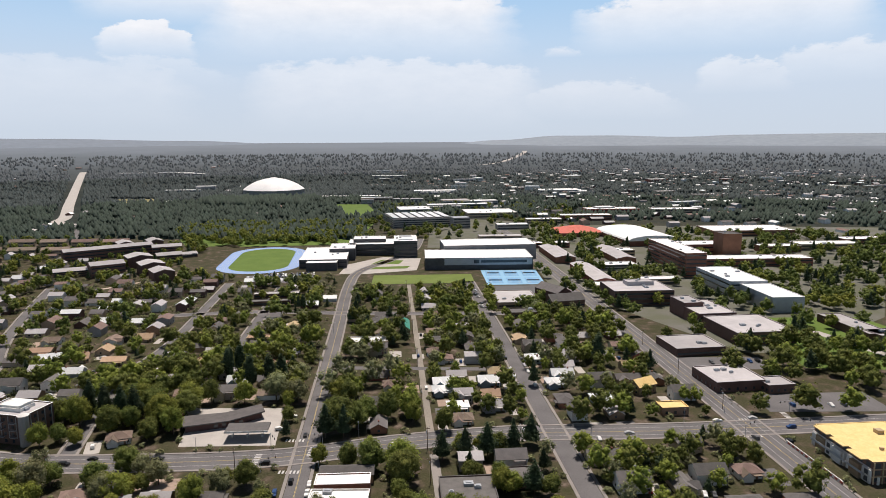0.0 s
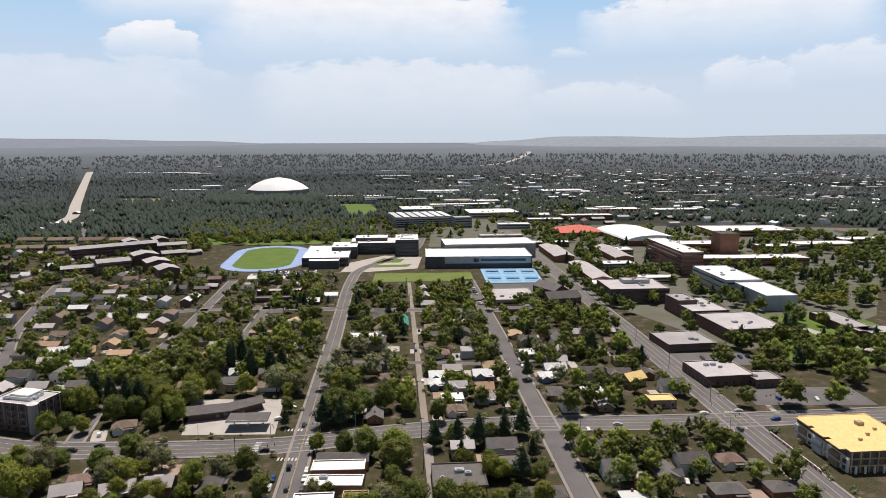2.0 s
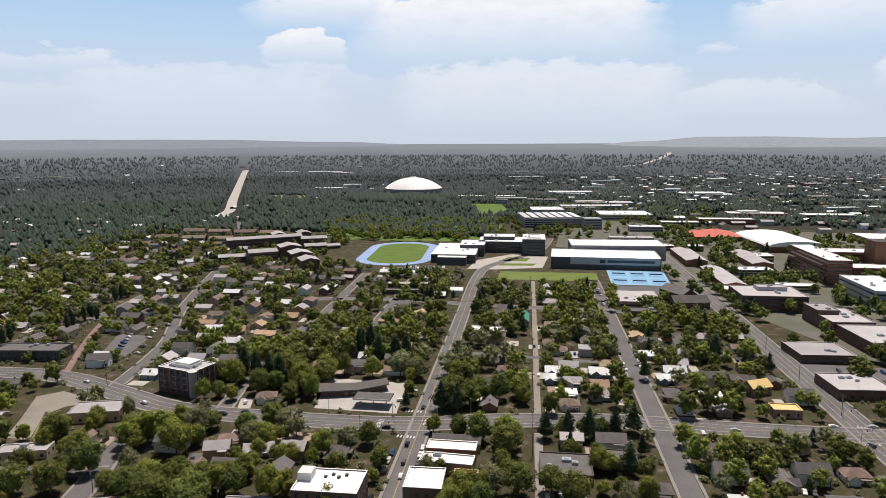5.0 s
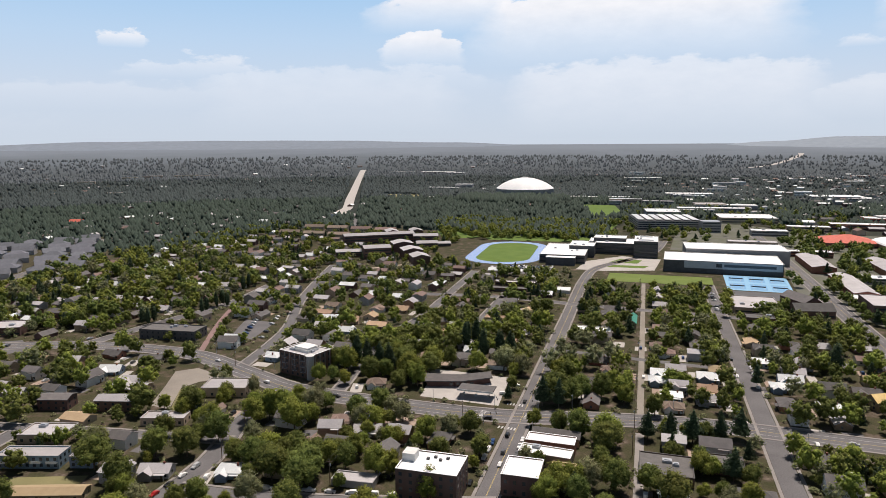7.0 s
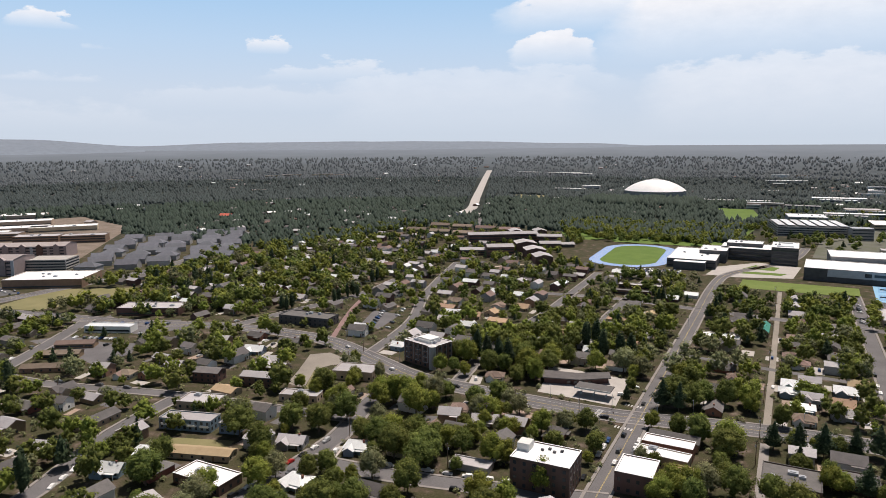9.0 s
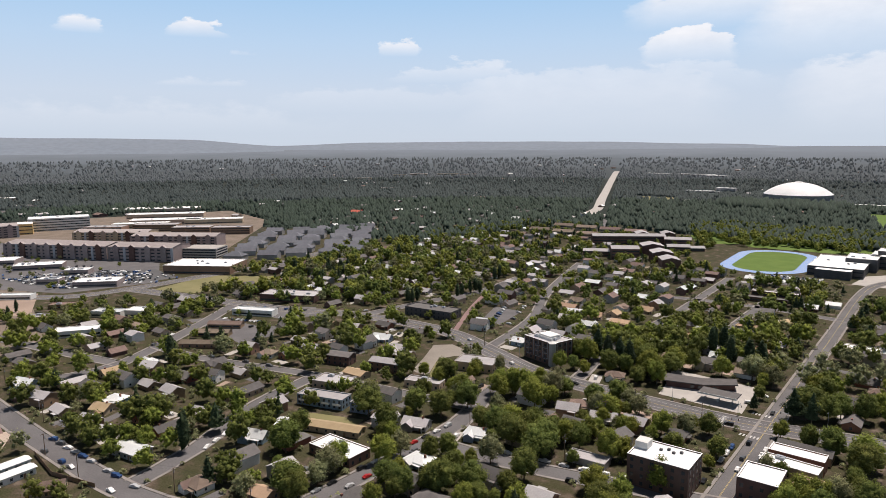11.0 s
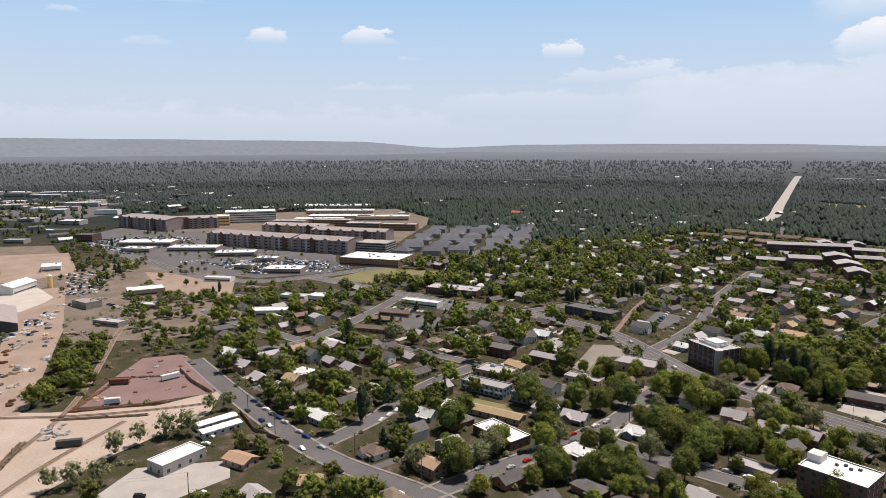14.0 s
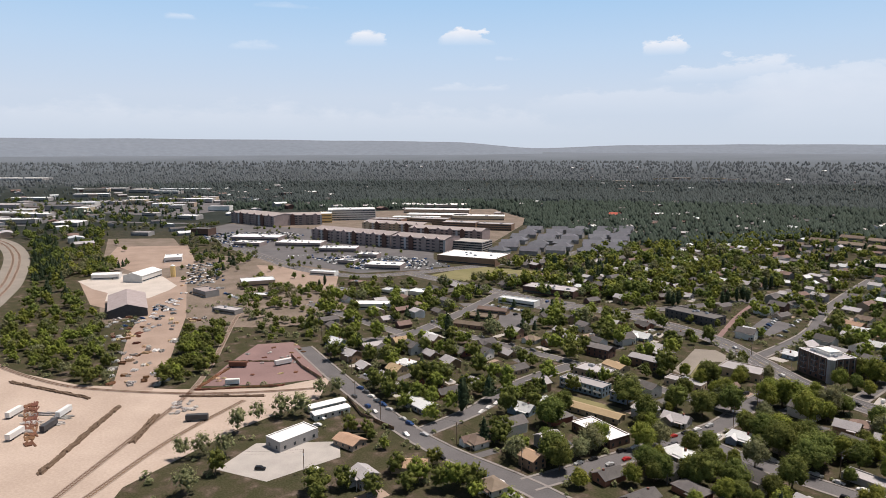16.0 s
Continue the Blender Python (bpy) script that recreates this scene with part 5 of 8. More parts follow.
def house_prototype(w, d, h, rise, wall, roof, hip, wing, label):
    t = thing("house", label, "house", pose(0, 0, -200), "small town houses")
    if hip:
        part("wall", Geo().box(-w / 2, -d / 2, -0.3, w / 2, d / 2, h + 0.05), wall, t)
        part("roof", Geo().hip_roof(w, d, h, rise), roof, t)
    else:
        part("wall", Geo().gable_body(w, d, h, rise), wall, t)
        part("roof", Geo().gable_roof(w, d, h, rise), roof, t)
    if wing:
        part("wing", Geo().gable_body(d * 0.7, w * 0.42, h - 0.2, rise * 0.8), wall, t, at=pose(-w * 0.22, -d * 0.45, 0, 0, 0, 90))
        part("wing_roof", Geo().gable_roof(d * 0.7, w * 0.42, h - 0.2, rise * 0.8, 0.4), roof, t, at=pose(-w * 0.22, -d * 0.45, 0, 0, 0, 90))
    part("porch_roof", Geo().box(w * 0.05, -d / 2 - 2.0, h - 0.45, w * 0.42, -d / 2 - 0.02, h - 0.3).box(w * 0.38, -d / 2 - 1.95, 0, w * 0.41, -d / 2 - 1.8, h - 0.45), roof, t)
    pane = Geo().box(-0.55, -0.05, 0, 0.55, 0.05, 1.2).mesh("window", "glass")
    for x, y, r in ((w * 0.40, -d / 2 - 0.02, 0), (-w / 2 - 0.02, d * 0.1, -90), (w / 2 + 0.02, 0, 90)):
        part("window", pane, "glass", t, at=pose(x, y, 1.0, 0, 0, r))
    part("door", Geo().box(-0.48, -0.05, 0, 0.48, 0.05, 2.05), "siding_brown", t, at=pose(w * 0.26, -d / 2 - 0.02, 0.02))
    if house_rng.random() < 0.5:
        part("chimney", Geo().box(w * 0.24, -0.4, h * 0.6, w * 0.24 + 0.8, 0.4, h + rise + 0.8), "brick", t)
    return t


for k in range(16):
    roof = ("dark_roof", "grey_roof", "brown_roof", "dark_roof", "metal_roof", "tan_roof", "grey_roof", "dark_roof")[k % 8]
    wall = ("stucco_tan", "siding_white", "stucco_grey", "siding_brown", "siding_blue", "brick", "siding_white", "stucco_tan")[(k * 3) % 8]
    words = {"dark_roof": "charcoal shingle", "grey_roof": "grey shingle", "brown_roof": "brown shingle", "metal_roof": "pale metal", "tan_roof": "tan shingle"}[roof]
    cover = {"stucco_tan": "tan stucco", "siding_white": "white-sided", "stucco_grey": "grey stucco", "siding_brown": "brown timber", "siding_blue": "blue-grey sided", "brick": "red brick"}[wall]
    w, d = house_rng.uniform(10, 15), house_rng.uniform(7.5, 9.5)
    HOUSE_KINDS.append(house_prototype(w, d, house_rng.choice((2.8, 2.9, 3.0, 5.2)), house_rng.uniform(1.6, 2.8), wall, roof, k % 5 == 2, k % 2 == 0, f"small {cover} house with a {words} roof among trees") )
    HOUSE_KINDS[-1]["size"] = (w, d)

HOUSES = []


def place_house(x, y, rot, kind=None):
    p = HOUSE_KINDS[house_rng.randrange(16) if kind is None else kind]
    w, d = p["size"]
    if not clear_rect(x, y, w + 2, d + 2, rot):
        return False
    mark_rect(x, y, w, d, rot, 2, 0.5)
    HOUSES.append(copy_thing(p, pose(x, y, 0, 0, 0, rot)))
    return True


# long low buildings among the houses
for x, y in ((-423, 210), (-442, 231), (-456, 250)):
    pitched("cabin_row", "long low cabin row with a dull red-brown roof", "cabins", x, y, 26, 9, 3.2, 1.6, 38, "siding_brown", "brown_roof", 5, group="red-brown cabin rows")
pitched("long_house", "long low house with a tan roof", "house", -240, 181, 30, 8, 3.0, 1.2, 22, "stucco_tan", "tan_roof", 6)
pitched("flats", "two-storey flats with a grey roof", "flats", -288, 262, 20, 10, 6, 1.6, 18, "dark_brick", "grey_roof", 5, 2)
pitched("flats", "two-storey flats with a grey roof", "flats", -295, 278, 20, 10, 6, 1.6, 18, "siding_brown", "grey_roof", 5, 2)
pitched("flats", "dark two-storey flats beside the lane", "flats", -320, 252, 16, 10, 6, 1.4, 20, "dark_brick", "dark_roof", 4, 2)
block("flats", "low building with a broad tan flat roof", "flats", -290, 222, 22, 14, 4.5, 20, "stucco_tan", "grey_roof", 1, 5, 1)
block("flats", "low building with a flat grey roof", "flats", -250, 256, 22, 9, 4.2, 20, "stucco_tan", "grey_roof", 1, 5, 1)
pitched("bungalow", "long brown bungalow with a dark roof", "house", -316, 178, 22, 9, 3.2, 2.0, 100, "stucco_tan", "dark_roof", 5)
pitched("bungalow", "pale-roofed bungalow beside the wide street", "house", -290, 104, 16, 10, 3.2, 1.4, 12, "stucco_grey", "metal_roof", 4)
pitched("bungalow", "tan house with a shallow roof in a dirt yard", "house", -264, 55, 13, 9, 3.0, 1.6, 25, "stucco_tan", "tan_roof", 3)
pitched("bungalow", "pinkish house with a tan roof in a dirt yard", "house", -280, 66, 12, 9, 3.0, 2.0, 60, "stucco_tan", "brown_roof", 3)
for k in range(2):
    pitched("mobile_home", "long white mobile home", "mobile home", -313 + k * 10, 59 - k * 1, 20, 5.5, 3.2, 0.6, 99, "siding_white", "white_roof", 5, group="white mobile homes")
pitched("grey_house", "house with a grey-tan gable roof", "house", -182, 248, 14, 10, 3.2, 2.4, 25, "stucco_tan", "brown_roof", 3)
block("garage_row", "low row of carports beside the brick block", "garage", -130, 234, 18, 8, 3.0, 8, "stucco_grey", "grey_roof", 0, 0, 0)
block("long_house", "low flat house with an orange-tan roof", "house", -150, 503, 16, 9, 3.6, 5, "stucco_tan", "tan_roof", 1, 4, 0)
block("orange_roofed_shop", "low shop with an orange-yellow flat roof", "shop", 99, 372, 14, 9, 4.5, 5, "siding_brown", "yellow_board", 1, 3, 0)
pitched("yellow_house", "house being roofed in yellow boards", "house", 92, 402, 13, 9, 5, 3, 30, "siding_brown", "yellow_board", 3, 2)
block("long_flats", "long low dark flats with a flat roof", "flats", -175, 610, 46, 9, 4.0, 8, "dark_brick", "dark_roof", 1, 8, 0)
block("long_flats", "long low dark flats with a flat roof", "flats", -170, 640, 40, 9, 4.0, 8, "dark_brick", "grey_roof", 1, 8, 0)
block("office_box", "low dark flat-roofed offices", "office", -10, 287, 22, 20, 4.5, 4, "dark_brick", "dark_roof", 1, 6, 3)
block("office_box", "low dark offices with a stepped roof", "office", 14, 300, 14, 12, 4.0, 4, "dark_brick", "dark_roof", 1, 4, 1)

# houses that stand out: place, turn and kind
for x, y, rot, kind in (
    (-19, 412, 5, 4), (-23, 391, 5, 6), (-12, 377, 5, 12), (-9, 390, 5, 14), (6, 434, 5, 13), (7, 415, 5, 4), (6, 393, 5, 5), (7, 378, 5, 6), (-35, 404, 5, 2), (39, 440, 5, 4), (45, 412, 5, 12), (51, 426, 5, 4), (54, 441, 5, 6), (36, 390, 5, 1), (33, 475, 5, 6), (37, 452, 5, 0), (62, 418, 5, 6), (70, 412, 5, 3), (-19, 456, 5, 2), (-25, 448, 5, 2), (88, 418, 5, 8), (28, 516, 5, 1), (-49, 409, 5, 2), 
    (-337, 304, 20, 4), (-315, 252, 20, 2), (-243, 197, 20, 4), (-213, 211, 20, 6), (-209, 198, 20, 5), (-182, 249, 20, 2), (-183, 222, 20, 12), (-144, 231, 20, 6), (-164, 273, 20, 1), (-202, 298, 20, 6), (-165, 286, 20, 2), (-304, 374, 20, 3), (-300, 378, 20, 8), (-334, 415, 20, 5), (-436, 372, 20, 1), (-418, 349, 20, 6), (-254, 460, 20, 5), (-273, 459, 20, 4), (-173, 340, 20, 2), (-489, 358, 20, 2), (-339, 253, 20, 1), (-357, 255, 20, 6), (-369, 304, 20, 1), (-337, 369, 20, 1), (-210, 511, 20, 1), (-214, 453, 20, 0), (-205, 465, 20, 8), 
    (-371, 209, 22, 12), (-368, 229, 22, 2), (-507, 201, 22, 2), (-394, 162, 22, 1), (-261, 150, 22, 4), (-293, 106, 22, 4), (-318, 165, 22, 1), (-262, 168, 22, 12), (-213, 216, 22, 4), (-351, 116, 22, 5), (-359, 126, 22, 12), (-387, 99, 22, 1), (-425, 102, 22, 4), (-306, 148, 22, 6), (-309, 294, 22, 6), (-310, 284, 22, 12), (-156, 270, 22, 1), (-147, 279, 22, 6), (-144, 228, 22, 6), (-183, 249, 22, 2), (-166, 277, 22, 1), (-177, 217, 22, 12), 
    (-210, 212, 20, 4), (-199, 297, 70, 6), (-385, 225, 20, 1), (-365, 229, 20, 13), (-372, 93, 30, 5), (-297, 146, 100, 4), (-334, 305, 20, 14), (-371, 375, 10, 9), (-332, 400, 10, 8), (-309, 386, 10, 4), (-260, 461, 10, 5),
    (-281, 549, 10, 4), (-272, 124, 10, 0), (-144, 222, 15, 3), (-337, 136, 20, 2), (-226, 48, 10, 14), (-229, 70, 60, 13), (-171, 262, 10, 5), (-260, 238, 20, 6), (-300, 295, 15, 9), (-150, 190, 5, 3), (-173, 165, 5, 0),
    (-340, 105, 10, 9), (-360, 130, 100, 3), (-352, 180, 20, 11), (-400, 225, 20, 13), (-330, 330, 20, 8), (-20, 400, 5, 12), (8, 400, 95, 0), (-12, 425, 5, 9), (12, 430, 5, 5), (-157, 162, 5, 7),
    (-25, 470, 5, 2), (-22, 378, 5, 8), (15, 385, 5, 6), (-120, 470, 5, 9), (-262, 450, 10, 4), (-190, 455, 10, 1), (-150, 430, 100, 6), (-172, 445, 100, 5), (-403, 446, 10, 4), (-423, 438, 10, 6),
    (25, 275, 5, 7), (90, 330, 95, 0), (108, 305, 5, 2), (120, 280, 5, 7), (90, 300, 5, 3), (105, 415, 5, 13), (95, 440, 5, 5), (112, 390, 5, 13), (-158, 300, 10, 7),
):
    place_house(x, y, rot, kind)


def lots(x0, x1, y0, y1, sx, sy, rot, skip, poly):
    """House lots on a turned grid inside a quarter of the town."""
    out = []
    c, s = math.cos(radians(rot)), math.sin(radians(rot))
    for j in range(int((y1 - y0) / sy)):
        for i in range(int((x1 - x0) / sx)):
            px, py = x0 + i * sx + house_rng.uniform(-3, 3), y0 + j * sy + house_rng.uniform(-3, 3)
            px, py = px * c - py * s, px * s + py * c
            if house_rng.random() > skip and inside_poly(px, py, poly):
                out.append((px, py, rot + house_rng.choice((0, 0, 90, 180, 270))))
    return out


RESIDENTIAL = [(-640, 760), (-250, 720), (-130, 690), (30, 690), (150, 480), (150, 200), (-40, 150), (-230, 60), (-420, 90), (-560, 130), (-560, 250), (-640, 330), (-640, 560)]
EAST_WOODS = [(-950, 700), (-640, 660), (-470, 720), (-520, 900), (-640, 1150), (-900, 1250), (-1050, 900)]
FAR_TOWN = [(-20, 1480), (140, 1150), (480, 1080), (700, 950), (1300, 1500), (1500, 2500), (500, 2700), (-150, 2300)]
FAR_EAST = [(-1000, -150), (-1300, -200), (-2400, -300), (-2400, 600), (-1500, 700), (-1250, 450), (-1050, 120)]
spots = lots(-640, 240, 60, 800, 20.5, 23, GRID, 0.12, RESIDENTIAL) + lots(-650, -240, 660, 980, 26, 30, 10, 0.25, [(-650, 680), (-260, 700), (-330, 760), (-480, 960), (-640, 980)])
spots.sort(key=lambda s: math.hypot(s[0] + 110, s[1] - 240))
EXTRA = []
for x, y, turn in spots:
    if len(HOUSES) < 225:
        place_house(x, y, turn)
    elif clear_rect(x, y, 13, 10, turn):
        mark_rect(x, y, 11, 8, turn, 2, 0.5)
        EXTRA.append((x, y, turn, 1.0))
EXTRA += [(x, y, r, 1.1) for x, y, r in lots(-1000, -420, 600, 1400, 36, 42, 10, 0.35, EAST_WOODS) if clear_rect(x, y, 13, 10, r)]
EXTRA += [(x, y, r, 1.5) for x, y, r in lots(-200, 1700, 700, 2800, 44, 52, 8, 0.4, FAR_TOWN) if not cell_at(x, y)]
EXTRA += [(x, y, r, 2.0) for x, y, r in lots(-2500, -800, -400, 900, 70, 80, 8, 0.45, FAR_EAST) if not cell_at(x, y)]
for r0, r1, n in ((1300, 2300, 170), (2300, 3300, 90)):
    for _ in range(n):
        az, r = radians(house_rng.uniform(8, 72)), house_rng.uniform(r0, r1)
        if noise.noise((az * 9, r / 260, 5.0)) > 0.08:
            EXTRA.append((-math.sin(az) * r, math.cos(az) * r, house_rng.uniform(0, 180), 1.3))
for q in HOUSE_KINDS:
    for o in (*q.children_recursive, q):
        bpy.data.objects.remove(o)


def house_rows(places):
    """The many houses farther off, in one mesh: gabled bodies, roofs and dark windows."""
    mats = ["stucco_tan", "siding_white", "stucco_grey", "dark_brick", "dark_roof", "grey_roof", "brown_roof", "metal_roof", "white_roof", "glass"]
    g, idx = Geo(), []
    r = random.Random(77)
    for x, y, turn, k in places:
        h = Geo()
        w, d, e, rise = r.uniform(10, 15) * k, r.uniform(7.5, 10) * k, r.choice((2.8, 3.0, 5.4)) * (1 + (k - 1) * 0.5), r.uniform(1.5, 2.8)
        wall, roof = r.randrange(4), 4 + r.choice((0, 0, 1, 1, 2, 3, 4 if k > 1.2 else 0))
        h.gable_body(w, d, e, rise)
        n0 = len(h.f)
        h.gable_roof(w, d, e, rise)
        n1 = len(h.f)
        for sx in (-0.3, 0.25):
            h.box(sx * w - 0.7, -d / 2 - 0.06, 0.9, sx * w + 0.7, -d / 2 + 0.04, 2.1)
        m = pose(x, y, float(ground_z(x, y)), 0, 0, turn)
        g.add([m @ Vector(v) for v in h.v], h.f)
        idx += [wall] * n0 + [roof] * (n1 - n0) + [9] * (len(h.f) - n1)
    me = bpy.data.meshes.new("far_houses")
    me.from_pydata(g.v, [], g.f)
    for m in mats:
        me.materials.append(MATS[m])
    me.polygons.foreach_set("material_index", idx)
    me.update()
    tagged(new("far_houses", me), "many small gabled houses among trees farther off", "houses", kind="stuff")


house_rows(EXTRA)


def driveways(mat, label, which):
    """Short drives and yards beside the houses, one flat slab each."""
    g, r = Geo(), random.Random(len(label))
    for k, h in enumerate(HOUSES):
        if k % 5 not in which:
            continue
        m = h.matrix_basis
        w, l = r.uniform(3.5, 8), r.uniform(9, 15)
        x = r.choice((-1, 1)) * (7.5 + w / 2)
        q = m @ Vector((x, -3, 0))
        turn = math.degrees(m.to_euler().z)
        if any(cell_at(*(m @ Vector((x + a * w * 0.4, -3 + b * l * 0.4, 0))).xy) == 2 for a in (-1, 0, 1) for b in (-1, 0, 1)):
            continue
        mark_rect(q.x, q.y, w, l, turn, 3, 0)
        g.box(q.x - w / 2, q.y - l / 2, -0.1, q.x + w / 2, q.y + l / 2, 0.012 + 0.0004 * (k % 50), turn)
        DRIVES.append((q.x, q.y, turn))
    solid("driveway", g, mat, label, "driveway", kind="structure")


DRIVES = []
driveways("concrete", "pale concrete drives beside the houses", (0, 3))
driveways("asphalt", "worn grey asphalt drives and back yards", (1,))
driveways("dirt", "bare tan dirt yards beside the houses", (2,))


# ---- trees ----
def core_blob(rx, ry, rz, cz, seed, sub=1):
    bm = bmesh.new()
    bmesh.ops.create_icosphere(bm, subdivisions=sub, radius=1.0)
    vs = []
    for v in bm.verts:
        k = 1 + 0.55 * noise.noise(v.co * 2.1 + Vector((seed, seed * 0.7, 0)))
        vs.append((v.co.x * rx * k, v.co.y * ry * k, cz + v.co.z * rz * k))
    fs = [tuple(v.index for v in f.verts) for f in bm.faces]
    bm.free()
    return np.array(vs), np.array(fs)


def leaf_clumps(r, blobs, n, size):
    """Small bent leaf clumps scattered over the outside of several blobs, as single faces."""
    V, F = [], []
    weights = np.array([b[3] * b[3] for b in blobs])
    weights = weights / weights.sum()
    for k in range(n):
        bx, by, bz, br, bh = blobs[r.choice(len(blobs), p=weights)]
        d = r.normal(size=3)
        d /= np.linalg.norm(d)
        if d[2] < -0.55:
            d[2] *= -1
        q = r.uniform(0.62, 1.18)
        c = np.array([bx + d[0] * br * q, by + d[1] * br * q, bz + d[2] * bh * q])
        nrm = d * 0.8 + r.normal(size=3) * 0.34 + np.array([0, 0, 0.35])
        nrm /= np.linalg.norm(nrm)
        t = np.cross(nrm, r.normal(size=3))
        t /= np.linalg.norm(t)
        b = np.cross(nrm, t)
        s = size * r.uniform(0.6, 1.35)
        o = len(V)
        V += [c - t * s * 1.1 - b * s * 0.7, c + t * s * 1.2 - b * s * 0.5 + nrm * s * 0.2, c - t * s * 0.1 + b * s * 1.3]
        F.append((o, o + 1, o + 2))
    return np.array(V), np.array(F)


def np_mesh(name, V, polys, mat, smooth=False):
    """A mesh from arrays; polys is a list of face arrays (triangles, quads)."""
    me = bpy.data.meshes.new(name)
    V = np.asarray(V, dtype=np.float32)
    me.vertices.add(len(V))
    me.vertices.foreach_set("co", V.ravel())
    loops = np.concatenate([p.ravel() for p in polys]).astype(np.int32)
    sizes = np.concatenate([np.full(len(p), p.shape[1], dtype=np.int32) for p in polys])
    me.loops.add(len(loops))
    me.loops.foreach_set("vertex_index", loops)
    me.polygons.add(len(sizes))
    me.polygons.foreach_set("loop_start", np.concatenate([[0], np.cumsum(sizes)[:-1]]).astype(np.int32))
    me.polygons.foreach_set("use_smooth", np.full(len(sizes), smooth))
    me.update(calc_edges=True)
    me.materials.append(MATS[mat])
    return me


def octa(r, h, z):
    return np.array([(r, 0, z), (0, r, z), (-r, 0, z), (0, -r, z), (0, 0, z + h), (0, 0, z - h)]), np.array([(0, 1, 4), (1, 2, 4), (2, 3, 4), (3, 0, 4), (1, 0, 5), (2, 1, 5), (3, 2, 5), (0, 3, 5)])


def broad_crown(seed, n, size, height=1.0, wide=1.0, core=0.78, plain=False):
    """Crown of a broadleaf tree one metre high overall: many small lobes on an uneven, slightly leaning dome."""
    r = np.random.default_rng(seed)
    k = 7 if plain else (18 if n > 300 else 11)
    ax, ay, lean = r.uniform(0.82, 1.18), r.uniform(0.82, 1.18), r.uniform(-0.05, 0.05)
    blobs = []
    for i in range(k):
        z = 1 - 1.75 * (i + 0.5) / k
        a = i * 2.4 + r.uniform(-0.5, 0.5)
        q = math.sqrt(max(0.0, 1 - z * z)) * r.uniform(0.62, 1.0)
        br = r.uniform(0.13, 0.21) * (1.15 if k < 10 else 1.0)
        blobs.append((0.27 * wide * q * math.cos(a) * ax + lean * z, 0.27 * wide * q * math.sin(a) * ay, 0.53 + 0.32 * z * r.uniform(0.85, 1.1) * height, br * wide * 0.85, br * r.uniform(0.9, 1.25)))
    blobs.append((0, 0, 0.48, 0.28 * wide, 0.36))
    V, F = leaf_clumps(r, blobs, n, size)
    parts_v, tris, o = [V], [], len(V)
    for bx, by, bz, br, bh in blobs:
        cv, cf = core_blob(br * core, br * core, bh * core, bz, seed + bx * 5, 1) if n > 1000 else octa(br * core, bh * core, bz)
        cv = cv + np.array([bx, by, 0])
        parts_v.append(cv)
        tris.append(cf + o)
        o += len(cv)
    return np.concatenate(parts_v), [np.concatenate([F] + tris)]


def column_crown(seed, n, size, wide=0.15):
    r = np.random.default_rng(seed)
    blobs = [(r.uniform(-0.02, 0.02), r.uniform(-0.02, 0.02), z, wide * w, 0.14) for z, w in ((0.18, 0.75), (0.34, 1.0), (0.5, 1.0), (0.66, 0.85), (0.8, 0.62), (0.9, 0.35))]
    V, F = leaf_clumps(r, blobs, n, size)
    cv, cf = core_blob(wide * 0.8, wide * 0.8, 0.42, 0.5, seed, 2)
    return np.concatenate([V, cv]), [np.concatenate([F, cf + len(V)])]


def pine_crown(seed, n, size, wide=0.2):
    """A ponderosa-like crown: ragged tiers narrowing upward."""
    r = np.random.default_rng(seed)
    blobs = []
    for z in np.linspace(0.3, 0.93, 9):
        w = wide * (1.12 - z) * 1.25
        a = r.uniform(0, 6.28)
        blobs.append((w * 0.35 * math.cos(a), w * 0.35 * math.sin(a), z, w, 0.07))
    V, F = leaf_clumps(r, blobs, n, size)
    g = Geo()
    for z0, z1, w in ((0.24, 0.62, 0.85), (0.5, 0.82, 0.62), (0.72, 1.0, 0.36)):
        g.cyl(0, 0, z0, z1, wide * w, 0.01, 7)
    side = np.array([f for f in g.f if len(f) == 4])
    return np.concatenate([V, np.array(g.v)]), [F, side + len(V)]


def trunk_geo(top=0.55, r0=0.022, limbs=4, seed=0):
    g, r = Geo(), random.Random(seed)
    g.tube((0, 0, -0.02), (0.01, 0, top * 0.55), r0, r0 * 0.75)
    g.tube((0.01, 0, top * 0.55), (0, 0.01, top), r0 * 0.75, r0 * 0.35)
    for k in range(limbs):
        a = k * 6.28 / max(1, limbs) + r.uniform(-0.4, 0.4)
        g.tube((0.008, 0, top * r.uniform(0.45, 0.65)), (0.17 * math.cos(a), 0.17 * math.sin(a), top * r.uniform(0.95, 1.2)), r0 * 0.5, r0 * 0.18, 5)
    return g


TREE_KINDS = {}


def tree_prototype(kind, name, label, crown, mat, trunk):
    t = thing(name, label, "tree", pose(0, 0, -300), "town trees")
    part("trunk", trunk, "bark", t)
    ob = new("crown", np_mesh("crown", crown[0], crown[1], mat, True))
    ob.parent = t
    TREE_KINDS.setdefault(kind, []).append(t)


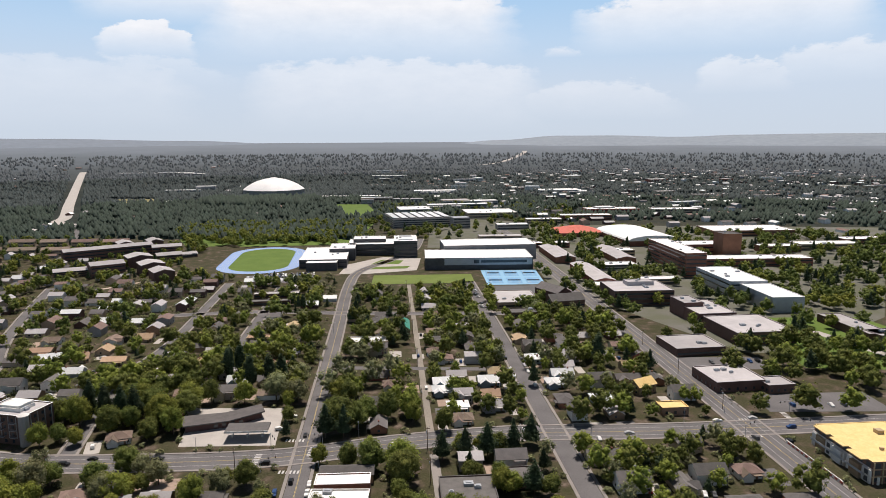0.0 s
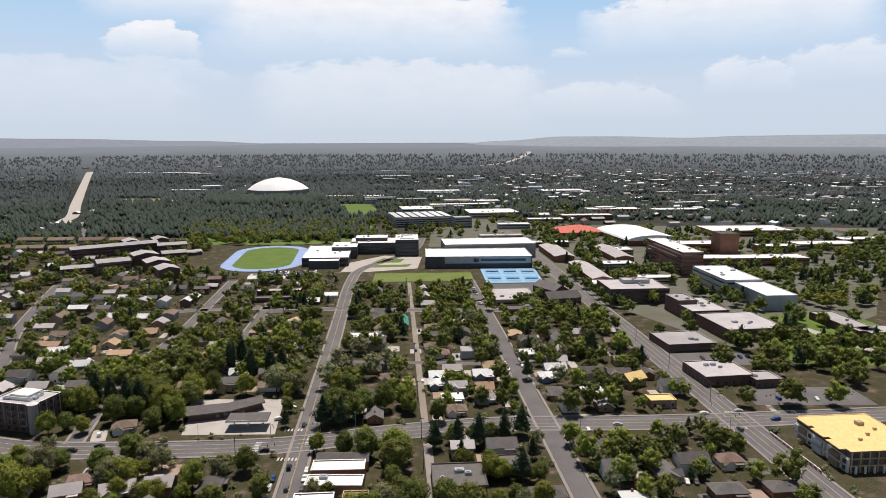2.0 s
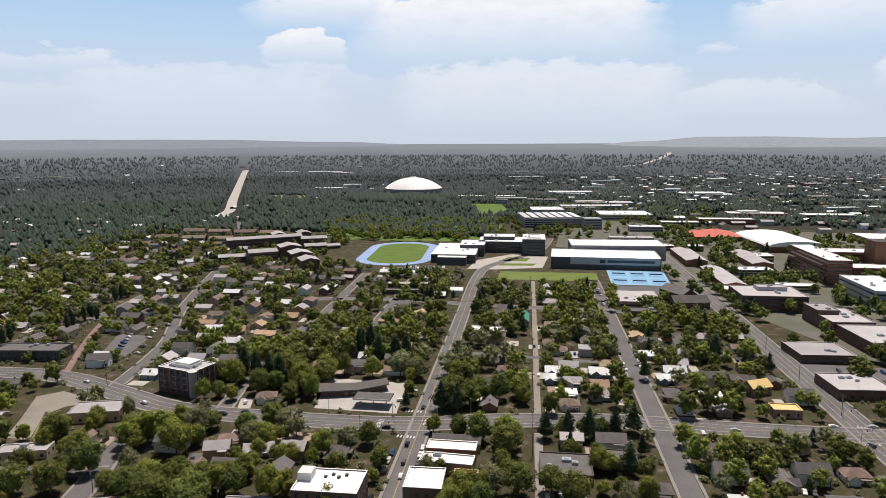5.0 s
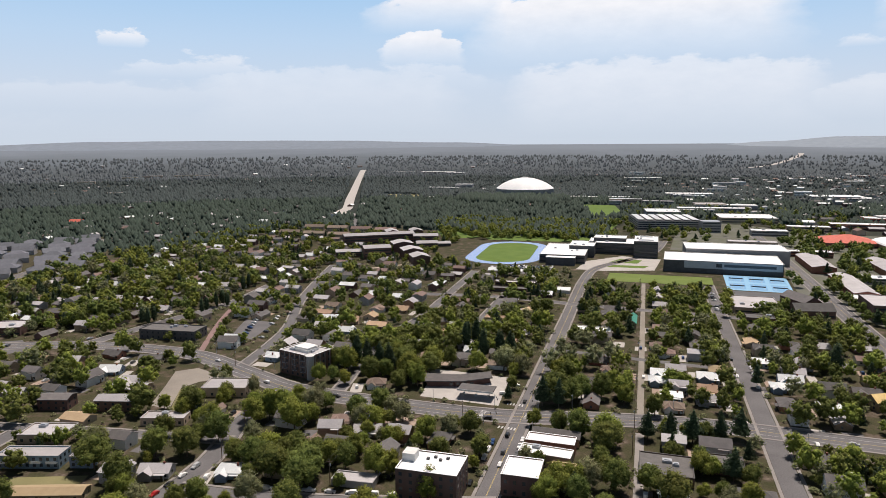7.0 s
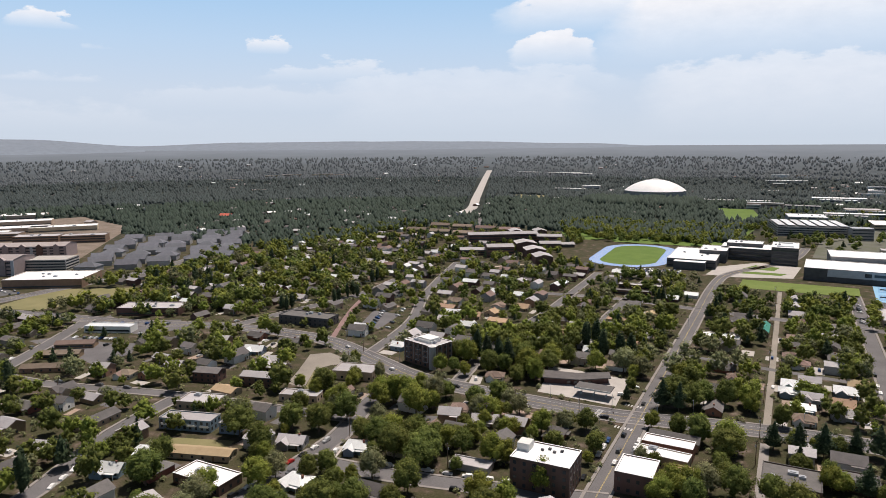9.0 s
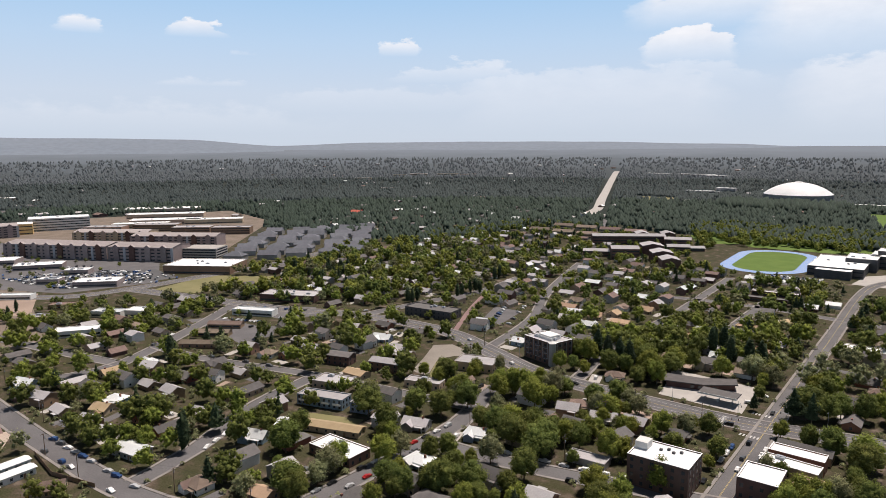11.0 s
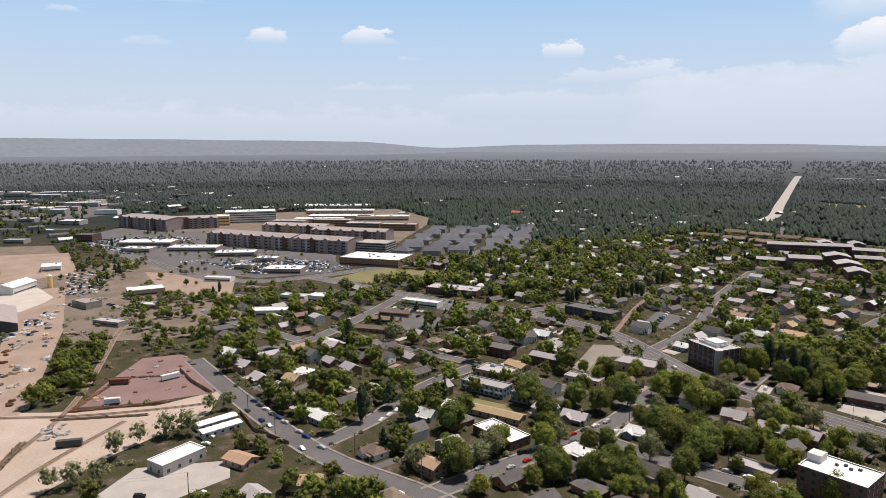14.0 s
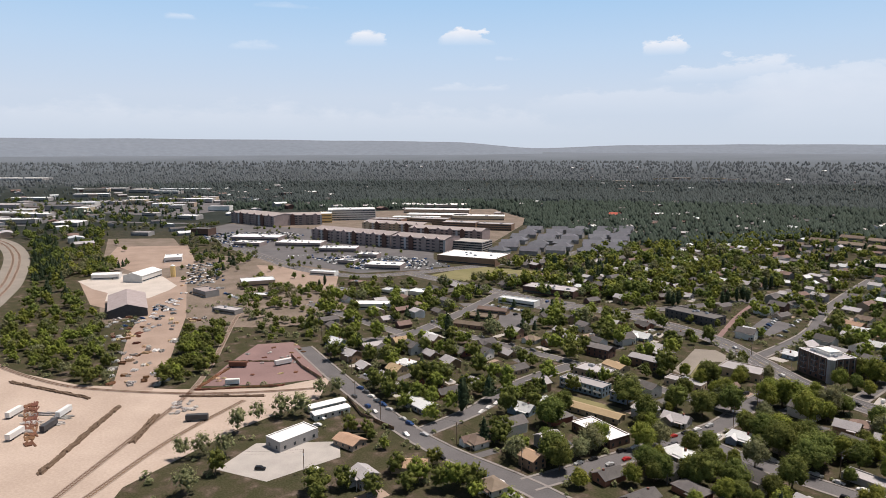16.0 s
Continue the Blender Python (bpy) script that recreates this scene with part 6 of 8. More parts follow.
for k in range(5):
    tree_prototype("broad", "broadleaf_tree", "broad green elm with a dense uneven crown", broad_crown(20 + k, 2700, 0.0195, 1, 1.05 + 0.12 * (k % 3), 0.72), "leaf", trunk_geo(seed=k))
for k in range(4):
    tree_prototype("fresh", "broadleaf_tree", "bright spring-green broadleaf tree", broad_crown(40 + k, 2700, 0.0195, 1, 1.0 + 0.1 * (k % 3), 0.72), "leaf_fresh", trunk_geo(seed=k + 9))
for k in range(3):
    tree_prototype("olive", "broadleaf_tree", "thin olive-green tree just leafing out", broad_crown(60 + k, 2400, 0.017, 1, 1.1, 0.55), "leaf_olive", trunk_geo(seed=k + 19))
for k in range(2):
    tree_prototype("poplar", "poplar_tree", "tall dark columnar poplar", column_crown(70 + k, 1500, 0.017), "leaf_pine", trunk_geo(0.8, 0.012, 0, k))
for k in range(3):
    tree_prototype("pine", "pine_tree", "dark ponderosa pine with ragged tiers", pine_crown(80 + k, 1500, 0.018, 0.24), "leaf_pine", trunk_geo(0.9, 0.014, 0, k))

tree_rng = random.Random(23)
TREES = []  # x, y, height, kind


def plant(kind, h, *places):
    for x, y in places:
        TREES.append((x, y, h * tree_rng.uniform(0.84, 1.04), kind))


# trees that stand out along the way
plant("fresh", 9, (-74, 316), (9, 301))
plant("fresh", 10, (-271, 101), (-133, 281), (-79, 308), (-191, 336), (-53, 323), (-269, 275), (-132, 272), (-312, 53), (-52, 297))
plant("fresh", 12, (-316, 165), (-296, 97), (-249, 278), (72, 298))
plant("fresh", 14, (-208, 157), (-197, 174), (-125, 243), (-118, 282), (43, 324), (72, 367), (-205, 78), (60, 296), (195, 378))
plant("fresh", 16, (-555, 142), (-517, 120), (-421, 131), (-505, 181), (-419, 184), (-409, 277), (-391, 293), (-294, 190), (-333, 279), (-366, 341), (-292, 160), (-205, 269), (-197, 283), (-96, 231), (-164, 361), (-154, 378), (-250, 447), (-208, 409), (-139, 460), (-124, 475), (-180, 482), (-251, 422), (-160, 444), (-143, 450), (-132, 483), (-114, 490), (-37, 369), (-38, 307), (46, 305), (62, 311), (-14, 509), (1, 552), (99, 522), (-205, 391), (-200, 414), (-300, 272), (-210, 275), (-189, 279), (-359, 292), (-379, 350))
plant("fresh", 16, (-247, 156), (-203, 278), (-198, 297), (-230, 395), (-224, 413), (-159, 356), (-177, 374), (-200, 356), (-107, 490), (72, 532), (100, 462))
plant("broad", 5, (-270, 24), (-264, 27))
plant("broad", 8, (-63, 326), (-14, 385), (-139, 236))
plant("broad", 10, (-282, 69), (-219, 244), (-152, 258), (-256, 222), (-214, 47), (-228, 63), (-212, 61), (-217, 71), (-219, 26), (141, 418), (33, 440))
plant("broad", 12, (-326, 193), (-303, 139), (-287, 62), (-176, 164), (-184, 190), (-89, 275), (-19, 350), (-155, 288), (-262, -5), (-228, 28), (-225, 39), (93, 330), (144, 370), (149, 486), (19, 392), (52, 451))
plant("broad", 14, (-249, 167), (-178, 231), (-152, 180), (-163, 298), (-28, 264), (-15, 269), (-6, 270), (14, 366), (-63, 471), (4, 458), (-352, 338), (-246, 270), (-155, 244), (-394, -15), (-199, 85), (-237, 241), (-280, 267), (-256, 279), (-154, 307), (6, 435), (104, 439))
plant("broad", 16, (-518, 129), (-489, 137), (-425, 112), (-460, 94), (-392, 90), (-417, 85), (-374, 107), (-365, 116), (-417, 257), (-320, 228), (-321, 158), (-354, 281), (-248, 210), (-227, 203), (-321, 98), (-325, 120), (-319, 131), (-261, 141), (-260, 156), (-238, 151), (-204, 128), (-210, 247), (-151, 230), (-141, 201), (-160, 170), (-62, 352), (-51, 310), (-184, 427), (-174, 436), (-70, 352), (-58, 360), (-48, 365), (50, 371), (61, 368), (16, 406), (-58, 496), (10, 513), (54, 499), (65, 473), (-309, 340))
plant("broad", 16, (-305, 355), (-270, 262), (-213, 229), (-226, 224), (-142, 355), (-329, 236), (-329, -42), (-287, -56), (-247, 132), (-198, 127), (-164, 224), (-149, 222), (-326, 130), (-196, 393), (-152, 370), (-171, 422), (-156, 432), (-209, 492), (-243, 506), (-282, 444), (-140, 442), (-168, 491), (-73, 504), (-36, 297), (76, 383), (108, 322), (173, 382), (208, 438), (228, 437), (187, 438), (125, 286), (136, 284), (86, 501), (68, 488))
plant("olive", 12, (-203, 142), (-196, 183), (-331, 61), (-330, 71), (-290, -17), (-283, -9))
plant("olive", 14, (-308, 44), (-161, 204), (-98, 387), (-38, 263), (-278, 1), (-250, -19), (-303, 11), (-310, 22), (-312, 35), (-190, 304))
plant("olive", 16, (-389, 209), (-248, 95), (-184, 289), (-102, 413), (-90, 412), (-82, 426), (-111, 391), (-83, 398), (-75, 417), (-60, 413), (-50, 426), (-384, 289))
plant("pine", 15, (-237, 112))
plant("pine", 17, (-283, 142), (-76, 343), (-67, 342), (-20, 319), (-10, 320), (0, 322), (12, 326), (21, 334), (17, 294), (33, 422), (33, 386))
plant("poplar", 22, (-402, 179), (-274, 121), (-147, 425), (-130, 409), (-200, 367), (-181, 361), (-174, 360), (-141, 428), (-119, 410), (-114, 418), (77, 446), (-189, 360))
plant("fresh", 11, (-516, 246), (-521, 257), (-526, 268), (-566, 330), (-542, 358), (-565, 383), (-443, 307), (-411, 373), (-431, 384), (-427, 395), (-352, 444), (-341, 441), (-343, 455), (-318, 469), (-326, 493))
plant("broad", 12, (-491, 212), (-517, 217), (-583, 230), (-541, 473), (-523, 469), (-505, 465), (-511, 483), (-573, 493), (-560, 508), (-499, 524), (-470, 507), (-454, 502), (-503, 547), (-365, 501), (-351, 499), (-387, 560), (-384, 541))
plant("pine", 14, (-581, 426), (-561, 418), (-544, 428), (-531, 424), (-538, 436), (-583, 480), (-645, 538), (-577, 487))
plant("poplar", 15, (-408, 401), (-402, 401), (-404, 409), (-384, 441), (-384, 447), (-389, 465), (-389, 473), (-383, 472), (-411, 531), (-413, 542))
plant("olive", 7, (-586, 319), (-577, 321), (-565, 322), (-598, 319), (-565, 336), (-570, 348), (-417, 317))
plant("broad", 11, (-412, -54), (-424, -60), (-436, -58), (-448, -72), (-460, -80), (-420, -40), (-440, -44), (-406, 8), (-414, 16))
plant("broad", 10, (-480, 30), (-470, 20), (-490, 20), (-500, 32), (-460, 12), (-452, 2), (-446, 14), (-500, 12))
plant("broad", 13, (-470, -110), (-500, -125), (-530, -120), (-560, -105), (-590, -110), (-620, -95), (-650, -100), (-680, -90), (-520, -95), (-550, -85), (-600, -80), (-700, -100), (-720, -80), (-640, -70))
plant("pine", 15, (-600, 420), (-590, 432), (-606, 440), (-580, 450), (-570, 440), (-612, 428), (-575, 462), (-560, 452))
plant("pine", 14, (250, 470), (258, 478), (246, 484), (264, 466))
plant("fresh", 13, (262, 490), (276, 470), (240, 470), (270, 455), (290, 450), (232, 420), (246, 404), (262, 398), (282, 400))
plant("broad", 13, (268, 420), (284, 425), (300, 420), (316, 428), (250, 430), (234, 452), (330, 440), (222, 470), (220, 400))
plant("broad", 12, (104, 560), (110, 580), (108, 600), (112, 620), (114, 640), (116, 660), (106, 540), (110, 520), (120, 575), (122, 555), (118, 600), (100, 650), (126, 640))
plant("fresh", 13, (-20, 560), (-10, 548), (10, 540), (18, 528), (-30, 548), (4, 560), (-40, 610), (-20, 620), (-5, 640), (6, 655), (20, 620), (22, 640), (22, 600))


def scatter(poly, n, kinds, h0, h1, gap=0.0):
    xs, ys = [p[0] for p in poly], [p[1] for p in poly]
    made = 0
    for _ in range(n * 6):
        x, y = tree_rng.uniform(min(xs), max(xs)), tree_rng.uniform(min(ys), max(ys))
        if made >= n:
            break
        if not inside_poly(x, y, poly) or cell_at(x, y) or any(cell_at(x + ox, y + oy) in (1, 3) for ox, oy in ((4, 0), (-4, 0), (0, 4.5), (0, -4.5))):
            continue
        # groves: thick in some places, open in others
        if noise.noise((x / 45, y / 45, 3.0)) < tree_rng.uniform(-0.7, 0.25) - 0.1:
            continue
        made += 1
        TREES.append((x, y, tree_rng.uniform(h0, h1), tree_rng.choice(kinds)))


plant("broad", 12, (112, 719), (113, 697), (112, 671), (118, 659), (118, 635), (123, 624), (121, 594), (130, 603), (134, 696), (129, 725), (121, 575), (132, 584), (132, 566), (148, 864), (153, 856), (159, 908), (145, 947), (155, 957))
plant("pine", 13, (181, 754), (185, 738), (194, 738), (205, 753), (217, 753), (326, 706), (346, 750), (339, 692), (399, 782), (390, 749), (385, 719), (359, 679), (393, 719), (423, 748), (435, 748), (425, 718), (212, 623), (222, 622))
plant("fresh", 13, (295, 600), (283, 591), (299, 590), (324, 600), (309, 590), (355, 620), (365, 620), (-3, 661), (-8, 649), (16, 596), (20, 577), (16, 626), (23, 559), (58, 558), (58, 542), (69, 541))
plant("pine", 15, (449, 900), (444, 878), (481, 899), (512, 946), (520, 921), (348, 903), (367, 880), (416, 878))
plant("broad", 10, (-1205, -132), (-1155, -107), (-1268, -96), (-1551, -12), (-1604, 22), (-1518, 50), (-1377, 81), (-1424, 106), (-1330, -36), (-1199, 38), (-1104, 63), (-1028, 71), (-1044, -21), (-979, -13), (-1336, -141), (-1218, -156))
plant("pine", 15, (-1062, -117), (-947, -104), (-853, -93), (-782, -98), (-1051, -96), (-890, -83), (-805, -75), (-715, -90), (-994, -97), (-983, -73), (-920, -100), (-830, -105), (-760, -80), (-870, -75))
plant("olive", 8, (-853, 126), (-872, 140), (-745, 155), (-761, 166), (-756, 94), (-631, 103), (-613, 109), (-621, 122), (-624, 146), (-603, 186), (-611, 201), (-590, 199), (-617, 222), (-965, 71), (-1021, 86))
plant("poplar", 12, (-633, 158), (-609, 145), (-1033, 128), (-1059, 150))
for _ in range(70):
    x, y = tree_rng.uniform(-880, -490), tree_rng.uniform(-46, 195)
    if inside_poly(x, y, [(-868, -14), (-879, 154), (-732, 195), (-527, 145), (-490, 89), (-518, 19), (-600, 30)]) and cell_at(x, y) != 2 and noise.noise((x / 30, y / 30, 8.0)) > 0.02:
        TREES.append((x, y, tree_rng.uniform(4, 8.5), tree_rng.choice(("broad", "olive", "olive", "fresh"))))
for i, (x, y, h, kind) in enumerate(TREES):
    l = math.hypot(x, y)
    step = next((k for k in range(0, 13, 2) if cell_at(x - x / l * k, y - y / l * k) not in (1, 2)), None) if x > -560 else 0
    TREES[i] = (x - x / l * step, y - y / l * step, h, kind) if step is not None else (x, y, 0.0, kind)
TREES[:] = [t for t in TREES if t[2]]
for x, y, h, kind in TREES:
    mark_rect(x, y, h * 0.5, h * 0.5, 0, 4)
MIXED = ("broad", "broad", "fresh", "fresh", "olive", "broad", "pine", "fresh", "fresh")
scatter([(-340, 80), (-190, 70), (-120, 200), (-100, 300), (-250, 330), (-390, 320), (-400, 130)], 60, ("broad", "broad", "fresh", "olive", "broad"), 7, 13)
scatter([(-40, 240), (130, 240), (140, 430), (-40, 430)], 45, ("broad", "broad", "fresh", "pine"), 6, 11)
scatter([(-220, 340), (-70, 340), (-70, 440), (-230, 440)], 60, ("broad", "broad", "fresh"), 8, 15)
scatter(RESIDENTIAL, 1250, MIXED, 6, 13)
scatter([(-200, 430), (-200, 700), (30, 690), (150, 480), (150, 430)], 260, ("broad", "broad", "broad", "olive", "pine", "fresh"), 8, 14)
scatter([(-1087, -165), (-2100, -300), (-1900, 220), (-1251, 116), (-1132, -61)], 420, ("broad", "pine", "pine", "olive"), 8, 14)
for _ in range(130):
    x, y = tree_rng.uniform(-1150, -690), tree_rng.uniform(130, 340)
    if inside_poly(x, y, [(-810, 142), (-1150, 90), (-1250, 180), (-1100, 290), (-780, 350), (-690, 215)]) and cell_at(x, y) != 2:
        TREES.append((x, y, tree_rng.uniform(4, 7), tree_rng.choice(("broad", "olive", "fresh"))))
scatter([(-640, 330), (-560, 250), (-400, 420), (-430, 640), (-640, 700), (-720, 560)], 330, ("broad", "broad", "fresh", "fresh", "olive", "pine"), 10, 16)
scatter([(150, 400), (480, 400), (640, 1000), (100, 1100), (80, 690), (120, 480)], 640, ("broad", "broad", "fresh", "broad", "pine"), 10, 16)
scatter([(-460, 1128), (-365, 1176), (-231, 1171), (-136, 1215), (-139, 1033), (-168, 999), (-210, 968), (-292, 981), (-318, 941), (-361, 933)], 330, ("fresh", "fresh", "broad", "fresh"), 8, 13)
scatter([(-330, 930), (-150, 940), (-110, 1040), (-360, 1050)], 130, ("fresh", "fresh", "broad"), 8, 12)
scatter([(-130, 950), (60, 960), (200, 1100), (300, 1500), (-150, 1500)], 260, ("broad", "fresh", "pine"), 8, 13)
scatter([(-560, 130), (-420, 90), (-420, 60), (-520, 60), (-640, 70), (-820, 150), (-660, 190), (-560, 250)], 150, ("broad", "fresh", "olive"), 5, 9)
scatter([(-640, -135), (-594, -46), (-454, -37), (-400, -47), (-434, -72), (-489, -108)], 150, ("broad", "fresh", "olive"), 5, 10)
scatter([(-512, -1), (-527, 43), (-413, 17), (-384, -13), (-443, -16)], 70, ("broad", "fresh"), 5, 9)
scatter([(-1132, -128), (-1117, -99), (-773, -78), (-770, -108)], 110, ("pine", "pine", "pine", "broad"), 10, 15)
scatter([(-970, -95), (-960, -28), (-800, -28), (-780, -78)], 90, ("fresh", "broad", "olive"), 7, 12)
scatter([(-862, -111), (-1330, -36), (-854, -12), (-604, -66), (-667, -99)], 170, ("broad", "pine", "fresh"), 6, 12)
scatter([(-1000, -250), (-560, -170), (-640, -130), (-900, -130), (-1250, -180)], 120, ("broad", "pine", "olive", "broad"), 6, 12)
scatter([(-700, 60), (-1000, 60), (-1250, 100), (-1250, 300), (-980, 200)], 160, ("broad", "olive", "pine"), 6, 10)
scatter([(-700, 700), (-250, 720), (-300, 760), (-330, 930), (-500, 980), (-700, 1000)], 420, ("broad", "fresh", "pine"), 7, 12)
scatter([(-40, 150), (150, 200), (260, 330), (200, 120)], 60, MIXED, 7, 12)

# the nearest 300, along the avenue and the blocks this side of it, are trees of their own
near = sorted(range(len(TREES)), key=lambda i: math.hypot(TREES[i][0] + 110, (TREES[i][1] - 240) * 1.0))
single = set(near[:300])
for i in near[:300]:
    x, y, h, kind = TREES[i]
    ws = tree_rng.uniform(0.95, 1.25)
    copy_thing(tree_rng.choice(TREE_KINDS[kind]), pose(x, y, 0, 0, 0, tree_rng.uniform(0, 360)) @ Matrix.Diagonal((h * ws, h * ws, h, 1)))
for ts in TREE_KINDS.values():
    for t in ts:
        for o in (*t.children_recursive, t):
            bpy.data.objects.remove(o)


def stuff_trees(name, label, group, crowns, mat):
    """Many trees joined into one mesh: crowns set out, turned and sized."""
    if not group:
        return
    pieces, quads, tris, o = [], [], [], 0
    for k, (V, polys) in enumerate(crowns):
        mine = np.array(group[k::len(crowns)], dtype=float)
        if not len(mine):
            continue
        a = rng.uniform(0, 6.28, len(mine))
        wide = rng.uniform(0.9, 1.25, len(mine))
        c, s = np.cos(a)[:, None], np.sin(a)[:, None]
        P = np.empty((len(mine), len(V), 3), dtype=np.float32)
        hw = (mine[:, 3] * wide)[:, None]
        P[:, :, 0] = mine[:, 0:1] + hw * (c * V[:, 0] - s * V[:, 1])
        P[:, :, 1] = mine[:, 1:2] + hw * (s * V[:, 0] + c * V[:, 1])
        P[:, :, 2] = mine[:, 2:3] + mine[:, 3:4] * V[:, 2]
        pieces.append(P.reshape(-1, 3))
        base = (np.arange(len(mine)) * len(V) + o)[:, None, None]
        for f in polys:
            (quads if f.shape[1] == 4 else tris).append((f[None] + base).reshape(-1, f.shape[1]))
        o += len(mine) * len(V)
    polys = [np.concatenate(p) for p in (quads, tris) if p]
    tagged(new(name, np_mesh(name, np.concatenate(pieces), polys, mat, True)), label, "trees", kind="stuff")


rest = [TREES[i] for i in near[300:]]


def group_of(*kinds, d0=0.0, d1=1e9):
    return [(x, y, float(ground_z(x, y)), h) for x, y, h, k in rest if k in kinds and d0 <= math.hypot(x + 20, y - 20) < d1]


print("trees", len(TREES), "houses", len(HOUSES))
for kind, mat, label, core in (("broad", "leaf", "dense green broadleaf trees over the house blocks", 0.78), ("fresh", "leaf_fresh", "bright spring-green broadleaf trees", 0.78), ("olive", "leaf_olive", "thin olive trees just leafing out", 0.6)):
    seed = 120 + len(label)
    stuff_trees("town_trees", label, group_of(kind, d1=560), [broad_crown(seed + k, 300, 0.031, 1, 1.15, core) for k in range(6)], mat)
    stuff_trees("town_trees", label + " farther off", group_of(kind, d0=560), [broad_crown(seed + 9 + k, 120, 0.05, 1, 1.2, core, True) for k in range(5)], mat)
stuff_trees("town_poplars", "tall dark columnar poplars along the lanes", group_of("poplar"), [column_crown(170 + k, 260, 0.035) for k in range(3)], "leaf_pine")
stuff_trees("town_pines", "dark pines standing in the town", group_of("pine"), [pine_crown(180 + k, 160, 0.045, 0.26) for k in range(3)], "leaf_pine")


# ---- the pine forest beyond the town ----
def forest():
    r = np.random.default_rng(3)
    out = []
    for r0, r1, n in ((900, 1500, 17000), (1500, 2200, 27000), (2200, 2800, 16000), (2800, 3700, 8000)):
        az = np.radians(r.uniform(-40, 102, n))
        d = np.sqrt(r.uniform(r0 * r0, r1 * r1, n))
        out.append(np.stack([-np.sin(az) * d, np.cos(az) * d], 1))
    P = np.concatenate(out)
    keep = []
    for x, y in P:
        d = math.hypot(x, y)
        a = math.degrees(math.atan2(-x, y))
        if cell_at(x, y) or (x < -1100 and y < 300 and inside_poly(x, y, PLAIN) and r.random() < 0.93):
            continue
        if d < 1500:
            # the wood behind the track, and the wooded slopes to the east; little on campus
            if (a < 7 and d < 1250) or (y < 985 - 0.1 * (x + 250) and -520 < x < 0):
                continue
            if a < 36 and x > -640 and y < 960:
                continue
            if a > 36 and (x > -640 or (a > 60 and d < 1500) or (y < 640 and d < 1250)):
                continue
            if a > 70 and d < 1200:
                continue
        clump = noise.noise((x / 130, y / 130, 1.0)) + 0.5 * noise.noise((x / 40, y / 40, 2.0))
        dens = 0.62 if a > 7 else (0.12 if d < 2300 else 0.4)
        if y > 1150 and abs((x + 720) * 0.892 + (y - 1299) * 0.452) < 24:
            continue
        if a > 74 and d < 2000:
            dens = 0.1
        if clump + dens < r.uniform(-0.35, 0.45):
            continue
        keep.append((x, y, float(ground_z(x, y)) - 0.5, r.uniform(8, 15)))
    return keep


def far_pine(seed, tiers):
    r = np.random.default_rng(seed)
    V, F = [], []
    for z0, z1, w in tiers:
        o = len(V)
        for k in range(5):
            a = k * 6.283 / 5 + r.uniform(-0.4, 0.4)
            q = w * r.uniform(0.7, 1.25)
            V.append((q * math.cos(a), q * math.sin(a), z0 + r.uniform(-0.05, 0.05)))
        V.append((r.uniform(-0.03, 0.03), r.uniform(-0.03, 0.03), z1))
        F += [(o + k, o + (k + 1) % 5, o + 5) for k in range(5)]
    return np.array(V), [np.array(F)]


WOOD = forest()
for k in range(420):
    x, y = -418 + float(rng.uniform(-115, 115)), 1650 - float(rng.uniform(76, 190))
    WOOD.append((x, y, 0.0, float(rng.uniform(17, 25))))
PINES = [far_pine(k, ((0.04, 0.74, 0.42), (0.42, 1.0, 0.30))) for k in range(5)]
# the two farther belts carry haze in their leaf colour
for label, d0, d1, mat in (("dark ponderosa pine wood at the edge of town", 0, 1700, "leaf_forest"), ("grey-green pine forest of the plateau", 1700, 2500, "leaf_mid_haze"), ("blue-grey pine forest far out on the plateau", 2500, 9000, "leaf_far_haze")):
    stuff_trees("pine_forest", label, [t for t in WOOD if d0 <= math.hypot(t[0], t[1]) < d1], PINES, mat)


# ---- shrubs under and between the trees ----
def bush_crown(seed, n):
    r = np.random.default_rng(seed)
    V, F = leaf_clumps(r, [(0, 0, 0.4, 0.5, 0.45), (0.3, 0.1, 0.3, 0.35, 0.3), (-0.2, 0.25, 0.35, 0.35, 0.35)], n, 0.17)
    return V, [F]


shrubs = []
for _ in range(6500):
    x, y = tree_rng.uniform(-620, 180), tree_rng.uniform(40, 720)
    if inside_poly(x, y, RESIDENTIAL) and not cell_at(x, y):
        shrubs.append((x, y, 0.0, tree_rng.uniform(1.0, 3.2)))
for _ in range(500):
    x, y = tree_rng.uniform(-620, -250), tree_rng.uniform(-120, 80)
    if not cell_at(x, y):
        shrubs.append((x, y, 0.0, tree_rng.uniform(1.0, 3.5)))
stuff_trees("shrubs", "low olive and green shrubs in yards and verges", shrubs[:4400], [bush_crown(k, 30) for k in range(4)], "leaf_olive")


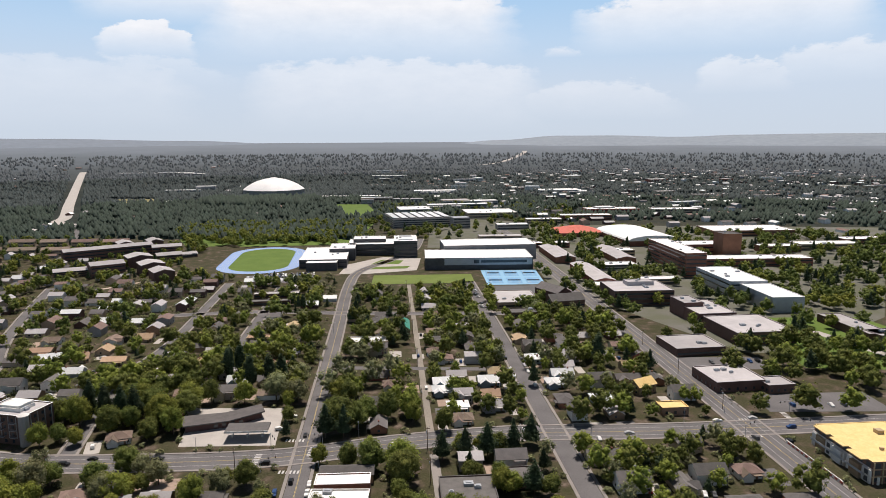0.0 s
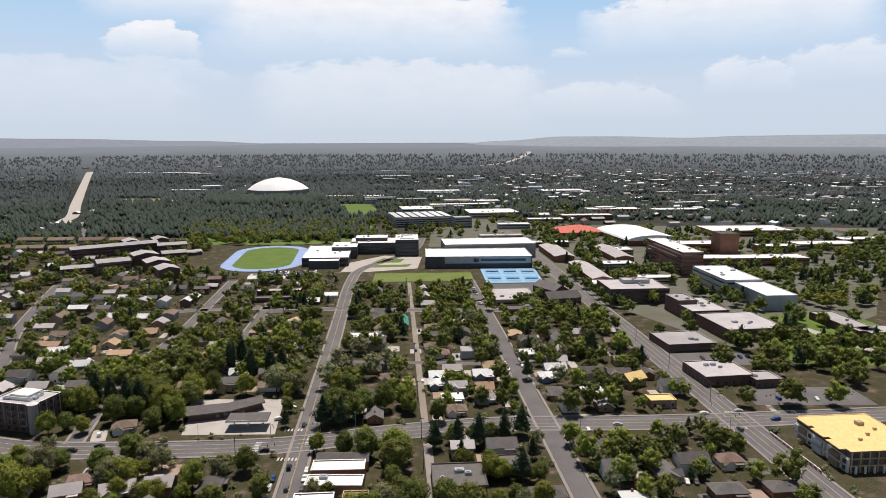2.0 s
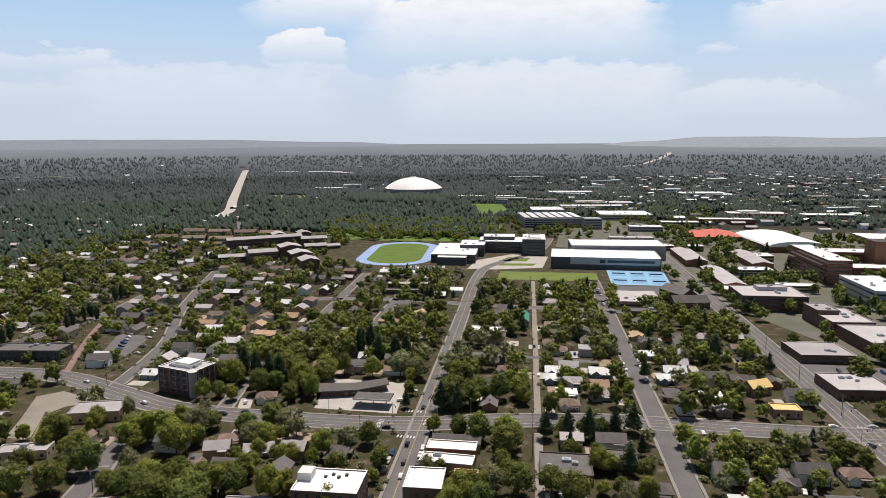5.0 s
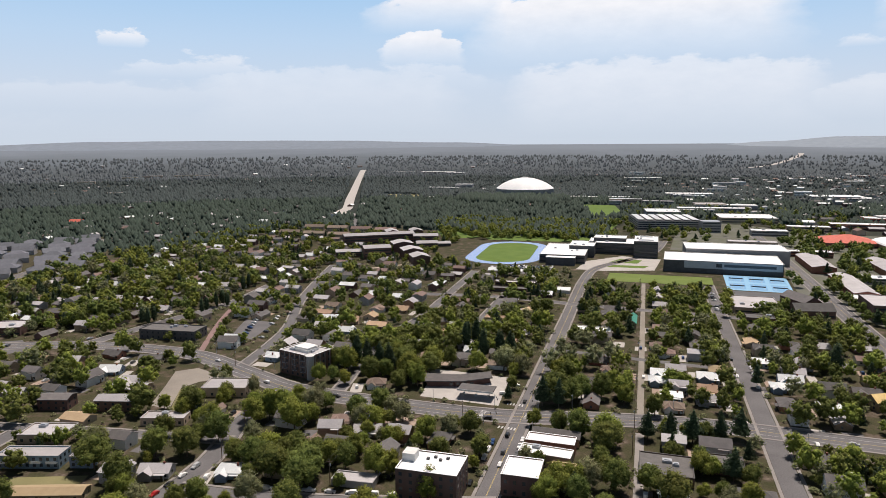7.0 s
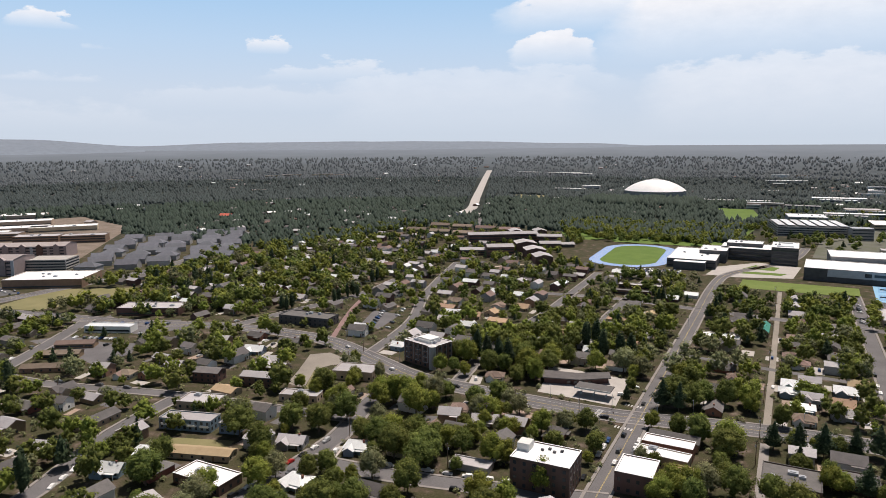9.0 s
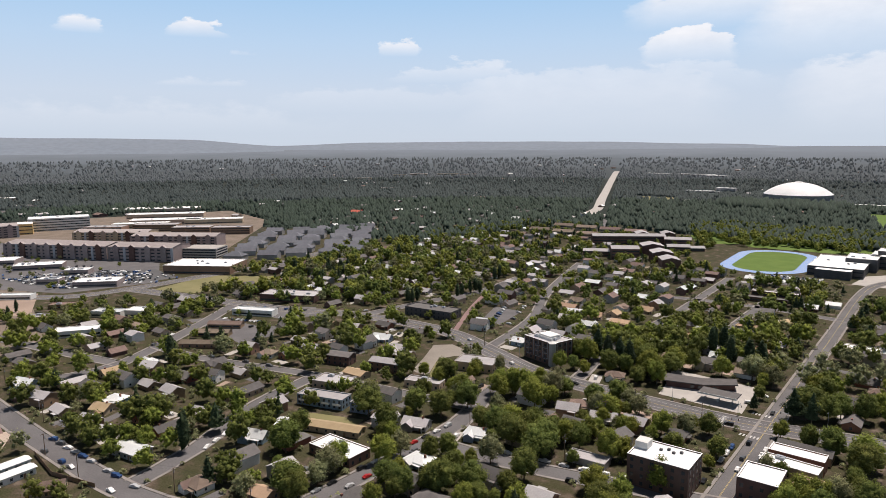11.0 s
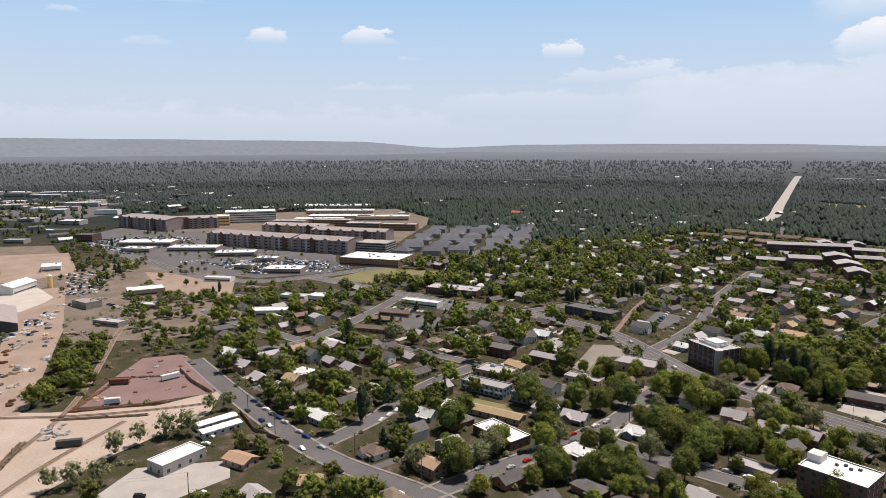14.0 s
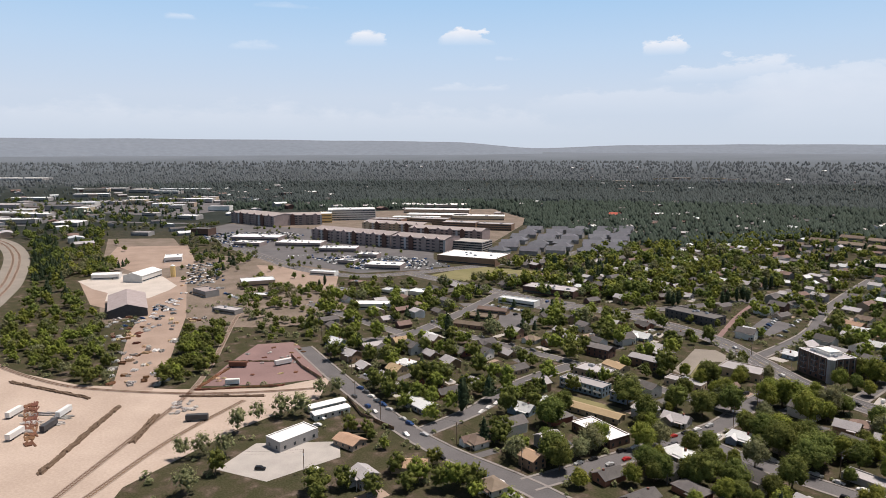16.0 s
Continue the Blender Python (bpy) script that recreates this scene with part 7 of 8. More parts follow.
# ---- vehicles ----
def car_prototype(name, label, colour, length, width, profile, glass, bed=False, wheels=True):
    t = thing(name, label, "car", pose(0, 0, -400), "parked and passing cars")
    L, W = length / 2, width / 2

    def extrude(pts, w0, w1):
        g, n = Geo(), len(pts)
        zs = [p[1] for p in pts]
        zt = max(zs)
        vs = []
        for s in (-1, 1):
            vs += [(x * L, s * (w0 + (w1 - w0) * z / zt), z) for x, z in pts]
        g.add(vs, [tuple(range(n)), tuple(range(2 * n - 1, n - 1, -1))] + [(i, n + i, n + (i + 1) % n, (i + 1) % n) for i in range(n)])
        return g

    part("body", extrude(profile, W, W * 0.82), colour, t)
    part("glass", extrude(glass, W * 1.005, W * 0.80), "glass", t)
    if bed:
        part("bed", Geo().box(-L * 0.96, -W * 0.8, 0.95, -L * 0.2, W * 0.8, 1.03), "panel_dark", t)
    wheel = Geo().tube((0, -0.11, 0), (0, 0.11, 0), 0.34, 0.34, 10).mesh("wheel", "tyre")
    for sx in (-0.62, 0.62) if wheels else ():
        for sy in (-1, 1):
            part("wheel", wheel, "tyre", t, at=pose(sx * L, sy * (W - 0.1), 0.34))
    return t


SEDAN = [(-1, 0.3), (1, 0.3), (1, 0.7), (0.9, 0.85), (0.45, 0.95), (0.15, 1.4), (-0.45, 1.42), (-0.75, 1.0), (-0.98, 0.92)]
SEDAN_G = [(0.42, 0.97), (0.16, 1.36), (-0.44, 1.38), (-0.70, 1.0)]
SUV = [(-1, 0.35), (1, 0.35), (1, 0.85), (0.92, 1.0), (0.5, 1.1), (0.25, 1.68), (-0.85, 1.72), (-0.98, 1.1)]
SUV_G = [(0.47, 1.12), (0.25, 1.6), (-0.84, 1.62), (-0.93, 1.12)]
TRUCK = [(-1, 0.45), (1, 0.45), (1, 0.95), (0.92, 1.08), (0.45, 1.15), (0.25, 1.75), (-0.15, 1.78), (-0.22, 1.12), (-1, 1.12)]
TRUCK_G = [(0.43, 1.17), (0.25, 1.68), (-0.14, 1.70), (-0.19, 1.17)]
VAN = [(-1, 0.4), (1, 0.4), (1, 1.0), (0.8, 1.3), (0.62, 2.2), (-0.98, 2.3)]
VAN_G = [(0.8, 1.32), (0.63, 2.05), (0.3, 2.06), (0.3, 1.32)]
CARS = []
for colour, word in (("car_white", "white"), ("car_black", "black"), ("car_silver", "silver"), ("car_grey", "dark grey"), ("car_red", "red"), ("car_blue", "dark blue")):
    CARS.append(car_prototype("car", f"{word} saloon car standing on the asphalt", colour, 4.6, 1.8, SEDAN, SEDAN_G))
    CARS.append(car_prototype("car", f"{word} sport utility car standing on the asphalt", colour, 4.7, 1.9, SUV, SUV_G))
for colour, word in (("car_white", "white"), ("car_black", "black"), ("car_silver", "silver")):
    CARS.append(car_prototype("pickup_truck", f"{word} pickup truck with an open bed", colour, 5.6, 1.95, TRUCK, TRUCK_G, True))
CARS.append(car_prototype("van", "white delivery van beside the street", "car_white", 6.4, 2.1, VAN, VAN_G))
car_rng = random.Random(31)
COMMON = [0, 1, 1, 0, 2, 3, 2, 3, 4, 5, 5, 6, 7, 7, 6, 12, 13, 14, 0, 1, 4, 8, 11]
n_cars = 0


def far_car(colour, word, profile, glass):
    """A distant car as one mesh: painted body with dark glass sides."""
    g = Geo()
    for w0, w1, pts in ((0.92, 0.76, profile), (0.93, 0.74, glass)):
        n, top = len(pts), max(p[1] for p in pts)
        g.add([(x * 2.35, s * (w0 + (w1 - w0) * z / top), z) for s in (-1, 1) for x, z in pts], [tuple(range(n)), tuple(range(2 * n - 1, n - 1, -1))] + [(i, n + i, n + (i + 1) % n, (i + 1) % n) for i in range(n)])
    ob = solid("car", g, colour, f"{word} car standing in a distant lot", "car", "parked and passing cars")
    ob.data.materials.append(MATS["glass"])
    ob.data.polygons.foreach_set("material_index", [0] * (len(profile) + 2) + [1] * (len(glass) + 2))
    return ob


FAR_CARS = [far_car(c, w, SUV if k % 2 else SEDAN, SUV_G if k % 2 else SEDAN_G) for k, (c, w) in enumerate((("car_white", "white"), ("car_black", "black"), ("car_silver", "silver"), ("car_grey", "dark grey"), ("car_white", "white"), ("car_grey", "dark grey"), ("car_silver", "silver"), ("car_blue", "dark blue")))]


LOT_CARS = []


def park(x, y, rot, kind=None, z=0.05):
    global n_cars
    n_cars += 1
    proto = car_rng.choice(FAR_CARS) if math.hypot(x + 110, y - 240) > 190 else CARS[car_rng.choice(COMMON) if kind is None else kind]
    m = pose(x, y, z, 0, 0, rot + car_rng.uniform(-2, 2))
    if math.hypot(x + 110, y - 240) > 370:
        LOT_CARS.append((FAR_CARS.index(proto), m))
    else:
        copy_thing(proto, m)


def park_row(xa, ya, xb, yb, n, turn, full=0.8):
    """Cars side by side from a to b, each turned by so much from the row."""
    base = math.degrees(math.atan2(yb - ya, xb - xa))
    for k in range(n):
        if car_rng.random() < full:
            f = k / max(1, n - 1)
            park(xa + (xb - xa) * f, ya + (yb - ya) * f, base + turn + car_rng.choice((0, 180)))


# passing and waiting cars on the avenue and at the junction
for x, y, rot, kind in ((-147, 321, 0, 13), (-98, 316, 180, 3), (-83, 300, 95, 3), (-80, 282, 95, 7), (-78, 270, 95, 0), (-42, 334, 8, 1), (20, 350, 100, 0), (70, 346, 0, 13), (118, 360, 5, 7), (137, 363, 5, 3), (151, 352, 185, 0), (128, 340, 95, 1),
                        (142, 336, 95, 1), (-86, 345, 95, 2), (-78, 330, 60, 7), (-176, 321, 175, 2), (-236, 322, 160, 1), (-290, 345, 165, 0), (-380, 350, 0, 2), (-100, 352, 20, 1), (-97, 368, 0, 0), (-186, 316, 0, 3)):
    park(x, y, rot, kind, 0.07)
# parked along the kerbs
park_row(-71.5, 252, -75, 298, 7, 0, 0.9)
park_row(-85, 250, -87.5, 290, 6, 0, 0.7)
park_row(57, 300, 54, 340, 6, 0, 0.6)
park_row(24, 400, 20, 470, 8, 0, 0.6)
park_row(34, 400, 30, 470, 7, 0, 0.6)
park_row(14, 590, 10, 660, 12, 60, 0.7)
park_row(-199, 130, -202, 222, 12, 0, 0.6)
park_row(-191, 130, -195, 200, 8, 0, 0.5)
park_row(-270, 130, -298, 184, 9, 0, 0.6)
park_row(-333, 85.5, -258, 91, 11, 20, 0.85)
park_row(-322, 78, -262, 83, 8, 0, 0.8)
park_row(-240, 84, -200, 98, 6, 0, 0.7)
park_row(-170, 214.5, -110, 230, 8, 0, 0.7)
park_row(-150, 205, -118, 216, 5, 0, 0.7)
park_row(-124, 242, -108, 246, 4, 80, 0.9)
park_row(-138, 290, -150, 270, 4, 80, 0.8)
park_row(-130, 288, -124, 272, 3, 60, 0.8)
park_row(-296, 400, -320, 455, 9, 60, 0.8)
park_row(-310, 398, -330, 440, 7, 60, 0.7)
park_row(-448, 275, -478, 262, 9, 85, 0.85)
park_row(-440, 262, -470, 250, 7, 85, 0.6)
park_row(-480, 232, -440, 176, 9, 0, 0.5)
park_row(-404, 200, -340, 220, 8, 0, 0.5)
park_row(-412, 355, -404, 420, 6, 0, 0.5)
park_row(60, 292, 88, 288, 9, 90, 0.9)
park_row(152, 380, 200, 380, 8, 90, 0.6)
park_row(150, 450, 180, 452, 7, 90, 0.7)
park_row(36, 640, 70, 640, 8, 90, 0.4)
for k in range(4):
    park_row(-206 - k * 3, 702 + k * 10, -146 - k * 4, 714 + k * 10, 16, 90, 0.85)
for k in range(5):
    park_row(-785 + k * 20, 205 + k * 6, -735 + k * 12, 300 + k * 6, 13, 90, 0.7)
park_row(-600, -20, -590, 10, 8, 90, 0.8)
for k in range(4):
    park_row(-1000 + k * 50, 190 + k * 18, -965 + k * 50, 235 + k * 18, 8, 90, 0.8)
park_row(-690, 290, -672, 320, 6, 90, 0.8)
park_row(-640, 60, -600, 70, 9, 80, 0.8)
park_row(-660, 20, -650, 40, 6, 90, 0.8)
park_row(-900, 70, -860, 100, 8, 90, 0.7)
park_row(-575, 110, -540, 150, 7, 80, 0.8)
park_row(-520, 190, -500, 205, 4, 80, 0.8)
park_row(-300, 52, -286, 44, 3, 70, 0.9)
for k in range(6):
    park_row(-832 + k * 22, 172 + k * 14, -822 + k * 18, 232 + k * 10, 11, 90, 0.7)
for k in range(2):
    park_row(-700 + k * 14, 262 + k * 9, -680 + k * 14, 286 + k * 9, 7, 90, 0.8)
for k in range(3):
    park_row(-1080 + k * 40, 130 + k * 14, -1040 + k * 40, 190 + k * 16, 10, 90, 0.6)
park_row(-1500, -200, -1800, -280, 40, 90, 0.6)
park_row(-1500, -170, -1800, -250, 40, 90, 0.6)
for x, y in ((-576, -33), (-563, -27), (-568, -16), (-594, -4), (-535, -10), (-609, 13), (-631, 20), (-548, 22), (-585, -22), (-560, -5)):
    park(x, y, car_rng.uniform(0, 180))
for k, (x, y, turn) in enumerate(DRIVES):
    if k % 2 == 0:
        park(x, y, turn + 90)
park(-246, 34, 35, 1)
park(-258, 12, 60, 13)


def fill_lot(poly, rot, full=0.72, rows=8.5):
    """Rows of cars over a whole car park, clear of buildings and street edges."""
    c, q = math.cos(radians(rot)), math.sin(radians(rot))
    for i in range(-60, 60):
        for j in range(-25, 25):
            x0, y0 = i * 2.9, j * rows + (2.6 if j % 2 else 0)
            x, y = poly[0][0] + x0 * c - y0 * q, poly[0][1] + x0 * q + y0 * c
            if inside_poly(x, y, poly) and cell_at(x, y) in (0, 1) and i % 13 and car_rng.random() < full:
                park(x, y, rot + 90)


fill_lot([(-800, 196), (-700, 216), (-684, 300), (-740, 322), (-800, 260)], 40)
fill_lot([(-1140, 110), (-1050, 100), (-820, 160), (-800, 250), (-900, 270), (-1080, 240)], 40, 0.55)
fill_lot([(-212, 694), (-140, 708), (-158, 752), (-226, 736)], 10, 0.85)
fill_lot([(-823, 48), (-826, 87), (-695, 71), (-698, 33)], 60, 0.5)
fill_lot([(-508, 273), (-515, 300), (-456, 330), (-436, 318), (-446, 292), (-500, 281)], 28, 0.5, 14)
fill_lot([(-575, -40), (-560, -10), (-600, -8), (-640, 14), (-640, 20), (-560, 8), (-545, -36)], 20, 0.4)
fill_lot([(-1500, -240), (-1850, -310), (-1830, -200), (-1540, -110)], 62, 0.4, 14)


def lot_cars():
    """The crowded distant car parks as one mesh."""
    g, idx = Geo(), []
    mats = ["car_white", "car_black", "car_silver", "car_grey", "car_red", "car_blue"]
    colours = ["car_white", "car_black", "car_silver", "car_grey", "car_white", "car_grey", "car_silver", "car_blue"]
    for k, m in LOT_CARS:
        me = FAR_CARS[k].data
        g.add([m @ v.co for v in me.vertices], [tuple(p.vertices) for p in me.polygons])
        idx += [len(mats) if p.material_index else mats.index(colours[k]) for p in me.polygons]
    ob = solid("lot_cars", g, mats[0], "rows of many-coloured cars in distant car parks", "cars", kind="stuff")
    for nm in mats[1:] + ["glass"]:
        ob.data.materials.append(MATS[nm])
    ob.data.polygons.foreach_set("material_index", idx)


lot_cars()
for p in CARS + FAR_CARS:
    for o in (*p.children_recursive, p):
        bpy.data.objects.remove(o)


# ---- poles, wires and signals ----
def utility_pole(x, y, h=11.0, rot=0):
    t = thing("utility_pole", "weathered wooden utility pole with a crossarm", "utility pole", pose(x, y, 0, 0, 0, rot), "wooden utility poles")
    part("pole", Geo().cyl(0, 0, -0.3, h, 0.19, 0.13, 7), "wood_pole", t)
    arm = part("crossarm", Geo().box(-1.3, -0.09, h - 0.9, 1.3, 0.09, h - 0.68), "wood_pole", t)
    ins = Geo().cyl(0, 0, 0, 0.22, 0.06, 0.05, 6).mesh("insulator", "panel_grey")
    for s in (-1.15, 0, 1.15):
        part("insulator", ins, "panel_grey", arm, at=pose(s, 0, h - 0.68 if s else h))
    part("transformer", Geo().cyl(0.34, 0.12, h - 2.6, h - 1.7, 0.24, 0.24, 8), "panel_grey", t)


POLE_LINES = [
    [(-318, 77), (-285, 79), (-242, 100), (-205, 112)], [(-143, 305), (-109, 309)], [(-186, 303), (-147, 280), (-139, 229)], [(-25, 300), (-27, 330), (-31, 380), (-36, 450), (-42, 520), (-47, 590), (-54, 660)],
    [(-435, 94), (-400, 92), (-360, 90)], [(-196, 232), (-206, 262)], [(-246, 28), (-262, -6)], [(-274, 342), (-262, 312)], [(127, 376), (122, 430), (118, 490)], [(-390, 150), (-372, 190), (-350, 240)],
]
for line in POLE_LINES:
    for i, (x, y) in enumerate(line):
        xb, yb = line[min(i + 1, len(line) - 1)]
        xa, ya = line[max(i - 1, 0)]
        utility_pole(x, y, 11, math.degrees(math.atan2(yb - ya, xb - xa)) + 90)
    for (xa, ya), (xb, yb) in zip(line, line[1:]):
        l = math.hypot(xb - xa, yb - ya)
        nx, ny = -(yb - ya) / l, (xb - xa) / l
        w = Geo()
        for s in (-1.15, 0, 1.15):
            pts = [(xa + (xb - xa) * f + nx * s, ya + (yb - ya) * f + ny * s, 10.5 + (0.7 if s == 0 else 0) - 4 * 0.9 * f * (1 - f)) for f in (0, 0.2, 0.4, 0.6, 0.8, 1)]
            for p, q in zip(pts, pts[1:]):
                w.tube(p, q, 0.018, 0.018, 3)
        solid("power_line", w, "panel_dark", "thin dark wires slung between the utility poles", "wires")


def signal_mast(x, y, rot):
    t = thing("traffic_signal", "grey traffic signal mast over the junction", "traffic signal", pose(x, y, 0, 0, 0, rot), "traffic signals")
    part("post", Geo().cyl(0, 0, 0, 6.5, 0.13, 0.09, 8), "panel_grey", t)
    arm = part("arm", Geo().tube((0, 0, 6.1), (7, 0, 6.5), 0.08, 0.05, 6), "panel_grey", t)
    for sx in (3.4, 6.4):
        head = part("signal_head", Geo().box(sx - 0.18, -0.15, 5.5, sx + 0.18, 0.15, 6.5), "panel_dark", arm)
        for k, m in enumerate(("lawn", "paint_yellow", "red_roof")):
            part("lens", Geo().box(sx - 0.1, -0.18, 5.6 + k * 0.3, sx + 0.1, -0.155, 5.8 + k * 0.3), m, head)


for x, y, r in ((-100, 335, -60), (-76, 335, 200), (-98, 309, 20), (-74, 313, 120), (126, 371, -40), (160, 372, 200), (124, 342, 30), (160, 345, 140)):
    signal_mast(x, y, r)


def street_light(x, y, rot):
    t = thing("street_lamp", "slim grey street lamp on the pavement", "street lamp", pose(x, y, 0, 0, 0, rot), "street lamps")
    part("post", Geo().cyl(0, 0, 0, 8.5, 0.1, 0.07, 7), "panel_grey", t)
    arm = part("arm", Geo().tube((0, 0, 8.4), (1.8, 0, 8.7), 0.05, 0.04, 5), "panel_grey", t)
    part("lamp_head", Geo().box(1.5, -0.14, 8.6, 2.2, 0.14, 8.76), "panel_grey", arm)


for x, y, r in ((-190, 310, 90), (-240, 336, -70), (-300, 356, -80), (-350, 338, 90), (-60, 343, -90), (-10, 353, -90), (50, 339, 90), (100, 357, -90), (-132, 327, -90), (-68, 262, 180), (-96, 440, 0), (-100, 520, 0)):
    street_light(x, y, r)

# construction fence by the building site
for k in range(12):
    x, y = 140.5 + k * 0.3, 334 - k * 3.3
    b = thing("barrier", "red and white striped construction barrier", "barrier", pose(x, y, 0.05, 0, 0, 92), "construction barriers")
    part("panel", Geo().box(-1.65, -0.2, 0, 1.65, 0.2, 1.5), "siding_white", b)
    part("stripe", Geo().box(-1.65, -0.24, 0.25, 0.1, 0.24, 1.2), "red_roof", b)


# ---- railway yard ----
def railway(pts, label="railway track on brown ballast through the yard"):
    line = smooth_line(pts, 6.0)
    t = thing("railway_track", label, "railway", kind="structure")
    for nm, w, mat, z, off in (("ballast", 3.6, "ballast", 0.16, 0.0), ("rail", 0.14, "rust", 0.36, -0.75), ("rail", 0.14, "rust", 0.36, 0.75)):
        L, R = strip_poly(line, w)
        if off:
            L, R = strip_poly(strip_poly(line, 2 * off)[0], w)
        g = Geo()
        for (xa, ya), (xb, yb) in zip(L, R):
            g.v += [(xa, ya, -0.1), (xa, ya, z), (xb, yb, z), (xb, yb, -0.1)]
        for i in range(len(L) - 1):
            o = i * 4
            g.f += [(o, o + 1, o + 5, o + 4), (o + 1, o + 2, o + 6, o + 5), (o + 2, o + 3, o + 7, o + 6)]
        part(nm, g, mat, t)
    ties = Geo()
    for (xa, ya), (xb, yb) in zip(line, line[1:]):
        n, a = max(1, int(math.hypot(xb - xa, yb - ya) / 1.2)), math.degrees(math.atan2(yb - ya, xb - xa))
        for k in range(n):
            f = k / n
            x, y = xa + (xb - xa) * f, ya + (yb - ya) * f
            ties.box(x - 0.15, y - 1.25, 0.1, x + 0.15, y + 1.25, 0.22, a)
    part("sleepers", ties, "wood_pole", t)
    for (xa, ya), (xb, yb) in zip(line, line[1:]):
        mark_rect((xa + xb) / 2, (ya + yb) / 2, math.hypot(xb - xa, yb - ya), 5, math.degrees(math.atan2(yb - ya, xb - xa)), 1)


railway([(-620, -150), (-540, -128), (-478, -106), (-423, -72), (-395, -42), (-368, 0), (-352, 40), (-345, 66)])
railway([(-232, -90), (-271, -66), (-317, -37), (-368, -5), (-420, 16), (-477, 34), (-542, 55), (-620, 90)])
railway([(-224, -92), (-262, -58), (-308, -20), (-345, 22)])
railway([(x, y + 3) for x, y in BENCH])
railway([(x, y - 4) for x, y in BENCH])

yard_rng = random.Random(41)


def stack(name, label, cat, x, y, rot, l, w, h, n, mat, group=""):
    """A loose pile of long pieces, laid roughly side by side."""
    g = Geo()
    n *= 3
    for k in range(n):
        ll, ww, hh = l * yard_rng.uniform(0.4, 1), w / n * yard_rng.uniform(0.8, 2.0) + 0.08, h * yard_rng.uniform(0.3, 1)
        o = (k + 0.5) / n * w - w / 2
        s = yard_rng.uniform(-0.25, 0.25) * l
        g.box(s - ll / 2, o - ww / 2, 0, s + ll / 2, o + ww / 2, hh, yard_rng.uniform(-14, 14))
    m = pose(x, y, 0.03, 0, 0, rot)
    tagged(part("timber_pile" if name == "sleeper_stack" else "heap", g, mat, thing(name, label, cat, m, group)), kind="stuff")


def stack_row(xa, ya, xb, yb, n, label, mat, l, w, h):
    """Stacks end to end along a line."""
    turn = math.degrees(math.atan2(yb - ya, xb - xa))
    for k in range(n):
        f = (k + 0.5) / n
        stack("sleeper_stack", label, "timber stack", xa + (xb - xa) * f, ya + (yb - ya) * f, turn, l, w, h, 3, mat, "sleeper stacks")


stack_row(-366, -40, -297, -73, 18, "row of stacked dark railway sleepers", "wood_pole", 5.5, 2.6, 1.3)
stack_row(-343, -23, -313, -36, 9, "dark heap of old railway sleepers", "wood_pole", 5, 3, 1.5)
stack_row(-438, -96, -388, -55, 14, "long dark line of sleepers beside the track", "wood_pole", 6, 2.2, 1.1)
stack_row(-367, -8, -347, 32, 18, "low dark line of sleepers beside the track", "wood_pole", 5, 1.8, 1.0)
stack_row(-393, -84, -330, -79, 9, "brown rows of rails laid out on sand", "rust", 7, 4, 0.8)
stack_row(-393, -81, -341, -78, 8, "brown rows of rails laid out on sand", "rust", 7, 3, 0.8)
stack_row(-377, 2, -404, 23, 10, "brown line of stacked rails and sleepers", "rust", 5, 2.0, 1.0)
stack_row(-374, -0, -359, 47, 12, "brown line of stacked rails and sleepers", "rust", 5, 1.6, 0.9)
stack_row(-422, 24, -406, 55, 7, "brown line of stacked rails and sleepers", "wood_pole", 4, 1.8, 0.9)
for k in range(60):
    x, y = yard_rng.choice(((-513, -37), (-521, -19), (-472, -19), (-430, -41), (-410, -24), (-538, 1), (-539, 18), (-489, 8), (-450, -30), (-660, 60), (-690, 40)))
    stack("scrap_pile", "heap of scrap metal, boards and parts in the yard", "scrap", x + yard_rng.gauss(0, 9), y + yard_rng.gauss(0, 7), yard_rng.uniform(0, 180), yard_rng.uniform(2, 6), 3, 1.5, 4, yard_rng.choice(("junk", "rust", "lumber", "junk", "car_white")), "scrap piles")
for x, y, r in ((-375, -83, 60), (-362, -80, 62), (-350, -81, 60), (-363, -66, 60), (-372, -74, 62), (-356, -70, 58)):
    stack("pipe_bundle", "bundle of pale pipes and beams on sand", "pipes", x, y, r, 9, 4, 0.8, 6, "junk", "pipe bundles")
for k in range(22):
    x, y = yard_rng.uniform(-361, -338), yard_rng.uniform(-16, -3)
    stack("scrap_pile", "pale pile of broken concrete and scrap", "scrap", x, y, yard_rng.uniform(0, 180), 2.5, 2, 0.8, 3, "junk", "scrap piles")


def trailer(x, y, rot, mat, label, l=12.0, h=2.7):
    t = thing("trailer", label, "trailer", pose(x, y, 0.03, 0, 0, rot), "yard trailers")
    part("box", Geo().box(-l / 2, -1.25, 0.9, l / 2, 1.25, 0.9 + h), mat, t)
    part("frame", Geo().box(-l / 2, -0.9, 0.6, l / 2, 0.9, 0.88), "panel_dark", t)
    w = Geo().tube((0, -1.2, 0), (0, 1.2, 0), 0.48, 0.48, 10).mesh("wheel", "tyre")
    for sx in (-l / 2 + 1.2, -l / 2 + 2.4, l / 2 - 1.4):
        part("wheel", w, "tyre", t, at=pose(sx, 0, 0.48))


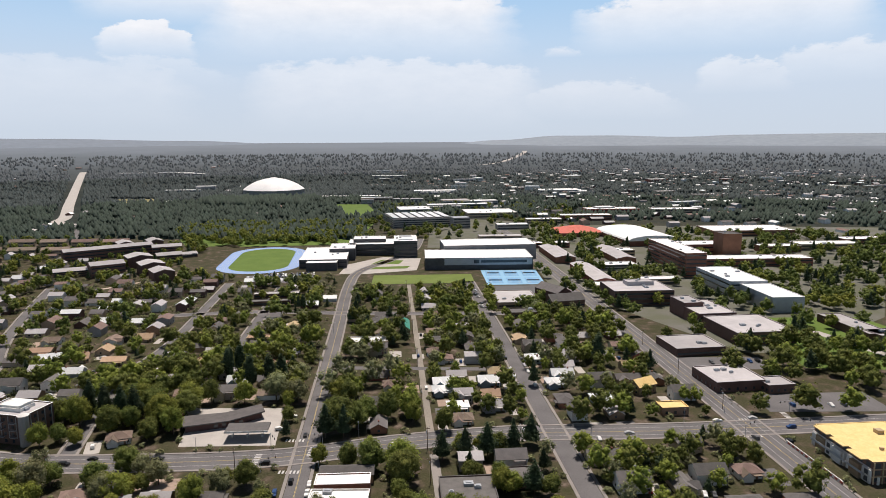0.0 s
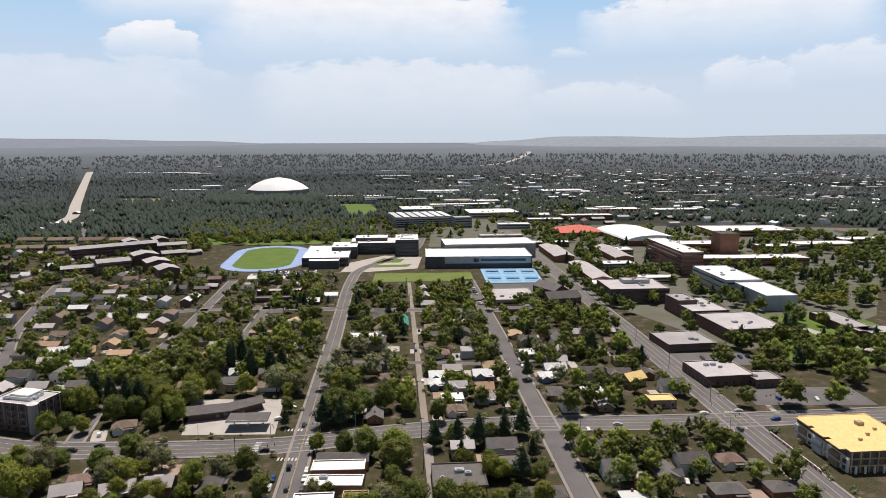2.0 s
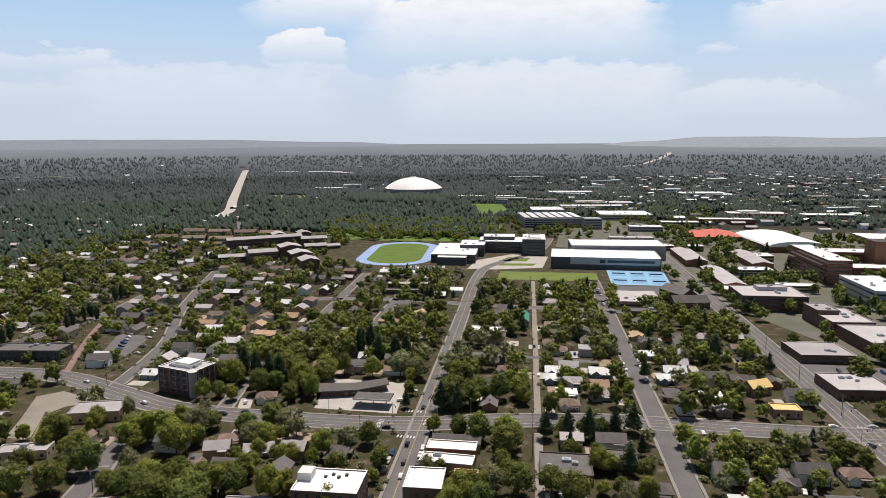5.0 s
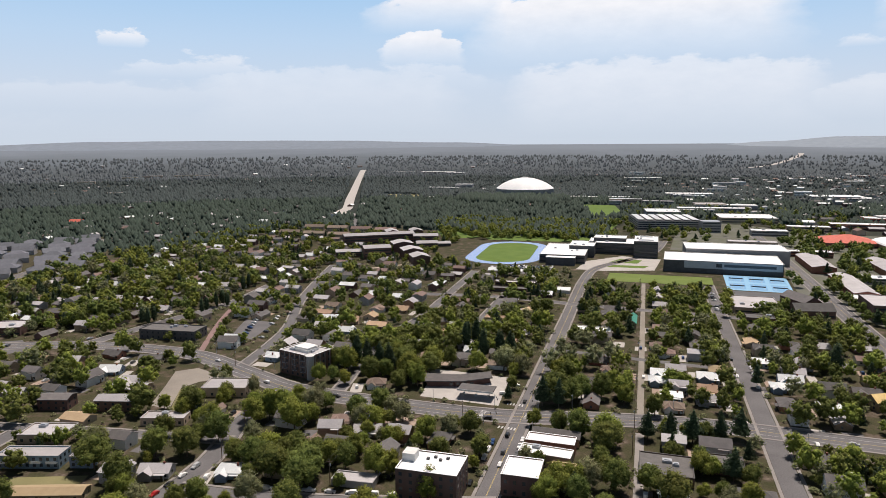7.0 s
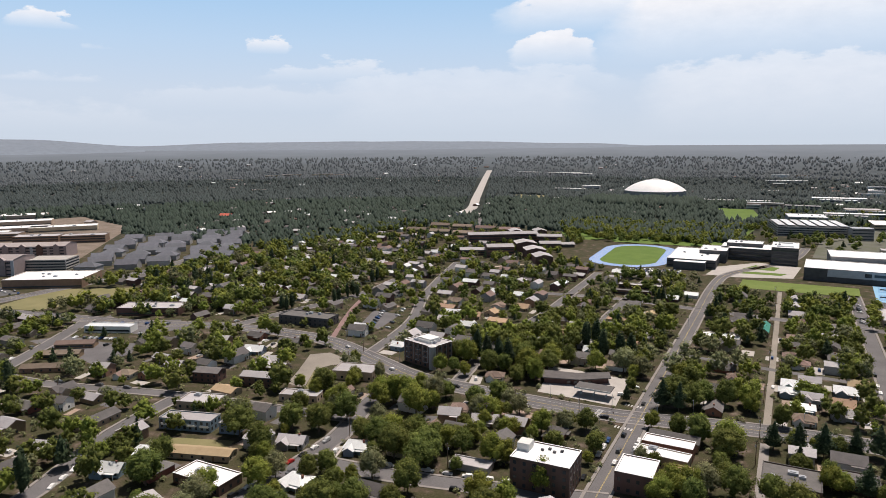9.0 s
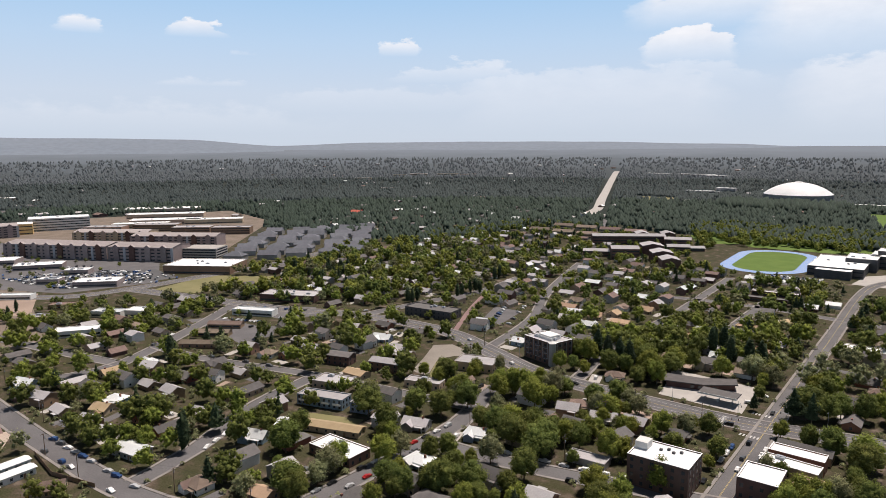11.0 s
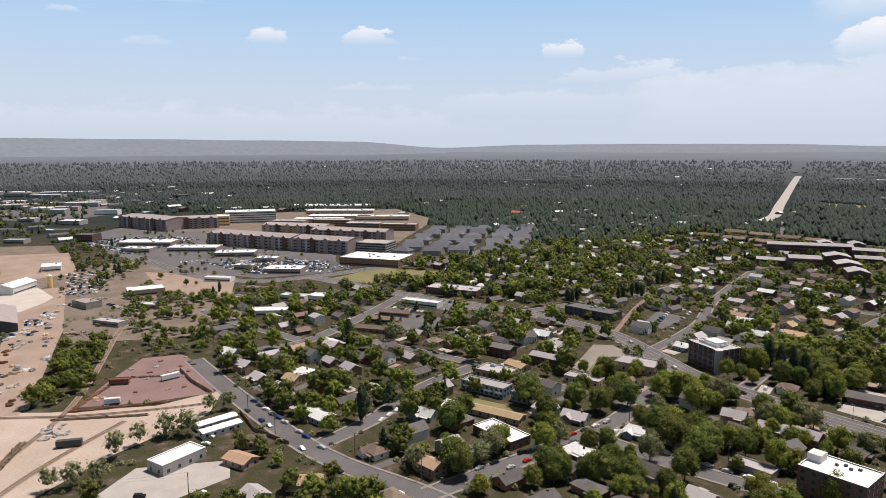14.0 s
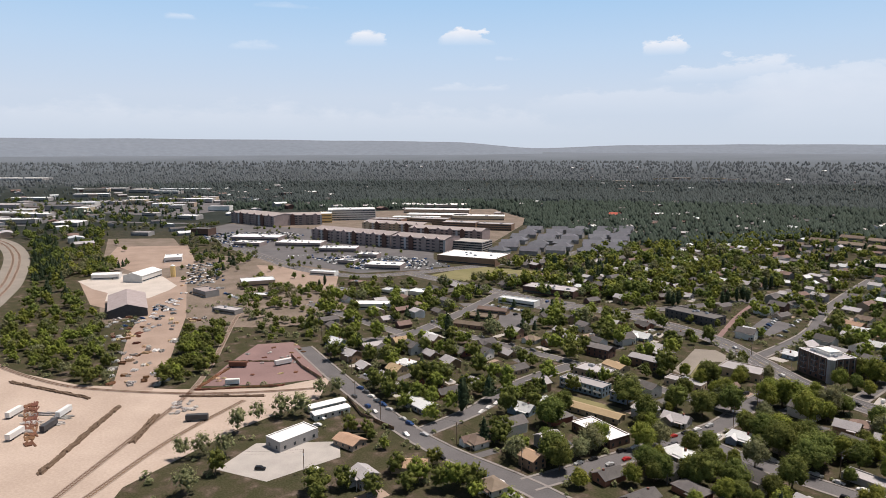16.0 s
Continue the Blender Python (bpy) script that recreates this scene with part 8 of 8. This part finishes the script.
for x, y, r, m, lab in ((-378, -89, 150, "siding_white", "white box trailer parked on the sand"), (-346, -86, 150, "siding_white", "white box trailer parked on the sand"), (-350, -72, 150, "panel_dark", "dark flat trailer on the sand"), (-367, -66, 150, "metal_roof", "pale flat trailer on the sand"),
                        (-327, -5, 70, "panel_dark", "black freight container on the sand"), (-406, 30, 62, "rust", "rusty flatbed trailer on the red lot"), (-398, 57, 100, "siding_white", "white trailer on the red lot"), (-374, 21, 70, "siding_white", "white site trailer beside the red lot")):
    trailer(x, y, r, m, lab, 8 if "site" in lab else 11)
for k in range(26):
    x, y = yard_rng.uniform(-440, -368), yard_rng.uniform(8, 76)
    if inside_poly(x, y, [(-380, 4), (-416, 26), (-452, 52), (-446, 76), (-410, 80), (-360, 72), (-366, 36)]):
        stack("rubble_pile", "small rubble heap on the red dirt", "rubble", x, y, yard_rng.uniform(0, 180), 3, 2, 0.7, 3, yard_rng.choice(("junk", "rust", "lumber")), "rubble heaps")
for k in range(48):
    f = k / 47
    x, y = -405 - 190 * f + yard_rng.uniform(-12, 12), -38 + 14 * f + yard_rng.uniform(-16, 16)
    stack("scrap_pile", "pile of scrap metal and boards in the yard", "scrap", x, y, yard_rng.uniform(0, 180), yard_rng.uniform(2, 6), 2.5, 1.3, 3, yard_rng.choice(("junk", "rust", "lumber", "junk")), "scrap piles")


def fence(pts, h, mat, label):
    t = thing("fence", label, "fence", group="yard fences")
    for (xa, ya), (xb, yb) in zip(pts, pts[1:]):
        n = max(1, int(math.hypot(xb - xa, yb - ya) / 3))
        a = math.degrees(math.atan2(yb - ya, xb - xa))
        l = math.hypot(xb - xa, yb - ya) / n
        board = Geo().box(-l / 2, -0.04, 0.05, l / 2, 0.04, h).mesh("panel", mat)
        post = Geo().box(-0.07, -0.07, -0.2, 0.07, 0.07, h + 0.15).mesh("post", mat)
        for k in range(n):
            f = (k + 0.5) / n
            part("panel", board, mat, t, at=pose(xa + (xb - xa) * f, ya + (yb - ya) * f, 0, 0, 0, a))
            part("post", post, mat, t, at=pose(xa + (xb - xa) * k / n, ya + (yb - ya) * k / n, 0))


fence([(-412, 66), (-385, 66), (-358, 70)], 2.2, "siding_brown", "brown board fence round the red lot")
fence([(-322, 74), (-295, 72), (-270, 80)], 2.0, "siding_brown", "brown board fence beside the wide street")
print("cars", n_cars)
